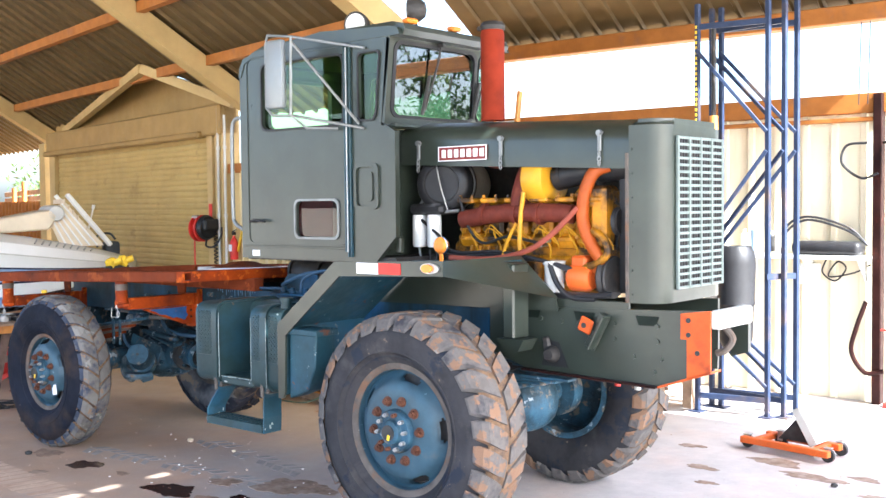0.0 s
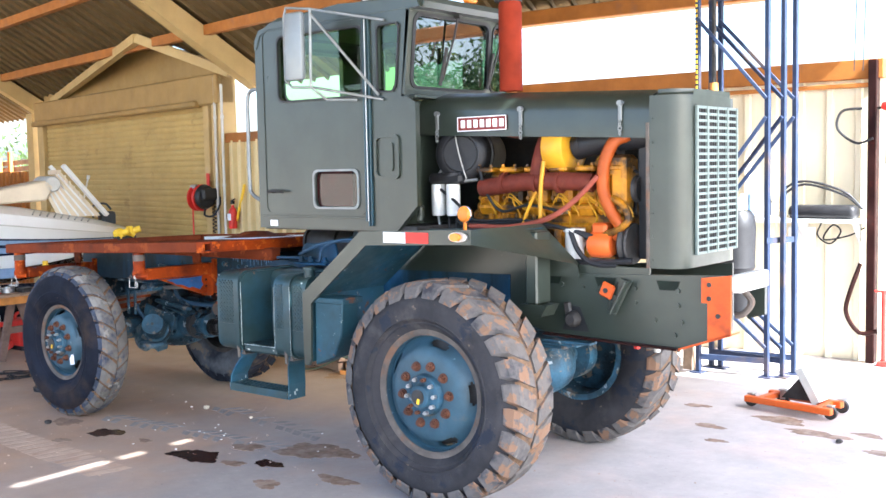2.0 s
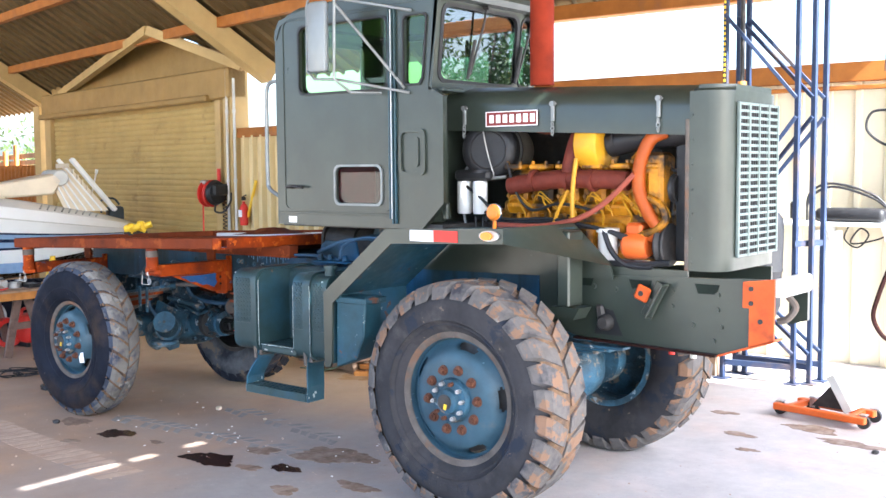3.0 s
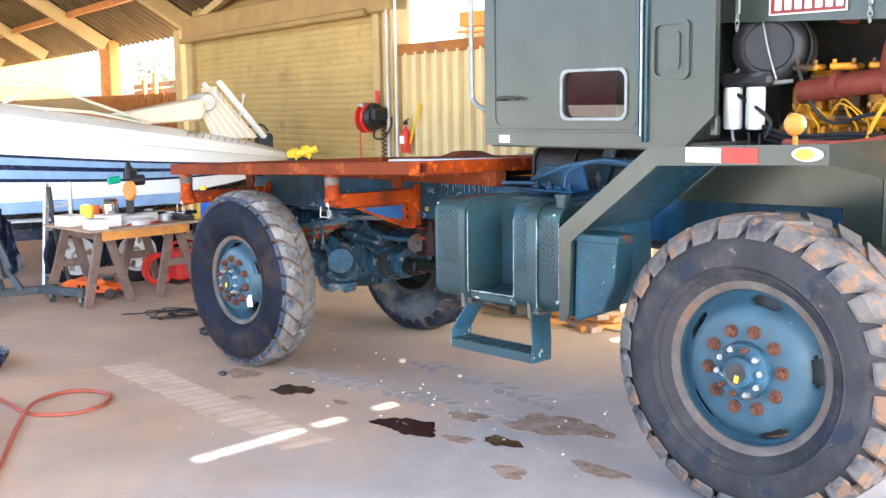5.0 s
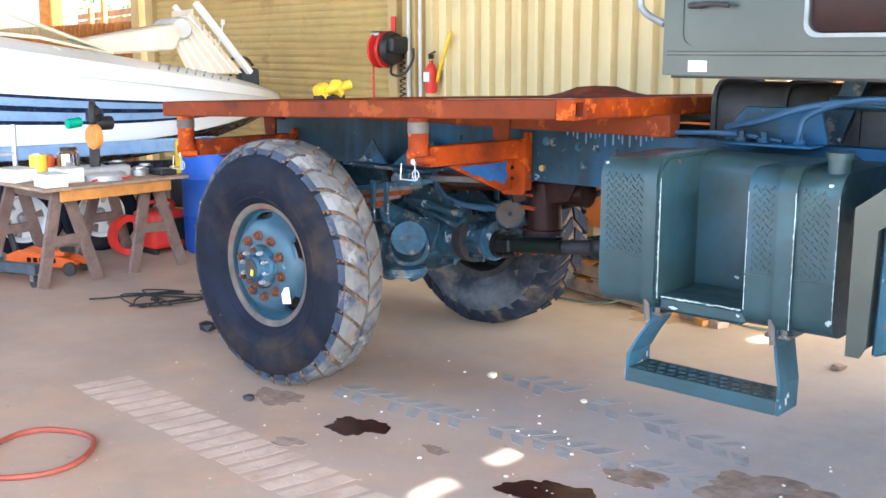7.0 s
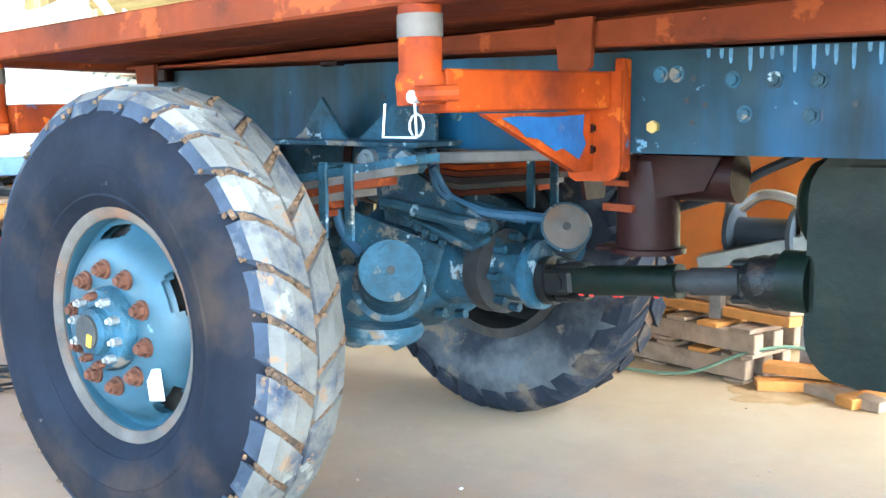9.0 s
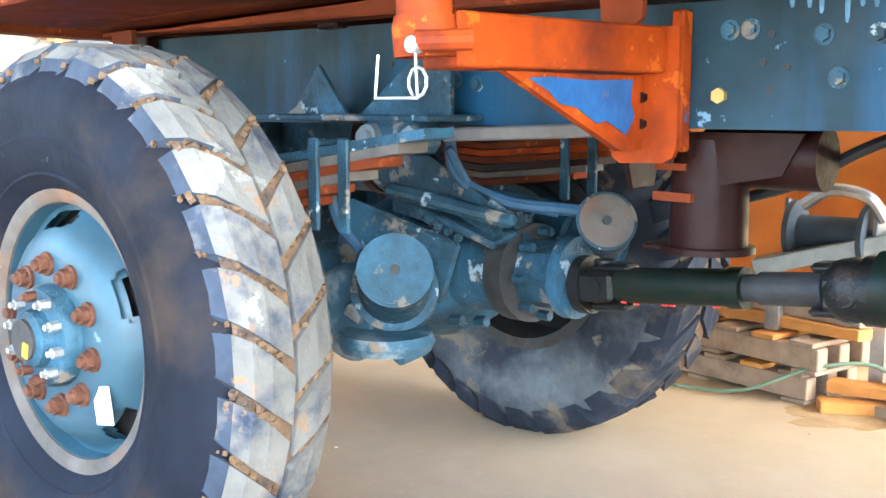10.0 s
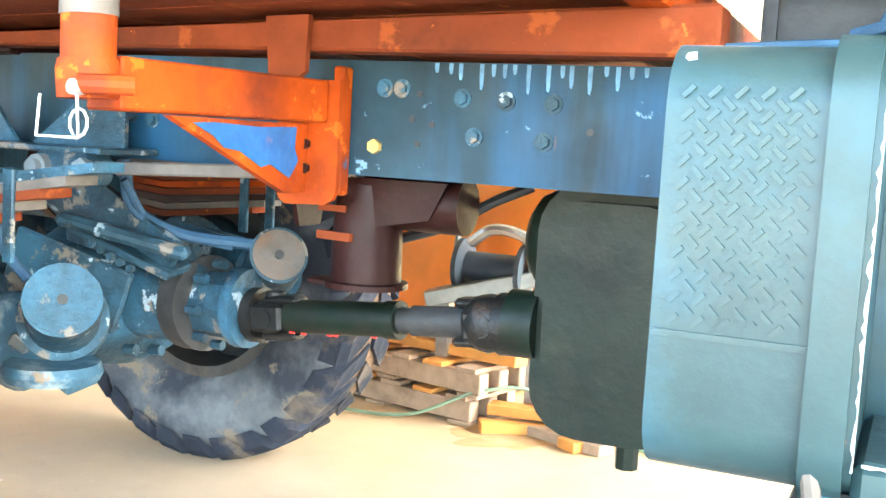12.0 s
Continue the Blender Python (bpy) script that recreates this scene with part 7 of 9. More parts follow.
def build_boat():
    boat = thing("motor_boat", (-8.2, 1.2, 0.5), "white fibreglass motor boat with navy stripes on its trailer", "boat")
    ks = [-4.6, -3.5, -2.5, -1.7, -1.0, -0.5, 0.0, 0.4, 0.8, 1.2, 1.5, 1.8, 2.05, 2.25, 2.38, 2.44]
    g = B()
    rings = []
    for k in ks:
        half = boat_ring(k)
        loop = [(1.05 - y, z) for y, z in half] + [(1.05 + y, z) for y, z in reversed(half[1:-1])]
        rings.append([g.verts.new((k, y, z)) for y, z in loop])
    n = len(rings[0])
    for a, b in zip(rings, rings[1:]):
        for i in range(n):
            g.faces.new((a[i], a[(i + 1) % n], b[(i + 1) % n], b[i]))
    g.faces.new(rings[0])
    g.faces.new(rings[-1])
    bmesh.ops.remove_doubles(g, verts=g.verts, dist=1e-4)
    part("hull", put(g, BOAT), M["boat"], boat, "glossy white hull and foredeck")

    def band(name, f0, f1, mat, out, label, k1):
        g = B()
        lines = [[], [], [], []]
        steps = 24
        for i in range(steps + 1):
            k = -4.5 + (k1 + 4.5) * i / steps
            r = boat_ring(k)
            c, t = r[1], r[2]
            for j, (f, o) in enumerate(((f0, out), (f1, out), (f1, 0.0), (f0, 0.0))):
                lines[j].append(g.verts.new((k, 1.05 - (c[0] + (t[0] - c[0]) * f) - o, c[1] + (t[1] - c[1]) * f)))
        for j in range(4):
            u, v = lines[j], lines[(j + 1) % 4]
            for i in range(steps):
                g.faces.new((u[i], u[i + 1], v[i + 1], v[i]))
        part(name, put(g, BOAT), mat, boat, label)

    for f0, f1, mt, lab in ((0.66, 0.70, "navy", "navy stripe"), (0.56, 0.66, "boat_blue", "grey-blue stripe"), (0.49, 0.56, "navy", "navy stripe"), (0.37, 0.49, "boat_blue", "grey-blue stripe"), (0.32, 0.37, "navy", "navy stripe")):
        band("stripe", f0, f1, M[mt], 0.006, lab, 2.1)
    # navy instead of white: the shade under the hull is put into the colour
    g = B()
    rows = []
    for i in range(25):
        k = -4.5 + 6.9 * i / 24
        r = boat_ring(k)
        rows.append([g.verts.new((k, 1.05 - y * 1.004, z - 0.005)) for y, z in (r[0], ((r[0][0] + r[1][0]) / 2, (r[0][1] + r[1][1]) / 2), r[1])])
    for a, b in zip(rows, rows[1:]):
        for j in range(2):
            g.faces.new((a[j], a[j + 1], b[j + 1], b[j]))
    bmesh.ops.solidify(g, geom=g.faces[:], thickness=0.003)
    part("hull_bottom", put(g, BOAT), M["navy"], boat, "hull bottom in navy for the shade under the boat")
    band("rub_rail", 0.985, 1.015, M["white_dull"], 0.018, "grey rub rail", 2.4)
    for k in range(9):
        g = B()
        x = 1.05 + k * 0.085
        r = boat_ring(x)
        beam(g, (x, 1.05 - r[3][0] * 0.95, r[3][1] + 0.025), (x + 0.05, 1.05 - r[4][0] * 1.02, r[4][1] - 0.01), 0.014, 0.012)
        part("vent_slot", put(g, BOAT), M["mirror_back"], boat)
    # windscreen
    g = B()
    tube(g, [(0.70, 0.42, 1.53), (-0.37, 0.34, 1.95), (-1.0, 0.32, 1.99), (-2.3, 0.32, 2.0)], 0.018, 8, curve=False)
    ws = part("windscreen_frame", put(g, BOAT), M["cream"], boat, "cream windscreen frame")
    g = B()
    tube(g, [(0.70, 0.42, 1.53), (0.10, 0.34, 1.66), (-1.2, 0.30, 1.79), (-2.3, 0.30, 1.80)], 0.016, 8, curve=False)
    part("lower_rail", put(g, BOAT), M["cream"], ws)
    g = B()
    tube(g, [(-0.37, 0.34, 1.95), (-0.75, 0.32, 1.77)], 0.02, 8, curve=False)
    part("screen_post", put(g, BOAT), M["cream"], ws)
    g = B()
    tube(g, [(0.70, 0.42, 1.53), (0.62, 1.05, 1.55), (0.70, 1.68, 1.53)], 0.016, 8)
    part("front_rail", put(g, BOAT), M["cream"], ws)
    g = B()
    prism(g, [(0.66, 1.54), (-0.36, 1.93), (-2.2, 1.98), (-2.2, 1.81), (-1.2, 1.80), (0.10, 1.67)], "y", 0.334, 0.340)
    pane = part("pane", put(g, BOAT), M["boat_screen"], ws, "clear windscreen side pane")
    pane.visible_shadow = False
    # steering wheel and seat back inside
    g = B()
    ring = [Vector((-0.9 + 0.05 * math.sin(a), 0.75 + 0.16 * math.cos(a), 1.88 + 0.16 * math.sin(a))) for a in [2 * math.pi * k / 16 for k in range(17)]]
    tube(g, ring, 0.014, 7, curve=False)
    part("steering_wheel", put(g, BOAT), M["black"], boat, "black steering wheel")
    g = B()
    box(g, (-2.1, 0.35, 1.78), (-1.45, 0.85, 2.06), 0.10, seg=3)
    part("seat_cover", put(g, BOAT), M["white_dull"], boat, "white rolled seat cover")
    # folded cream canopy and slatted lounge on the foredeck
    canopy = thing("folded_canopy", (-7.0, 2.6, 1.4), "cream folded canopy with slatted white panel on the boat deck", "canopy")
    g = B()
    v = [(0.40, 1.63), (1.32, 1.80), (1.40, 1.72), (1.30, 1.55), (0.75, 1.52)]
    prism(g, v, "y", 0.62, 1.35, 0.02)
    part("canopy_sheet", put(g, BOAT), M["cream"], canopy, "folded cream canvas")
    g = B()
    lathe(g, [(0.0, -0.38), (0.085, -0.38), (0.10, -0.35), (0.10, 0.35), (0.085, 0.38), (0.0, 0.38)], (1.38, 1.0, 1.75), "y", 24)
    part("canvas_roll", put(g, BOAT), M["white_dull"], canopy, "rolled pale canvas")
    g = B()
    beam(g, (1.50, 0.58, 1.98), (2.04, 0.72, 1.34), 0.07, 0.05, bevel=0.006)
    part("side_rail", put(g, BOAT), M["white"], canopy, "white side rail")
    g = B()
    beam(g, (1.50, 1.35, 1.98), (2.04, 1.30, 1.34), 0.07, 0.05, bevel=0.006)
    part("side_rail", put(g, BOAT), M["white"], canopy, "white side rail")
    for k in range(9):
        f = (k + 0.5) / 9
        g = B()
        a = Vector((1.50, 0.60, 1.95)).lerp(Vector((2.0, 0.74, 1.34)), f)
        b = Vector((1.50, 1.34, 1.95)).lerp(Vector((2.0, 1.30, 1.34)), f)
        beam(g, a - Vector((0.05, 0, 0.02)), b - Vector((0.05, 0, 0.02)), 0.012, 0.055)
        part("slat", put(g, BOAT), M["cream"], canopy)
    g = B()
    prism(g, [(1.32, 1.62), (1.48, 1.92), (1.96, 1.34), (1.45, 1.33)], "y", 0.72, 0.735)
    part("end_panel", put(g, BOAT), M["cream"], canopy, "cream end panel")
    for k in range(5):
        f = (k + 0.4) / 5
        g = B()
        beam(g, (1.34 + 0.14 * f, 0.712, 1.64 + 0.26 * f), (1.47 + 0.46 * f, 0.712, 1.345), 0.020, 0.022, bevel=0.004)
        part("panel_rib", put(g, BOAT), M["white"], canopy)
    rodt = B()
    rod(rodt, BOAT @ Vector((1.85, 1.25, 1.40)), BOAT @ Vector((1.95, 1.25, 1.80)), 0.012, 8)
    rod(rodt, BOAT @ Vector((1.95, 1.25, 1.80)), BOAT @ Vector((1.96, 1.25, 1.85)), 0.022, 8)
    solid("light_mast", rodt, M["white"], "thin white light mast on the boat deck", "mast")
    g = B()
    box(g, (2.02, 0.95, 1.18), (2.22, 1.15, 1.38), 0.04, seg=2)
    tube(g, [(1.95, 1.05, 1.30), (1.95, 1.05, 1.45), (2.1, 1.05, 1.48), (2.18, 1.05, 1.40)], 0.014, 7)
    solid("anchor_winch", put(g, BOAT), M["hoist"], "grey anchor winch at the bow of the boat", "winch")


def trailer_wheel(parent, c, r=0.30):
    """A small road wheel with a white spoked rim that faces the camera's side."""
    m = Matrix.Translation(c) @ Matrix.Rotation(radians(73.3), 4, "Z")
    g = B()
    lathe(g, [(r * 0.62, -0.07), (r * 0.70, -0.085), (r * 0.92, -0.085), (r, -0.06), (r, 0.06), (r * 0.92, 0.085), (r * 0.62, 0.07)], (0, 0, 0), "y", 36, closed=True)
    ty = part("trailer_wheel", put(g, m), M["rubber_dark"], parent, "small black trailer tyre on a white rim")
    g = B()
    lathe(g, [(0.05, -0.035), (r * 0.30, -0.045), (r * 0.52, -0.03), (r * 0.58, -0.075), (r * 0.63, -0.080), (r * 0.63, 0.07), (r * 0.56, 0.0), (0.05, -0.01)], (0, 0, 0), "y", 30, closed=True)
    cut = [f for f in g.faces if r * 0.32 < math.hypot(f.calc_center_median().x, f.calc_center_median().z) < r * 0.52 and math.degrees(math.atan2(f.calc_center_median().z, f.calc_center_median().x)) % 60 < 26]
    bmesh.ops.delete(g, geom=cut, context="FACES")
    part("rim", put(g, m), M["white"], ty, "white spoked steel rim")
    g = B()
    lathe(g, [(0.0, -0.09), (0.03, -0.085), (0.038, -0.03), (0.0, -0.03)], (0, 0, 0), "y", 16)
    part("hub_cap", put(g, m), M["steel"], ty, "rusty hub cap")
    return ty


def build_trailer():
    tr = thing("boat_trailer", (-8.0, 1.2, 0.0), "dark steel boat trailer with white spoked wheels", "trailer")
    for y in (0.35, 1.75):
        g = B()
        beam(g, BOAT @ Vector((-4.5, y, 0.42)), BOAT @ Vector((2.2, y if y < 1 else y - 0.4, 0.42)), 0.06, 0.12)
        part("frame_beam", g, M["navy"], tr, "dark trailer beam")
    for x in (-3.4, -1.6, 0.2, 1.6):
        g = B()
        beam(g, BOAT @ Vector((x, 0.32, 0.42)), BOAT @ Vector((x, 1.78, 0.42)), 0.05, 0.08)
        part("cross_beam", g, M["navy"], tr)
    g = B()
    beam(g, BOAT @ Vector((-2.4, 0.10, 0.70)), BOAT @ Vector((1.5, 0.14, 0.74)), 0.05, 0.12, bevel=0.01)
    part("bunk", g, M["boat_blue"], tr, "grey-blue carpeted bunk")
    g = B()
    beam(g, BOAT @ Vector((-2.4, 0.0, 0.60)), BOAT @ Vector((0.5, -0.02, 0.60)), 0.22, 0.02, bevel=0.006)
    part("mudguard", g, M["alu"], tr, "pale flat mudguard")
    for x in (-2.0, -0.3, 1.2):
        g = B()
        beam(g, BOAT @ Vector((x, 0.12, 0.42)), BOAT @ Vector((x, 0.12, 0.70)), 0.05, 0.05)
        part("bunk_post", g, M["navy"], tr)
    for c in ((-7.46, 0.84, 0.30), (-7.25, 1.38, 0.30), (-7.10, 1.98, 0.30)):
        trailer_wheel(tr, BENCH @ Vector(c))


# ---- the work bench and what stands round it ----
def build_sawhorse(y):
    sh = thing("sawhorse", (-6.6, y, 0), "grey-brown weathered timber sawhorse", "sawhorse", "sawhorses under the bench top")
    g = B()
    beam(g, (-7.02, y, 0.615), (-6.20, y, 0.615), 0.045, 0.09, bevel=0.004)
    part("ridge_beam", g, M["wood_gray"], sh)
    for x, dx in ((-6.94, -0.05), (-6.28, 0.05)):
        for s in (-1, 1):
            g = B()
            beam(g, (x, y + s * 0.035, 0.645), (x + dx, y + s * 0.21, 0.0), 0.08, 0.035, up=(1, 0, 0), bevel=0.003)
            part("leg", g, M["wood_gray"], sh)
        g = B()
        beam(g, (x + dx * 0.5, y - 0.13, 0.31), (x + dx * 0.5, y + 0.13, 0.31), 0.03, 0.07, bevel=0.003)
        part("brace", g, M["wood_gray"], sh)
    return sh


def build_bench():
    build_sawhorse(0.56)
    build_sawhorse(1.26)
    g = B()
    box(g, (-7.08, 0.36, 0.664), (-6.14, 1.50, 0.684), 0.003)
    solid("bench_top", g, M["wood"], "worn plywood bench top on two sawhorses", "board")
    g = B()
    box(g, (-6.20, 0.50, 0.585), (-6.165, 1.36, 0.662), 0.003)
    solid("pine_board", g, M["wood_orange"], "orange pine board under the bench top edge", "board")
    # mitre saw
    saw = thing("mitre_saw", (-6.35, 0.95, 0.684), "worn mitre saw with green handle and yellow guard", "saw")
    g = B()
    lathe(g, [(0.0, 0.684), (0.15, 0.684), (0.15, 0.72), (0.13, 0.735), (0.0, 0.735)], (-6.38, 0.95, 0), "z", 28)
    box(g, (-6.50, 0.72, 0.684), (-6.40, 1.18, 0.77), 0.01)
    part("saw_table", g, M["alu"], saw, "scuffed aluminium turntable")
    g = B()
    beam(g, (-6.50, 0.95, 0.72), (-6.46, 0.93, 0.98), 0.07, 0.08, bevel=0.01)
    part("saw_arm", g, M["dark"], saw)
    g = B()
    lathe(g, [(0.0, -0.03), (0.075, -0.03), (0.09, -0.015), (0.09, 0.02), (0.0, 0.025)], (-6.40, 0.90, 0.99), "y", 28)
    part("blade_guard", g, M["wood_orange"], saw, "dirty yellow blade guard")
    g = B()
    rod(g, (-6.44, 0.92, 1.08), (-6.44, 1.06, 1.08), 0.05, 18)
    obox(g, (-6.43, 0.93, 1.14), (0.10, 0.12, 0.12), (10, 20, 0), 0.03)
    tube(g, [(-6.44, 0.94, 1.17), (-6.40, 0.90, 1.23), (-6.34, 0.86, 1.20), (-6.33, 0.85, 1.10)], 0.022, 8)
    part("motor", g, M["black"], saw, "black motor and grip")
    g = B()
    rod(g, (-6.40, 0.80, 1.10), (-6.40, 0.70, 1.09), 0.035, 14)
    part("handle", g, M["saw_green"], saw, "green handle")
    # clutter on the bench
    for k, (x, y, sx, sy, h) in enumerate(((-6.30, 0.50, 0.20, 0.16, 0.085), (-6.42, 0.68, 0.16, 0.18, 0.10), (-6.75, 0.48, 0.22, 0.18, 0.09))):
        bx = thing("white_box", (x, y, 0.684), "plain white cardboard box on the bench", "box", "boxes on the bench")
        g = B()
        obox(g, (x, y, 0.684 + h / 2), (sx, sy, h), (0, 0, 8 * k - 6), 0.003)
        part("carton", g, M["tag"], bx)
        g = B()
        obox(g, (x, y, 0.686 + h), (sx * 1.03, sy * 1.03, 0.006), (0, 0, 8 * k - 4), 0.001)
        part("lid", g, M["white_dull"], bx)
    jr = thing("steel_jar", (-6.66, 0.83, 0.684), "dented bright steel canister on the bench", "canister")
    g = B()
    lathe(g, [(0.0, 0.684), (0.075, 0.686), (0.08, 0.72), (0.078, 0.86), (0.06, 0.88), (0.0, 0.88)], (-6.66, 0.83, 0), "z", 24)
    part("body", g, M["chrome"], jr)
    g = B()
    lathe(g, [(0.0, 0.88), (0.055, 0.88), (0.055, 0.905), (0.0, 0.91)], (-6.66, 0.83, 0), "z", 20)
    part("lid", g, M["dark"], jr)
    for k, (x, y, r, h, mt) in enumerate(((-6.70, 0.62, 0.06, 0.18, "yellow"), (-6.80, 0.72, 0.07, 0.16, "orange"), (-6.55, 1.02, 0.05, 0.07, "dark"), (-6.42, 1.26, 0.07, 0.05, "steel"), (-6.50, 1.36, 0.06, 0.06, "dark"), (-6.62, 1.20, 0.06, 0.09, "hoist"), (-6.84, 0.95, 0.05, 0.20, "red"))):
        cn = thing("tin", (x, y, 0.684), {"yellow": "yellow tin on the bench", "orange": "orange tin on the bench", "red": "red tin on the bench"}.get(mt, "dark metal tin on the bench"), "tin")
        g = B()
        lathe(g, [(0.0, 0.684), (r, 0.684), (r, 0.684 + h * 0.92), (r * 0.9, 0.684 + h), (0.0, 0.684 + h)], (x, y, 0), "z", 18)
        part("can", g, M[mt], cn)
        g = B()
        lathe(g, [(0.0, 0.684 + h), (r * 0.7, 0.684 + h), (r * 0.66, 0.695 + h), (0.0, 0.696 + h)], (x, y, 0), "z", 16)
        part("lid", g, M["steel"], cn)
    g = B()
    tube(g, [(-6.25, 0.78, 0.695), (-6.32, 0.92, 0.70), (-6.24, 1.02, 0.697), (-6.30, 1.12, 0.70)], 0.008, 6)
    solid("power_lead", g, M["red"], "short red cord lying on the bench", "cord")
    g = B()
    box(g, (-6.40, 1.33, 0.684), (-6.24, 1.47, 0.73), 0.01)
    solid("black_case", g, M["black"], "small black plastic case on the bench", "case")


def build_jack():
    jk = thing("trolley_jack", (-6.75, 0.65, 0), "orange trolley jack with long black handle", "jack")
    m = pose(-6.98, 0.52, 0, 0, 0, 30)
    g = B()
    for y in (-0.09, 0.075):
        prism(g, [(0.0, 0.05), (0.0, 0.13), (0.10, 0.17), (0.48, 0.12), (0.55, 0.10), (0.55, 0.055)], "y", y, y + 0.015)
    box(g, (0.02, -0.075, 0.06), (0.50, 0.075, 0.075))
    part("side_frame", put(g, m), M["orange"], jk)
    g = B()
    beam(g, (0.08, 0, 0.13), (0.44, 0, 0.15), 0.09, 0.05, bevel=0.01)
    part("lift_arm", put(g, m), M["orange"], jk)
    g = B()
    lathe(g, [(0.0, 0.16), (0.05, 0.16), (0.055, 0.185), (0.03, 0.19), (0.0, 0.185)], (0.44, 0, 0), "z", 18)
    part("saddle", put(g, m), M["dark"], jk)
    for x, r in ((0.06, 0.04), (0.52, 0.05)):
        for y in (-0.125, 0.095):
            g = B()
            lathe(g, [(0.0, y), (r, y), (r, y + 0.03), (0.0, y + 0.03)], (x, 0, r), "y", 18)
            part("wheel", put(g, m), M["dark"], jk)
    g = B()
    tube(g, [(0.02, 0, 0.14), (-0.10, 0.02, 0.55), (-0.16, 0.03, 1.02)], 0.022, 10)
    part("pump_handle", put(g, m), M["black"], jk, "long black pump handle")
    for k in range(5):
        g = B()
        box(g, (0.17 + 0.05 * k, -0.0945, 0.085), (0.20 + 0.05 * k, -0.0905, 0.12))
        part("letter_bar", put(g, m), M["rust_dark"], jk)


def castor(parent, p, r=0.045):
    g = B()
    lathe(g, [(0.0, -0.014), (r, -0.014), (r, 0.014), (0.0, 0.014)], (p[0], p[1], r), "y", 18)
    c = part("castor", g, M["dark"], parent, "steel castor wheel")
    g = B()
    for s in (-1, 1):
        box(g, (p[0] - 0.022, p[1] + s * 0.02 - 0.003, r), (p[0] + 0.022, p[1] + s * 0.02 + 0.003, p[2]), 0.002)
    box(g, (p[0] - 0.03, p[1] - 0.03, p[2] - 0.006), (p[0] + 0.03, p[1] + 0.03, p[2]), 0.002)
    part("fork", g, M["steel"], c, "bright castor fork")


def build_hoist():
    h = thing("engine_hoist", (-6.6, -0.1, 0), "grey-blue folding engine hoist on castors", "hoist")
    post = Vector((-6.78, -0.16, 0.14))
    g = B()
    beam(g, (-6.95, -0.42, 0.13), (-6.72, 0.32, 0.13), 0.07, 0.07, bevel=0.006)
    part("base_beam", g, M["hoist"], h)
    for a, b in (((-6.93, -0.38, 0.13), (-6.33, -0.49, 0.13)), ((-6.78, 0.16, 0.13), (-6.28, 0.35, 0.13))):
        g = B()
        beam(g, a, b, 0.065, 0.07, bevel=0.006)
        part("leg", g, M["hoist"], h)
    for p in ((-6.35, -0.485, 0.095), (-6.31, 0.335, 0.095), (-6.94, -0.44, 0.095), (-6.74, 0.26, 0.095)):
        castor(h, p)
    g = B()
    beam(g, (-6.76, -0.20, 0.16), (-6.92, -0.36, 1.16), 0.08, 0.08, bevel=0.006)
    part("mast", g, M["hoist"], h)
    g = B()
    beam(g, (-6.62, -0.06, 0.17), (-6.86, -0.28, 0.62), 0.05, 0.05, bevel=0.005)
    part("stay", g, M["hoist"], h)
    g = B()
    beam(g, (-6.90, -0.35, 1.14), (-6.70, -0.12, 0.36), 0.06, 0.07, bevel=0.006)
    part("boom", g, M["hoist"], h, "folded boom")
    g = B()
    rod(g, (-6.70, -0.20, 0.28), (-6.76, -0.24, 0.62), 0.035, 14)
    rod(g, (-6.76, -0.24, 0.62), (-6.82, -0.28, 0.95), 0.016, 10)
    part("ram", g, M["dark"], h, "dark hydraulic ram")
    g = B()
    rod(g, (-6.98, -0.40, 0.20), (-6.98, -0.42, 0.95), 0.010, 8)
    part("pump_lever", g, M["steel"], h)
    g = B()
    rnd = random.Random(5)
    cols = 12
    top = [(-6.88 + 0.02 * k, -0.30 + 0.016 * k, 0.98 - 0.022 * k) for k in range(cols)]
    prev = None
    for j in range(8):
        f = j / 7
        row = []
        for k in range(cols):
            x, y, z = top[k]
            w = 0.5 + 0.9 * f
            fold = 0.022 * math.sin(k * 2.3 + j * 0.5)
            row.append(g.verts.new((-6.80 + (x + 6.80) * w + fold, -0.16 + (y + 0.16) * w * 1.2 - fold, z - f * (0.42 + 0.16 * math.sin(k * 0.33)) + rnd.uniform(-0.008, 0.008))))
        if prev:
            for k in range(cols - 1):
                g.faces.new((prev[k], prev[k + 1], row[k + 1], row[k]))
        prev = row
    bmesh.ops.solidify(g, geom=g.faces[:], thickness=0.004)
    solid("blue_sheet", put(g, Matrix.Translation((0.02, 0.06, 0.0))), M["blue_sheet"], "dark blue plastic sheet draped over the hoist", "sheet")


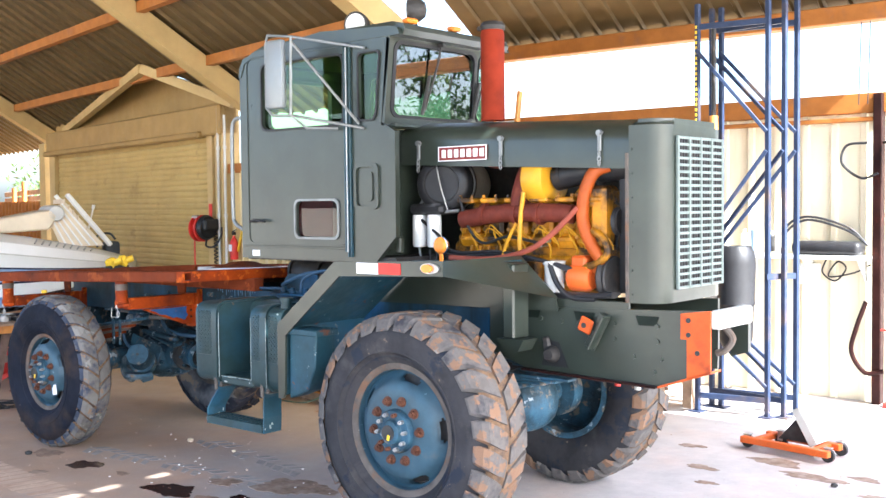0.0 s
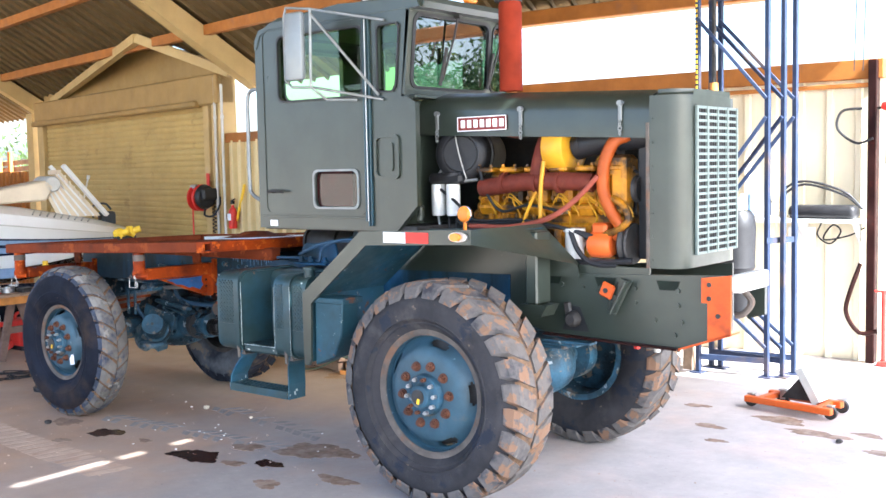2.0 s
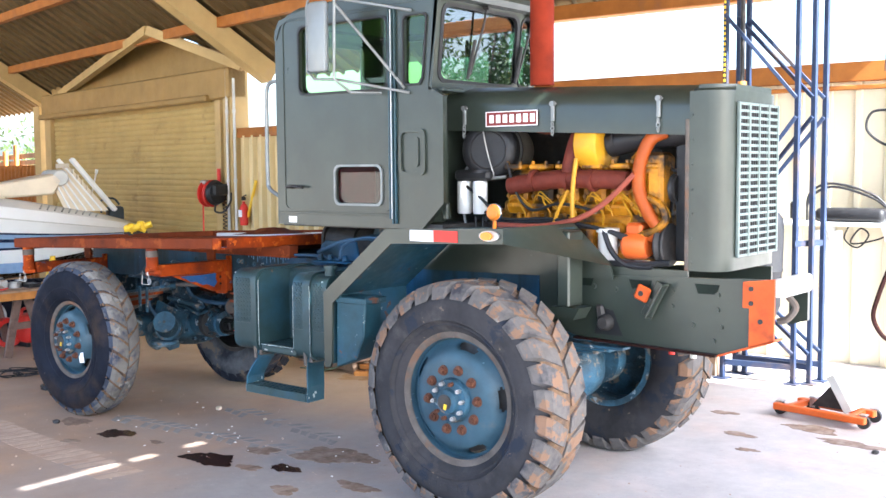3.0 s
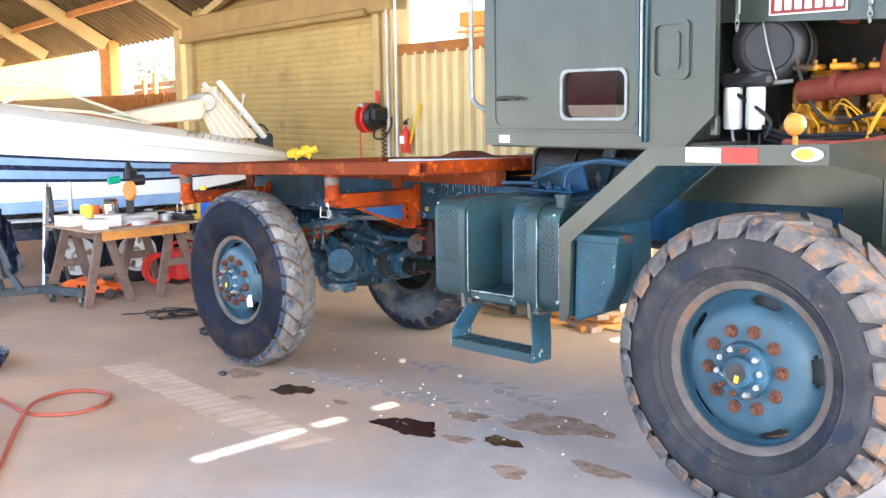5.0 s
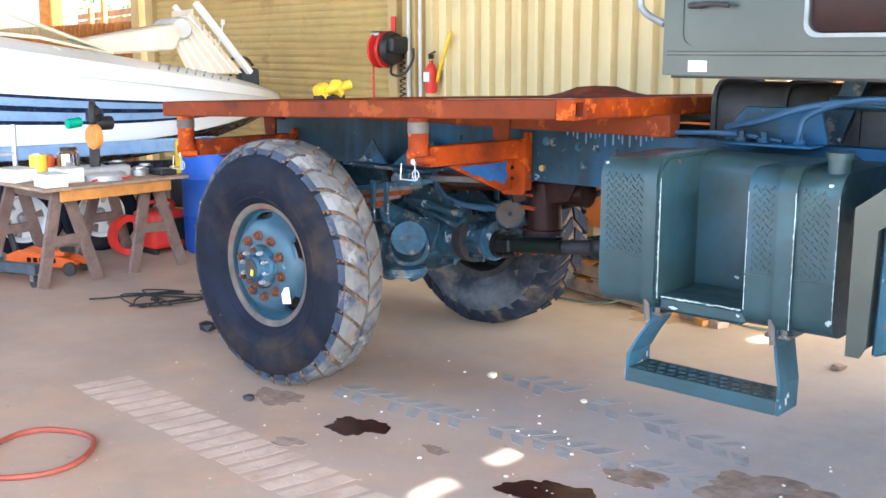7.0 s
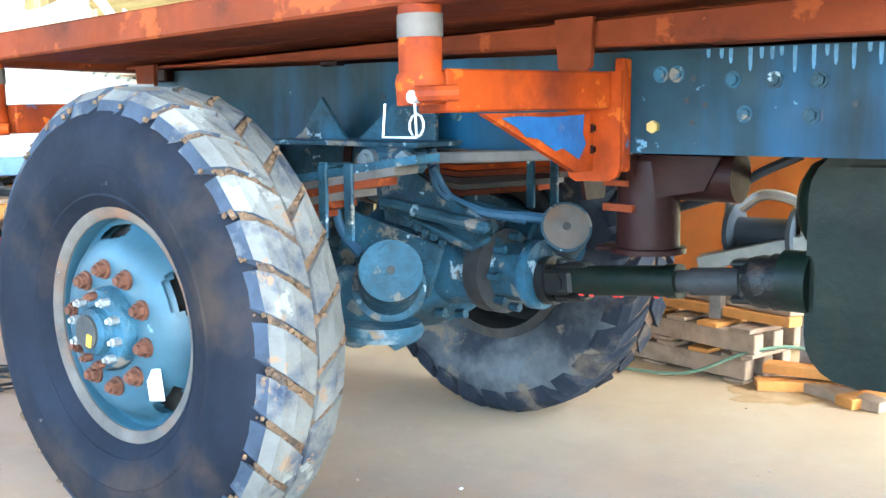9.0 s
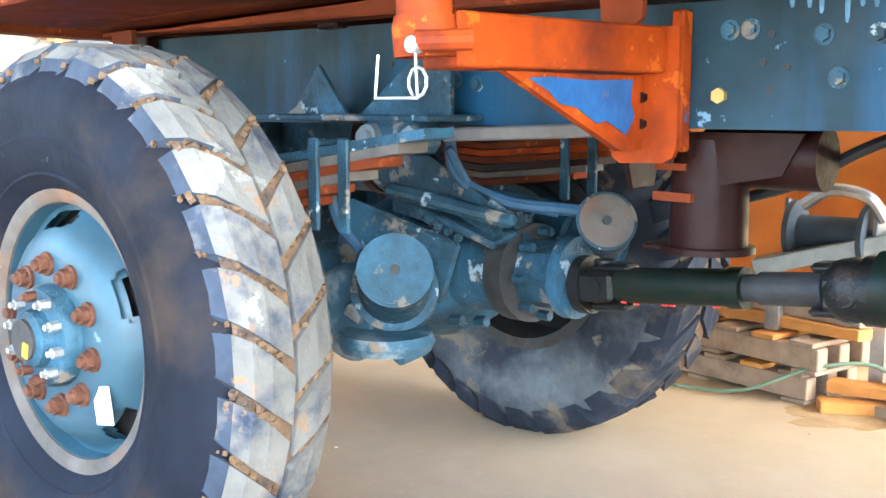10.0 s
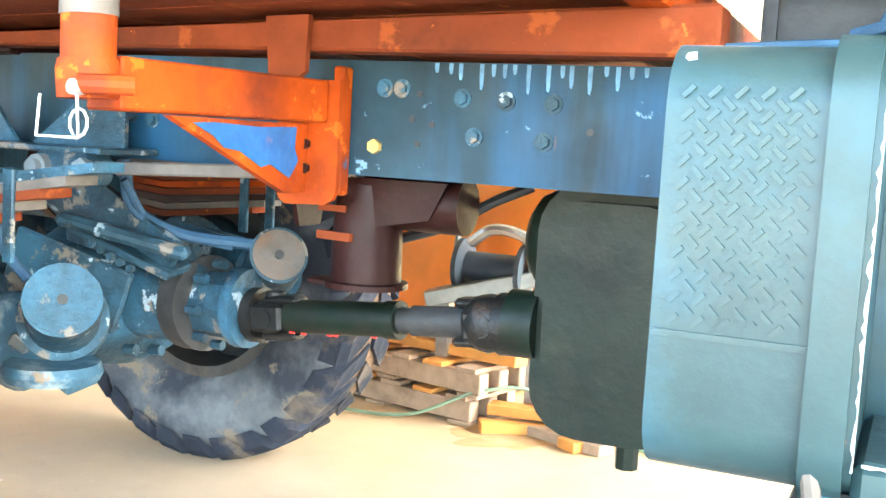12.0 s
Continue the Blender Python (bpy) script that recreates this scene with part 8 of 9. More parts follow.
def build_left_clutter():
    # leaning ladder
    ld = thing("step_ladder", (-7.75, 0.55, 0), "white aluminium ladder leaning on the boat", "ladder")
    for dy in (0.0, 0.30):
        g = B()
        beam(g, (-7.55, 0.55 + dy, 0.0), (-7.62, 0.66 + dy * 0.8, 1.02), 0.03, 0.06, bevel=0.003)
        part("stile", g, M["alu"], ld)
    for k in range(4):
        g = B()
        f = 0.12 + 0.22 * k
        a = Vector((-7.55, 0.55, 0)).lerp(Vector((-7.62, 0.66, 1.02)), f)
        b = Vector((-7.55, 0.85, 0)).lerp(Vector((-7.62, 0.90, 1.02)), f)
        beam(g, a, b, 0.06, 0.025, bevel=0.003)
        part("rung", g, M["alu"], ld)
    # generator
    gn = thing("generator", (-6.82, 1.62, 0), "red portable generator under the bench", "generator")
    g = B()
    box(g, (-6.98, 1.50, 0.04), (-6.66, 1.84, 0.34), 0.05, seg=3)
    part("housing", g, M["red"], gn)
    g = B()
    box(g, (-6.665, 1.66, 0.10), (-6.652, 1.80, 0.28), 0.004)
    part("grille", g, M["black"], gn, "black louvred panel")
    g = B()
    tube(g, [(-6.82, 1.54, 0.33), (-6.82, 1.57, 0.40), (-6.82, 1.77, 0.40), (-6.82, 1.80, 0.33)], 0.016, 8)
    part("handle", g, M["red"], gn)
    for y in (1.54, 1.80):
        g = B()
        box(g, (-6.96, y - 0.02, 0.0), (-6.68, y + 0.02, 0.045), 0.006)
        part("foot", g, M["black"], gn)
    g = B()
    lathe(g, [(0.11, -0.03), (0.16, -0.04), (0.16, 0.04), (0.11, 0.03)], (-6.86, 1.40, 0.16), "x", 26, closed=True)
    solid("hose_reel_drum", g, M["red"], "red coiled hose drum beside the generator", "hose")
    # stacked bottles and the blue drum
    for k, (z, mt, cap) in enumerate(((0.0, "black", "yellow"), (0.33, "black", "yellow"))):
        bt = thing("oil_bucket", (-6.90, 1.98, z), "black and yellow oil bucket in a stack", "bucket", "stacked oil buckets")
        g = B()
        lathe(g, [(0.0, z), (0.115, z), (0.125, z + 0.03), (0.13, z + 0.28), (0.0, z + 0.28)], (-6.90, 1.98, 0), "z", 26)
        part("pail", g, M[mt], bt)
        g = B()
        lathe(g, [(0.0, z + 0.281), (0.135, z + 0.281), (0.135, z + 0.31), (0.12, z + 0.325), (0.0, z + 0.325)], (-6.90, 1.98, 0), "z", 26)
        part("lid", g, M[cap], bt, "yellow lid")
        g = B()
        box(g, (-6.772, 1.90, z + 0.07), (-6.766, 2.02, z + 0.20), 0.0)
        part("paper_label", g, M["yellow"], bt, "yellow label")
    g = B()
    lathe(g, [(0.0, 0.658), (0.07, 0.658), (0.075, 0.68), (0.07, 0.86), (0.03, 0.90), (0.03, 0.94), (0.0, 0.94)], (-6.90, 1.98, 0), "z", 20)
    solid("yellow_bottle", g, M["yellow"], "yellow bottle on the stacked buckets", "bottle")
    dr = thing("plastic_drum", (-6.50, 1.98, 0), "tall blue plastic drum", "drum")
    g = B()
    lathe(g, [(0.0, 0.0), (0.25, 0.0), (0.27, 0.03), (0.275, 0.28), (0.285, 0.30), (0.275, 0.32), (0.275, 0.58), (0.285, 0.60), (0.275, 0.62), (0.27, 0.84), (0.24, 0.88), (0.0, 0.88)], (-6.52, 2.02, 0), "z", 36)
    part("shell", g, M["blue_drum"], dr)
    for dx in (-0.12, 0.12):
        g = B()
        rod(g, (-6.52 + dx, 2.02, 0.88), (-6.52 + dx, 2.02, 0.905), 0.035, 14)
        part("bung", g, M["blue_drum"], dr)


# ---- on the walls ----
def build_hose_reel():
    rl = thing("hose_reel", (-5.75, 3.25, 1.58), "red and black wall hose reel with hanging red hose", "hose reel")
    g = B()
    lathe(g, [(0.0, -0.06), (0.15, -0.06), (0.16, -0.05), (0.16, -0.035), (0.10, -0.03), (0.10, 0.03), (0.16, 0.035), (0.16, 0.05), (0.15, 0.06), (0.0, 0.06)], (-5.83, 3.22, 1.57), "x", 30)
    part("spool", g, M["red"], rl, "red spool")
    g = B()
    lathe(g, [(0.0, -0.035), (0.13, -0.035), (0.15, 0.0), (0.13, 0.05), (0.0, 0.06)], (-5.72, 3.20, 1.58), "x", 28)
    box(g, (-5.74, 3.10, 1.54), (-5.62, 3.36, 1.68), 0.02)
    part("case", g, M["black"], rl, "black case")
    g = B()
    rod(g, (-5.90, 3.16, 1.70), (-5.80, 3.16, 1.70), 0.03, 12)
    part("guide", g, M["steel"], rl)
    g = B()
    tube(g, [(-5.93, 3.20, 1.60), (-5.935, 3.20, 1.3), (-5.93, 3.20, 0.9), (-5.93, 3.21, 0.55)], 0.010, 7)
    part("hose", g, M["red"], rl, "hanging red hose")
    g = B()
    tube(g, [(-5.72, 3.20, 1.44), (-5.70, 3.18, 1.36), (-5.58, 3.20, 1.36), (-5.52, 3.25, 1.48), (-5.53, 3.27, 1.58)], 0.012, 7)
    part("black_hose", g, M["black"], rl, "black hose loop")


def build_wall_things():
    g = B()
    for k in range(9):
        ring = [(LW @ Vector((-0.50 + 0.03 * math.cos(a), -0.15 + 0.02 * math.sin(a), 1.55 - 0.045 * k - 0.045 * a / (2 * math.pi)))) for a in [2 * math.pi * j / 8 for j in range(9)]]
        tube(g, ring, 0.006, 5, curve=False)
    solid("coil_cord", g, M["rope"], "black coiled cord hanging on the post", "cord")
    ex = thing("fire_extinguisher", (-5.2, 3.3, 1.25), "small red fire extinguisher on the wall", "extinguisher")
    g = B()
    lathe(g, [(0.0, 1.22), (0.045, 1.22), (0.05, 1.24), (0.05, 1.42), (0.035, 1.46), (0.018, 1.475), (0.018, 1.50), (0.0, 1.50)], tuple(LW @ Vector((-0.16, -0.09, 0))), "z", 20)
    part("bottle", g, M["red"], ex)
    g = B()
    c = LW @ Vector((-0.16, -0.09, 1.51))
    obox(g, c, (0.03, 0.05, 0.04), (0, 0, 0), 0.005)
    obox(g, c + Vector((0.03, -0.02, 0.03)), (0.09, 0.015, 0.015), (0, -20, 0), 0.004)
    part("valve", g, M["black"], ex)
    g = B()
    box(g, (-0.20, -0.142, 1.30), (-0.12, -0.139, 1.38), 0.0, LW)
    part("paper_label", g, M["tag"], ex)
    g = B()
    box(g, (-0.70, -0.135, 1.66), (-0.63, -0.125, 1.86), 0.002, LW)
    solid("red_sign", g, M["red"], "small red blank sign on the post", "sign")
    for s, z0, z1 in ((-0.41, 0.3, 3.0), (-0.24, 0.6, 2.9)):
        g = B()
        tube(g, [LW @ Vector((s, -0.145, z0)), LW @ Vector((s, -0.145, z1))], 0.016, 8, curve=False)
        for z in (0.9, 1.7, 2.5):
            rod(g, LW @ Vector((s, -0.145, z)), LW @ Vector((s, -0.145, z + 0.04)), 0.021, 10)
        solid("conduit", g, M["white_dull"], "white electrical conduit on the post", "pipe")
    g = B()
    beam(g, LW @ Vector((-0.12, -0.06, 1.30)), LW @ Vector((0.08, -0.06, 1.72)), 0.02, 0.03)
    solid("wooden_stick", g, M["yellow"], "thin yellow stick leaning on the wall", "stick")
    # things in the open window band over the low wall
    g = B()
    lathe(g, [(0.0, 1.95), (0.20, 1.95), (0.21, 2.1), (0.20, 2.7), (0.24, 2.95), (0.0, 2.95)], tuple(LW @ Vector((-11.6, 0.3, 0))), "z", 18)
    solid("wrapped_post", g, M["wood_orange"], "post wrapped in yellow padding", "post")
    g = B()
    box(g, (-11.3, 0.15, 0.0), (-11.15, 0.35, 3.0), 0.01, LW)
    solid("timber_post", g, M["wood_orange"], "tall timber post behind the low wall", "post")
    rnd = random.Random(8)
    for k, s in enumerate((-7.35, -7.62, -7.9, -9.3, -9.9)):
        g = B()
        box(g, (s - 0.05, 0.35, 0.0), (s + 0.05, 0.42, 2.26 + rnd.uniform(-0.05, 0.12)), 0.006, LW)
        solid("timber_stake", g, M["wood_orange"], "orange timber stake outside the window", "stake", group="timber stakes outside")
    for z in (1.98, 2.10):
        g = B()
        beam(g, LW @ Vector((-10.8, 0.5, z)), LW @ Vector((-7.1, 0.48, z + 0.06)), 0.06, 0.09, bevel=0.004)
        solid("fence_rail", g, M["wood"], "weathered timber rail outside the window", "rail")
    # bush outside
    bush = thing("shrub", tuple(LW @ Vector((-14.0, 2.5, 0))), "leafy shrub outside the window", "shrub")
    base = LW @ Vector((-14.0, 2.5, 0))
    g = B()
    for k in range(5):
        a = k * 1.26
        rod(g, base, base + Vector((0.5 * math.cos(a), 0.5 * math.sin(a), 2.2)), 0.04, 6, r2=0.012)
    part("stem", g, M["wood"], bush)
    g = B()
    for k in range(700):
        d = Vector((rnd.gauss(0, 0.55), rnd.gauss(0, 0.55), rnd.gauss(2.05, 0.38)))
        q = Vector((rnd.uniform(-1, 1), rnd.uniform(-1, 1), rnd.uniform(-1, 1))).normalized()
        e = q.orthogonal().normalized()
        c = base + d
        ngon(g, [c - q * 0.09, c + e * 0.03, c + q * 0.09, c - e * 0.03])
    tagged(part("leafage", g, M["leaf"], bush, flat=True), kind="stuff")


# ---- beyond the bonnet ----
def build_tower():
    tw = thing("lift_frame", (0.3, 4.35, 0), "tall blue steel lifting frame with braces by the wall", "frame")
    posts = ((0.04, 4.13, 3.60), (0.015, 4.42, 3.60), (0.10, 4.435, 3.60), (0.635, 4.265, 3.75), (0.74, 4.355, 3.75), (0.755, 4.555, 3.75))
    for x, y, h in posts:
        g = B()
        beam(g, (x, y, 0.012), (x, y, h), 0.042, 0.042, up=(1, 0, 0), bevel=0.004)
        part("upright", g, M["blue_steel"], tw)
        g = B()
        box(g, (x - 0.06, y - 0.06, 0.0), (x + 0.06, y + 0.06, 0.012), 0.002)
        part("foot_plate", g, M["blue_steel"], tw)
    pairs = ((0, 3), (1, 4), (2, 5))
    for i, j in pairs:
        a, b = posts[i], posts[j]
        for z0, z1 in ((3.20, 2.46), (1.46, 2.30), (0.85, 0.27)):
            g = B()
            beam(g, (a[0], a[1] - 0.03, z0), (b[0], b[1] - 0.03, z1), 0.03, 0.032, bevel=0.003)
            part("brace", g, M["blue_steel"], tw)
        for z in (0.15, 3.4):
            g = B()
            beam(g, (a[0], a[1], z), (b[0], b[1], z), 0.035, 0.05, bevel=0.003)
            part("cross_bar", g, M["blue_steel"], tw)
    g = B()
    beam(g, (0.635, 4.235, 1.22), (0.755, 4.525, 1.22), 0.035, 0.05)
    part("cross_bar", g, M["blue_steel"], tw)
    for k in range(24):
        g = B()
        box(g, (0.030, 4.100, 2.35 + 0.045 * k), (0.045, 4.110, 2.375 + 0.045 * k))
        part("rack_tooth", g, M["yellow"], tw)
    g = B()
    rod(g, (0.17, 4.18, 1.9), (0.17, 4.18, 2.62), 0.04, 16)
    part("cylinder", g, M["wood_orange"], tw, "yellow hydraulic cylinder")
    g = B()
    rod(g, (0.17, 4.18, 2.62), (0.17, 4.18, 3.4), 0.02, 12)
    part("piston", g, M["dark"], tw)
    g = B()
    box(g, (-0.15, 4.18, 0.0), (-0.05, 4.30, 0.42), 0.006)
    solid("timber_block", g, M["wood"], "upright timber block beside the frame", "block")
    # tall dark plastic chute behind the bumper
    ch = thing("rubbish_chute", (0.47, 4.02, 0.6), "tall ribbed black plastic chute strapped to the blue frame", "chute")
    g = B()
    lathe(g, [(0.10, 0.60), (0.14, 0.70), (0.15, 0.98), (0.16, 1.0), (0.155, 1.03), (0.165, 1.34), (0.155, 1.44), (0.125, 1.49), (0.115, 1.48), (0.14, 1.42), (0.13, 0.74), (0.09, 0.61)], (0.47, 4.02, 0), "z", 26, closed=True)
    part("tube", g, M["black"], ch)
    g = B()
    beam(g, (0.47, 4.16, 1.30), (0.56, 4.19, 1.30), 0.03, 0.03)
    part("strap", g, M["dark"], ch)
    g = B()
    lathe(g, [(0.0, 0.95), (0.05, 0.95), (0.065, 1.10), (0.06, 1.36), (0.045, 1.41), (0.0, 1.41)], (0.26, 3.98, 0), "z", 16)
    part("rolled_cloth", g, M["white_dull"], ch, "pale rolled cloth")


def build_shelf():
    # shelf with cables
    sh = thing("wall_shelf", tuple(RW @ Vector((-0.35, -0.2, 1.34))), "white wall shelf with brackets", "shelf")
    g = B()
    box(g, (-1.15, -0.36, 1.335), (0.14, -0.03, 1.37), 0.004, RW)
    part("board", g, M["white"], sh)
    for s in (-1.0, -0.45, 0.05):
        g = B()
        prism(g, [(-0.32, 1.333), (-0.04, 1.333), (-0.04, 1.12), (-0.06, 1.12)], "x", s, s + 0.02)
        part("bracket", put(g, RW), M["white_dull"], sh)
    g = B()
    box(g, (-0.55, -0.34, 1.371), (0.08, -0.10, 1.50), 0.05, RW, seg=3)
    solid("black_bag", g, M["black"], "long black bag lying on the shelf", "bag")
    for k in range(2):
        g = B()
        tube(g, [RW @ Vector(q) for q in ((-0.62, -0.30, 1.38), (-0.60, -0.30, 1.58 + 0.05 * k), (-0.40, -0.28, 1.70 + 0.03 * k), (-0.05, -0.24, 1.60 + 0.03 * k), (0.12, -0.20, 1.46))], 0.012, 7)
        solid("cable", g, M["rope"], "black cable arched over the shelf", "cable")
    for s, mt, h in ((-0.95, "boat_blue", 0.20), (-1.05, "white", 0.16), (-0.78, "dark", 0.14)):
        bt = thing("spray_can", tuple(RW @ Vector((s, -0.2, 1.37))), {"boat_blue": "blue spray can on the shelf", "white": "white spray can on the shelf"}.get(mt, "dark tin on the shelf"), "can")
        g = B()
        c = RW @ Vector((s, -0.2, 0))
        lathe(g, [(0.0, 1.371), (0.034, 1.371), (0.034, 1.371 + h), (0.02, 1.39 + h), (0.0, 1.39 + h)], (c.x, c.y, 0), "z", 16)
        part("body", g, M[mt], bt)
        g = B()
        rod(g, (c.x, c.y, 1.39 + h), (c.x, c.y, 1.42 + h), 0.018, 12)
        part("cap", g, M["tag"], bt)
    g = B()
    pts = [(-0.30, -0.06, 1.33), (-0.34, -0.06, 1.20), (-0.22, -0.06, 1.12), (-0.12, -0.06, 1.24), (-0.20, -0.06, 1.30), (-0.28, -0.06, 1.16), (-0.05, -0.06, 1.20), (0.10, -0.06, 1.28)]
    tube(g, [RW @ Vector(q) for q in pts], 0.008, 6)
    solid("loose_wires", g, M["rope"], "tangle of thin dark wires under the shelf", "wire")
    g = B()
    box(g, (-0.62, -0.08, 1.08), (-0.36, -0.04, 1.28), 0.006, RW)
    solid("switch_box", g, M["white"], "white electrical box under the shelf", "switch box")
    for s in (0.02, 0.10):
        g = B()
        tube(g, [RW @ Vector((s, -0.18, 2.75)), RW @ Vector((s + 0.02, -0.18, 3.5))], 0.005, 5, curve=False)
        solid("pull_cord", g, M["rope"], "thin cord hanging from the eave", "cord")
    g = B()
    tube(g, [RW @ Vector(q) for q in ((0.10, -0.19, 2.40), (-0.08, -0.2, 2.38), (-0.12, -0.2, 2.22), (0.05, -0.2, 2.08), (0.2, -0.2, 2.12))], 0.012, 7)
    solid("cable", g, M["rope"], "black cable loop on the wall post", "cable")
    g = B()
    tube(g, [RW @ Vector(q) for q in ((0.10, -0.19, 0.95), (0.02, -0.22, 0.70), (-0.02, -0.22, 0.48), (0.10, -0.22, 0.30), (0.26, -0.2, 0.32))], 0.022, 8)
    solid("cable", g, M["rust_dark"], "thick dark hose hanging beside the post", "hose")
    rb = thing("red_lamp_unit", tuple(RW @ Vector((0.33, -0.2, 2.35))), "red and white unit on the wall post", "unit")
    g = B()
    rod(g, RW @ Vector((0.20, -0.10, 2.40)), RW @ Vector((0.34, -0.22, 2.40)), 0.012, 8)
    part("arm", g, M["dark"], rb)
    g = B()
    box(g, (0.28, -0.28, 2.37), (0.50, -0.18, 2.45), 0.03, RW, seg=2)
    part("red_cover", g, M["red"], rb)
    g = B()
    box(g, (0.30, -0.27, 2.29), (0.50, -0.19, 2.365), 0.02, RW, seg=2)
    part("white_body", g, M["white"], rb)
    g = B()
    rod(g, RW @ Vector((0.32, -0.22, 0.05)), RW @ Vector((0.32, -0.22, 0.70)), 0.02, 10)
    rod(g, RW @ Vector((0.24, -0.22, 0.70)), RW @ Vector((0.40, -0.22, 0.70)), 0.010, 8)
    box(g, (0.27, -0.28, 0.0), (0.37, -0.16, 0.05), 0.01, RW)
    solid("red_stand", g, M["red"], "thin red stand beside the wall post", "stand")
    # yellow ladder behind the exhaust stack
    ld = thing("yellow_ladder", tuple(RW @ Vector((-3.87, -0.3, 0))), "yellow fibreglass ladder against the wall", "ladder")
    for s in (-4.02, -3.72):
        g = B()
        beam(g, RW @ Vector((s, -0.7, 0)), RW @ Vector((s, -0.14, 3.15)), 0.03, 0.07)
        part("stile", g, M["wood_orange"], ld)
    for k in range(9):
        f = 0.09 + 0.1 * k
        g = B()
        beam(g, RW @ Vector((-4.02, -0.7 + 0.56 * f, 3.15 * f)), RW @ Vector((-3.72, -0.7 + 0.56 * f, 3.15 * f)), 0.03, 0.03)
        part("rung", g, M["alu"], ld)


def build_dolly():
    # floor dolly
    dl = thing("transmission_dolly", (1.0, 3.55, 0), "low orange steel dolly with castors and tilted plate", "dolly")
    for a, b in (((0.66, 3.32, 0.075), (1.40, 3.27, 0.075)), ((0.72, 3.62, 0.075), (1.36, 3.55, 0.075))):
        g = B()
        beam(g, a, b, 0.055, 0.05, bevel=0.005)
        part("rail", g, M["orange"], dl)
    g = B()
    beam(g, (0.78, 3.33, 0.078), (0.80, 3.62, 0.078), 0.05, 0.04)
    part("cross_bar", g, M["orange"], dl)
    g = B()
    beam(g, (1.28, 3.28, 0.078), (1.27, 3.58, 0.078), 0.05, 0.04)
    part("cross_bar", g, M["orange"], dl)
    for p in ((0.68, 3.38, 0.11), (0.86, 3.58, 0.13), (1.36, 3.34, 0.11), (1.34, 3.60, 0.11)):
        castor(dl, p, 0.05)
    g = B()
    prism(g, [(0.92, 0.10), (1.20, 0.10), (1.08, 0.29)], "y", 3.42, 3.56)
    part("wedge", g, M["dark"], dl, "grey wedge block")
    g = B()
    obox(g, (1.16, 3.45, 0.23), (0.07, 0.18, 0.30), (0, -30, 0), 0.004)
    part("tilt_plate", g, M["white_dull"], dl, "pale tilted plate")


# ---- behind the far rear wheel ----
def build_pallet(x, y, z, turn):
    pl = thing("pallet", (x, y, z), "weathered timber pallet on the floor", "pallet", "pallets behind the truck")
    m = pose(x, y, z, 0, 0, turn)
    for yy in (0.0, 0.13, 0.26):
        g = B()
        box(g, (0, yy, 0.015), (0.95, yy + 0.06, 0.095), 0.004)
        part("bearer", put(g, m), M["wood"], pl)
    for k in range(6):
        g = B()
        box(g, (0.01 + 0.165 * k, -0.01, 0.096), (0.11 + 0.165 * k, 0.33, 0.114), 0.003)
        part("board", put(g, m), M["wood" if k % 2 else "wood_orange"], pl)
    for k in range(3):
        g = B()
        box(g, (0.01 + 0.42 * k, -0.01, 0.0), (0.11 + 0.42 * k, 0.33, 0.0145), 0.003)
        part("bottom_board", put(g, m), M["wood"], pl)


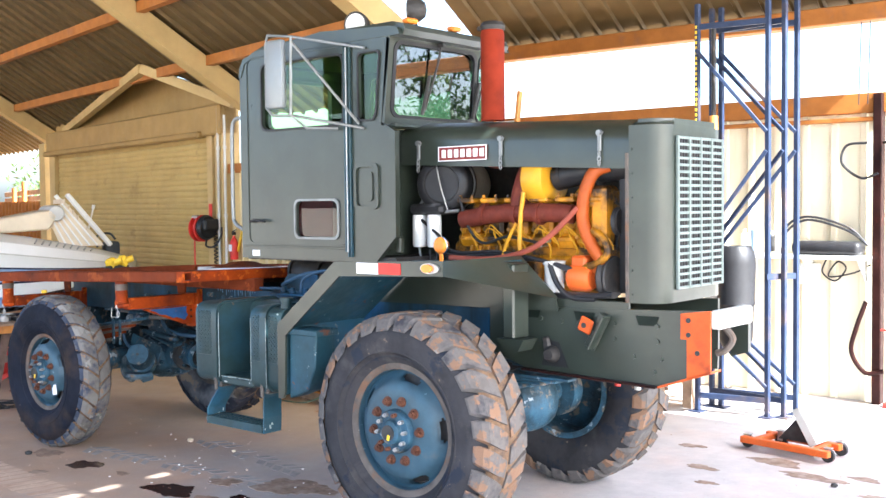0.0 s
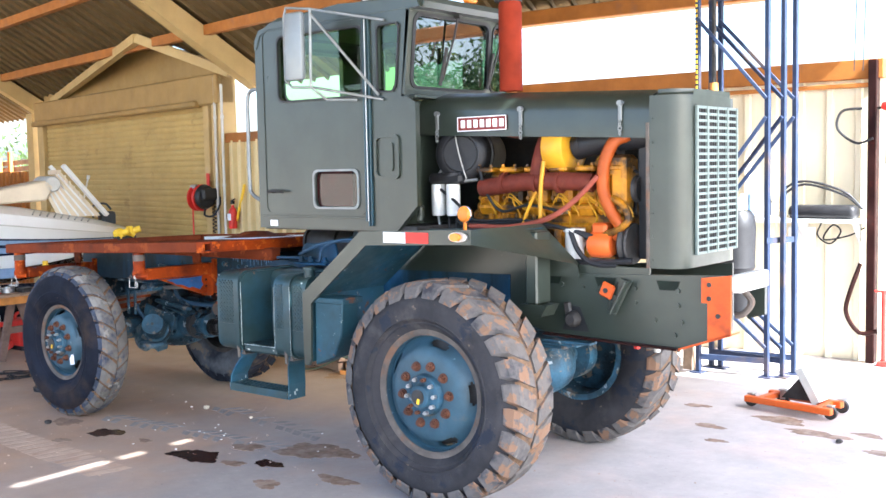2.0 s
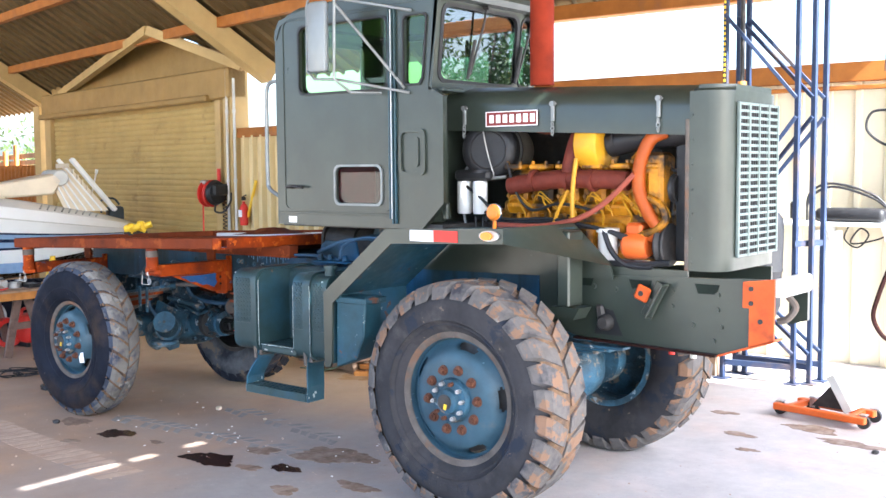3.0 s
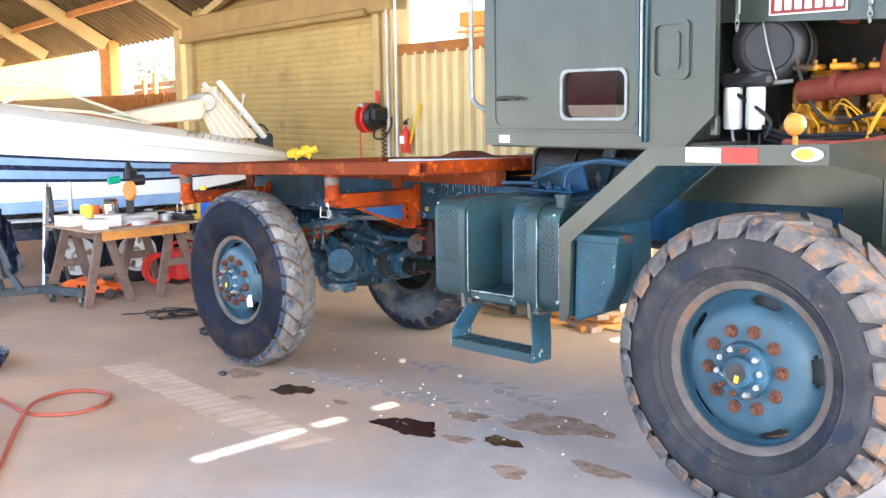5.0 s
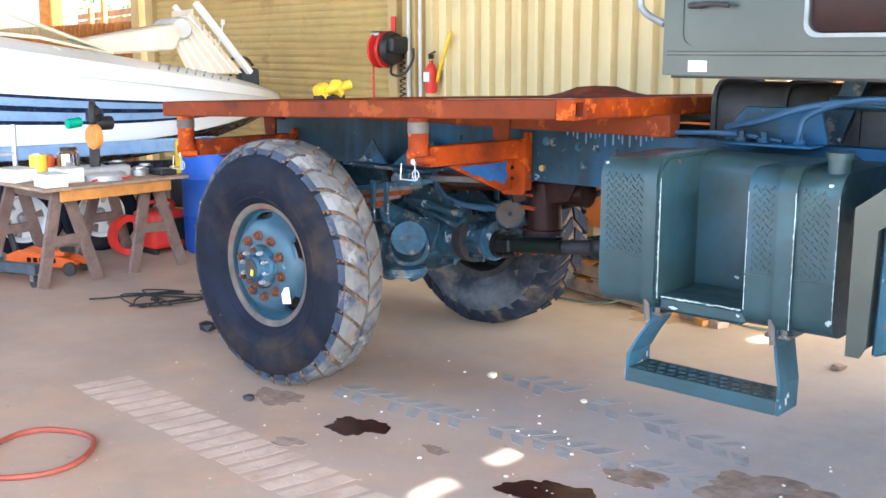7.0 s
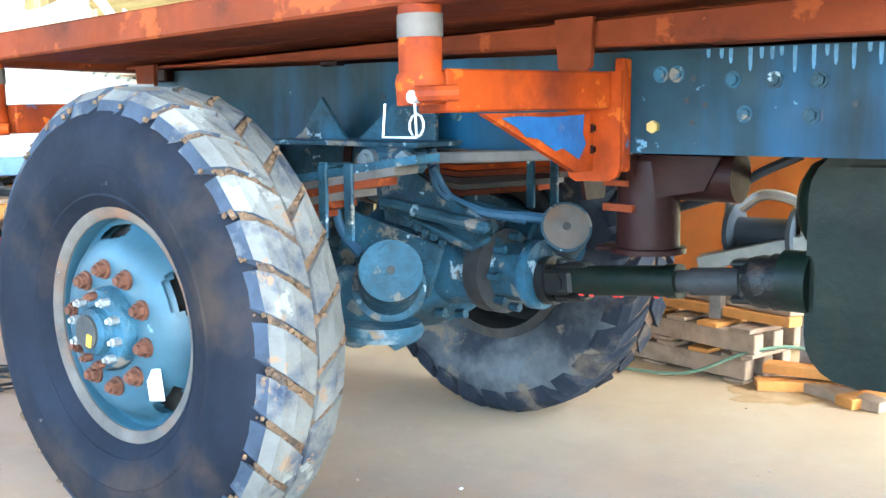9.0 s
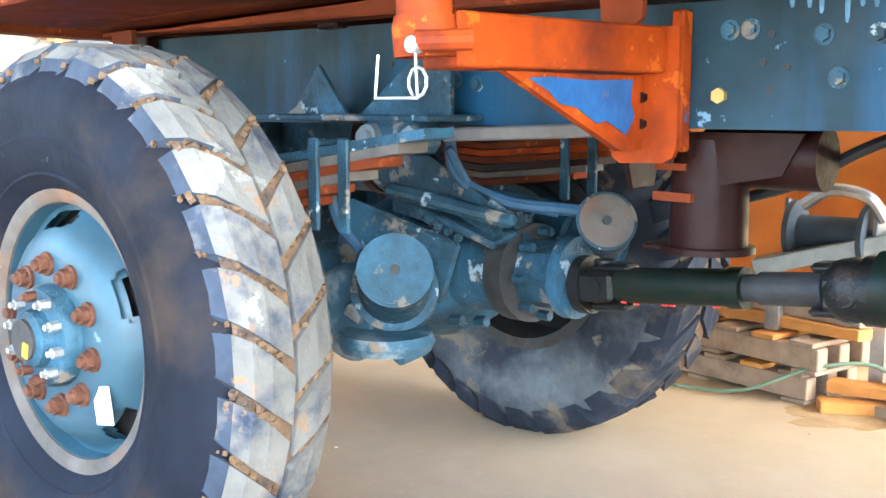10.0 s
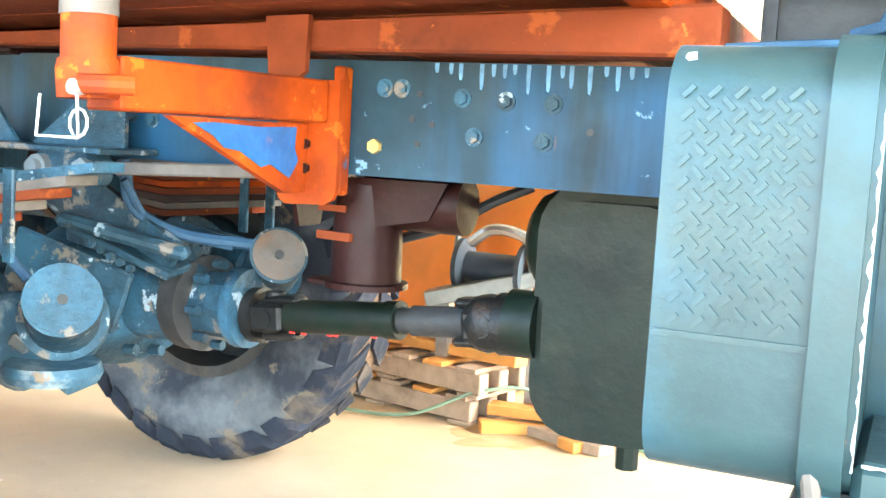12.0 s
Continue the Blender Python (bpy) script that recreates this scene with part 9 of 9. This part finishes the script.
def build_back_corner():
    build_pallet(-4.05, 2.70, 0.0, -12)
    build_pallet(-4.00, 2.71, 0.116, -14)
    rnd = random.Random(3)
    for k, (x, y, z, L, a, mt) in enumerate(((-2.85, 2.60, 0.02, 0.5, 30, "wood_orange"), (-2.75, 2.52, 0.02, 0.4, -20, "wood"), (-2.80, 2.62, 0.07, 0.55, 8, "wood_orange"), (-2.62, 2.57, 0.02, 0.35, 60, "wood_orange"), (-2.70, 2.60, 0.12, 0.45, -35, "wood"), (-3.35, 2.68, 0.26, 0.8, -12, "wood_orange"), (-3.30, 2.72, 0.30, 0.7, -16, "wood"))):
        g = B()
        obox(g, (x, y, z), (L, 0.09, 0.04), (rnd.uniform(-4, 4), 0, a), 0.003)
        solid("lumber_offcut", g, M[mt], "short sawn timber offcut in a heap", "timber", group="timber offcuts")
    # draped orange tarpaulin
    g = B()
    cols, rows = 22, 12
    grid = []
    for j in range(rows):
        f = j / (rows - 1)
        grid.append([g.verts.new(LW @ Vector((1.72 + 1.33 * k / (cols - 1), -0.07 - 0.06 * f + 0.022 * math.sin(k * 1.1 + 2 * f), 1.24 - 0.94 * f + 0.02 * math.sin(k * 0.8)))) for k in range(cols)])
    for a, b in zip(grid, grid[1:]):
        for k in range(cols - 1):
            g.faces.new((a[k], a[k + 1], b[k + 1], b[k]))
    bmesh.ops.solidify(g, geom=g.faces[:], thickness=0.006)
    tp = thing("tarpaulin", tuple(LW @ Vector((2.5, -0.1, 0.3))), "bright orange tarpaulin hung on the wall", "tarpaulin")
    part("sheet", g, M["tarp"], tp)
    for k in range(6):
        g = B()
        c = LW @ Vector((1.80 + 0.23 * k, -0.10, 1.21))
        lathe(g, [(0.010, -0.003), (0.018, -0.003), (0.018, 0.003), (0.010, 0.003)], tuple(c), "y", 12, closed=True)
        part("eyelet", g, M["steel"], tp)
    g = B()
    rod(g, LW @ Vector((1.70, -0.06, 1.245)), LW @ Vector((3.08, -0.06, 1.245)), 0.012, 8)
    solid("hanging_rail", g, M["steel"], "thin steel rail that carries the tarpaulin", "rail")
    # old winch on a steel stand
    wn_ = thing("winch_stand", (-3.1, 2.75, 0), "old galvanised winch on a flat steel stand", "winch")
    g = B()
    beam(g, (-3.35, 2.55, 0.47), (-2.88, 2.68, 0.60), 0.12, 0.06, bevel=0.004)
    part("top_bar", g, M["grey_steel"], wn_, "bright flat steel bar")
    for x, y in ((-3.30, 2.62), (-2.95, 2.72)):
        g = B()
        beam(g, (x, y, 0.235 if x < -3.2 else 0.0), (x, y, 0.48), 0.05, 0.05, up=(1, 0, 0))
        part("leg", g, M["steel"], wn_)
    g = B()
    lathe(g, [(0.0, -0.14), (0.11, -0.14), (0.11, -0.12), (0.06, -0.11), (0.06, 0.11), (0.11, 0.12), (0.11, 0.14), (0.0, 0.14)], (-3.12, 2.66, 0.60), "x", 24)
    part("winch_drum", g, M["hoist"], wn_, "grey winch drum")
    for x in (-3.28, -2.96):
        g = B()
        prism(g, [(2.60, 0.55), (2.72, 0.55), (2.70, 0.70), (2.63, 0.72)], "x", x, x + 0.012)
        part("side_plate", g, M["grey_steel"], wn_)
    g = B()
    tube(g, [(-3.20, 2.60, 0.70), (-3.10, 2.58, 0.76), (-2.98, 2.60, 0.74), (-2.93, 2.64, 0.66)], 0.022, 8)
    part("crank", g, M["steel"], wn_)
    g = B()
    tube(g, [(-3.70, 2.40, 0.012), (-3.35, 2.42, 0.03), (-3.10, 2.50, 0.14), (-2.92, 2.62, 0.15), (-2.75, 2.62, 0.03), (-2.50, 2.55, 0.012), (-2.2, 2.6, 0.012)], 0.007, 7)
    solid("garden_hose", g, M["green_hose"], "thin green hose across the pallets and floor", "hose")


# ---- on the flatbed and on the floor ----
def build_bed_load():
    dl = thing("cordless_drill", (-4.55, 1.35, 1.36), "yellow cordless tool lying on the flatbed frame", "drill")
    for (x, y, z), r in (((-4.60, 1.20, 1.345), 20), ((-4.60, 1.32, 1.36), -35)):
        g = B()
        obox(g, (x, y, z), (0.08, 0.10, 0.10), (r, 0, 10), 0.02)
        rod(g, (x, y, z), (x + 0.06, y + 0.07, z + 0.03), 0.03, 12)
        part("body", g, M["yellow"], dl)
    g = B()
    obox(g, (-4.60, 1.26, 1.31), (0.07, 0.22, 0.04), (0, 0, 5), 0.008)
    part("battery", g, M["black"], dl)
    for y, mt, z, lab in ((2.00, "yellow", 1.347, "long yellow plank lying on the flatbed"), (1.92, "white", 1.350, "long white plank lying on the flatbed")):
        g = B()
        beam(g, (-4.25, y, z - 0.075), (-2.15, y - 0.02, z), 0.06, 0.028, bevel=0.003)
        solid("plank", g, M[mt], lab, "plank")


def blob(bm, x, y, rx, ry, seed, z=0.002, h=0.0015, n=64, turn=0.0):
    rnd = random.Random(seed)
    ph = [rnd.uniform(0, 6.28) for _ in range(4)]
    pts = []
    for k in range(n):
        a = 2 * math.pi * k / n
        q = 1 + 0.16 * math.sin(2 * a + ph[0]) + 0.14 * math.sin(3 * a + ph[1]) + 0.09 * math.sin(5 * a + ph[2]) + 0.06 * math.sin(8 * a + ph[3]) + 0.045 * math.sin(13 * a + ph[1]) + 0.035 * math.sin(19 * a + ph[0])
        u, v = rx * q * math.cos(a), ry * q * math.sin(a)
        pts.append((x + u * math.cos(turn) - v * math.sin(turn), y + u * math.sin(turn) + v * math.cos(turn)))
    prism(bm, pts, "z", z - h, z + h)


def build_floor_things():
    for k, (x, y, rx, ry) in enumerate(((-2.985, -0.075, 0.13, 0.10), (-1.92, -0.095, 0.18, 0.13), (-1.37, 0.055, 0.10, 0.07))):
        g = B()
        blob(g, x, y, rx, ry, k + 2, z=0.0026)
        solid("oil_stain", g, M["oil"], "dark wet oil stain on the concrete", "stain", group="oil stains")
    for k, (x, y, rx, ry) in enumerate(((-1.80, 0.25, 0.12, 0.08), (-1.57, -0.07, 0.08, 0.06), (-1.33, 0.45, 0.28, 0.17), (-3.07, -0.39, 0.07, 0.05), (-3.55, -0.05, 0.16, 0.08), (-2.55, -0.05, 0.06, 0.04), (-0.4, -0.45, 0.25, 0.15), (0.9, 3.0, 0.2, 0.09), (1.8, 2.5, 0.15, 0.06), (0.55, 2.55, 0.12, 0.05), (1.25, 2.75, 0.22, 0.07), (0.2, 3.1, 0.10, 0.05), (0.75, 2.2, 0.07, 0.04), (1.55, 2.9, 0.10, 0.05), (-0.35, 2.9, 0.12, 0.06), (-1.05, -0.25, 0.10, 0.07), (-0.75, 0.05, 0.14, 0.07))):
        g = B()
        blob(g, x, y, rx, ry, k + 20, z=0.0015, h=0.001)
        solid("rust_stain", g, M["stain"], "dry brown stain on the concrete", "stain", group="dry stains")
    g = B()
    blob(g, -2.93, 2.55, 0.30, 0.16, 31, z=0.0015, h=0.001, turn=0.9)
    solid("damp_stain", g, M["damp"], "damp ochre stain on the dusty floor", "stain", group="dry stains")
    # dried tyre prints
    rnd = random.Random(11)
    for y0, y1, x0, x1, w, slant in ((-0.47, -0.66, -4.35, -2.0, 0.30, 0.03), (0.24, 0.40, -3.4, -1.2, 0.24, 0.07), (0.94, 0.72, -2.95, -1.5, 0.26, 0.07)):
        g = B()
        n = int((x1 - x0) / 0.105)
        for k in range(n):
            f = k / n
            x, y = x0 + (x1 - x0) * f, y0 + (y1 - y0) * f
            for s in (-1, 1):
                if rnd.random() < (0.25 if slant > 0.05 else 0.0):
                    continue
                L = w * 0.5 * rnd.uniform(0.7 if slant > 0.05 else 0.80, 1.0)
                a, b = 0.046 * rnd.uniform(0.7 if slant > 0.05 else 0.80, 0.98), 0.008
                b = 0.0 if slant < 0.05 else b
                pts = [(x - a, y + s * b), (x + a, y + s * b), (x + a * 0.8 + s * slant * rnd.uniform(0.8, 1.1), y + s * L), (x - a + s * slant, y + s * L * 0.96)]
                if slant > 0.05:
                    pts = [(x - a, y + s * b), (x + a, y + s * b), (x + a * 0.8 + slant * rnd.uniform(0.8, 1.1), y + s * L), (x - a + slant, y + s * L * 0.96)]
                prism(g, pts, "z", 0.0, 0.0007)
        solid("tyre_print", g, M["track" if slant < 0.05 else "track_grey"], "dried mud tyre print on the floor", "tyre print", "stuff")
    # crumbs of mud and paint on the floor
    g = B()
    for k in range(230):
        x = rnd.uniform(-4.6, 1.6)
        y = rnd.gauss(0.15, 0.75) if k % 3 else rnd.uniform(-2.6, 4.0)
        r = rnd.uniform(0.0015, 0.005)
        obox(g, (x, y, r * 0.5), (r * 2.2, r * 1.6, r), (rnd.uniform(0, 20), 0, rnd.uniform(0, 180)))
    solid("mud_crumbs", g, M["track"], "scattered crumbs of dried mud", "debris", "stuff")
    g = B()
    for k in range(26):
        x, y = rnd.uniform(-3.4, -1.0), rnd.gauss(0.5, 0.3)
        r = rnd.uniform(0.002, 0.006)
        obox(g, (x, y, 0.003), (r * 2.4, r * 1.8, 0.004), (0, 0, rnd.uniform(0, 180)))
    solid("paint_flakes", g, M["tag"], "scattered white paint flakes", "debris", "stuff")
    for x, y, s, mt, lab in ((-2.98, 0.84, 0.032, "cream", "pale block of broken stone on the floor"), (-2.43, 0.83, 0.018, "cream", "white chip of stone on the floor"), (-4.76, 0.42, 0.06, "black", "dark scrap lying on the floor"), (-3.61, -0.17, 0.03, "dark", "dark clod on the floor"), (-1.75, 2.1, 0.04, "wood", "wood chip on the floor"), (1.45, 2.6, 0.03, "dark", "dark clod on the floor")):
        g = B()
        r = bmesh.ops.create_icosphere(g, subdivisions=1, radius=s)["verts"]
        for v in r:
            v.co = Vector((v.co.x * rnd.uniform(0.7, 1.3) + x, v.co.y * rnd.uniform(0.6, 1.1) + y, v.co.z * rnd.uniform(0.5, 0.7) + s * 0.5))
        solid("stone", g, M[mt], lab, "stone")
    # red air hose and black cable near the camera
    g = B()
    tube(g, [(-4.9, -1.30, 0.012), (-4.4, -1.40, 0.012), (-4.0, -1.42, 0.012), (-3.65, -1.42, 0.014), (-3.48, -1.24, 0.014), (-3.52, -1.05, 0.014), (-3.70, -0.92, 0.014), (-3.92, -1.00, 0.014), (-3.95, -1.15, 0.012), (-3.75, -1.38, 0.034), (-3.40, -1.62, 0.014), (-2.96, -1.87, 0.012), (-2.4, -2.2, 0.012)], 0.012, 8)
    solid("air_hose", g, M["red_hose"], "faded red air hose looped on the floor", "hose")
    g = B()
    tube(g, [(-5.3, -1.35, 0.02), (-4.85, -1.22, 0.02), (-4.62, -1.38, 0.04), (-4.3, -1.52, 0.02), (-3.72, -1.63, 0.02), (-3.2, -1.85, 0.02), (-2.75, -2.0, 0.02)], 0.020, 8)
    solid("power_cable", g, M["rope"], "thick black cable lying on the floor", "cable")
    g = B()
    for k in range(5):
        ring = [(-5.0 + (0.15 + 0.02 * k) * math.cos(a), -1.17 + (0.10 + 0.012 * k) * math.sin(a), 0.02 + 0.022 * k) for a in [2 * math.pi * j / 12 + k for j in range(13)]]
        tube(g, ring, 0.016, 7)
    solid("cable_coil", g, M["navy"], "coiled dark blue cable on the floor", "cable")
    for k in range(2):
        g = B()
        pts = [(-5.95 + 0.05 * k, 0.36 + 0.06 * k, 0.01)]
        for j in range(9):
            pts.append((-5.62 + rnd.uniform(-0.26, 0.28), 0.62 + rnd.uniform(-0.20, 0.28), 0.010 + 0.010 * (j % 3) + 0.006 * k))
        pts.append((-5.40, 1.0 + 0.1 * k, 0.01))
        tube(g, pts, 0.005, 6)
        solid("extension_cord", g, M["rope"], "tangled black extension cord on the floor", "cord")


build_boat()
build_trailer()
for build in (build_bench, build_jack, build_hoist, build_left_clutter):
    place(build, BENCH)
place(build_hose_reel, REAR_WALL @ Matrix.Translation((-0.16, 0.04, 0)))
build_wall_things()
place(build_tower, TOWER)
build_shelf()
place(build_dolly, DOLLY)
build_back_corner()
build_bed_load()
build_floor_things()


# ---- outside: trees that the windscreen mirrors ----
def build_tree(x, y, height, spread, seed):
    rnd = random.Random(seed)
    tree = thing("tree", (x, y, 0), "tall gum tree with a loose grey-green crown outside the shed", "tree", group="trees outside")
    g = B()
    lean = Vector((rnd.uniform(-0.06, 0.06), rnd.uniform(-0.06, 0.06), 1.0))
    base = Vector((x, y, -0.06))
    fork = base + lean * height * 0.42
    rod(g, base, fork, 0.20, 12, 0.13)
    tips = []
    for k in range(9):
        a = 2.4 * k + rnd.uniform(-0.4, 0.4)
        start = base + lean * height * rnd.uniform(0.26, 0.42)
        out = Vector((math.cos(a), math.sin(a), 0)) * spread * rnd.uniform(0.35, 0.85)
        mid = start + out * 0.5 + Vector((0, 0, height * rnd.uniform(0.08, 0.2)))
        tip = start + out + Vector((0, 0, height * rnd.uniform(0.12, 0.5)))
        rod(g, start, mid, 0.075, 7, 0.05)
        rod(g, mid, tip, 0.05, 7, 0.015)
        tips += [mid, tip, (mid + tip) / 2]
    part("trunk", g, M["wood_gray"], tree, "pale grey trunk and limbs")
    verts, faces = [], []
    for _ in range(4200):
        c = rnd.choice(tips) + Vector((rnd.gauss(0, 0.34), rnd.gauss(0, 0.34), rnd.gauss(0, 0.30)))
        u = Vector((rnd.gauss(0, 1), rnd.gauss(0, 1), rnd.gauss(0, 1))).normalized()
        w = u.cross(Vector((rnd.gauss(0, 1), rnd.gauss(0, 1), 0.3))).normalized()
        n = len(verts)
        verts += [c - u * 0.11, c + w * 0.035, c + u * 0.11, c - w * 0.035]
        faces.append((n, n + 1, n + 2, n + 3))
    me = bpy.data.meshes.new("crown")
    me.from_pydata([v - Vector((x, y, 0)) for v in verts], [], faces)
    me.materials.append(M["leaf"])
    crown = new("crown", me)
    crown.parent = tree


for spot in ((8.0, 16.0, 7.0, 2.6, 1), (12.5, 15.0, 6.0, 2.4, 2), (14.0, 20.0, 8.0, 3.0, 3), (9.0, 23.0, 8.0, 3.0, 4), (19.0, 17.0, 7.0, 2.8, 5)):
    build_tree(*spot)
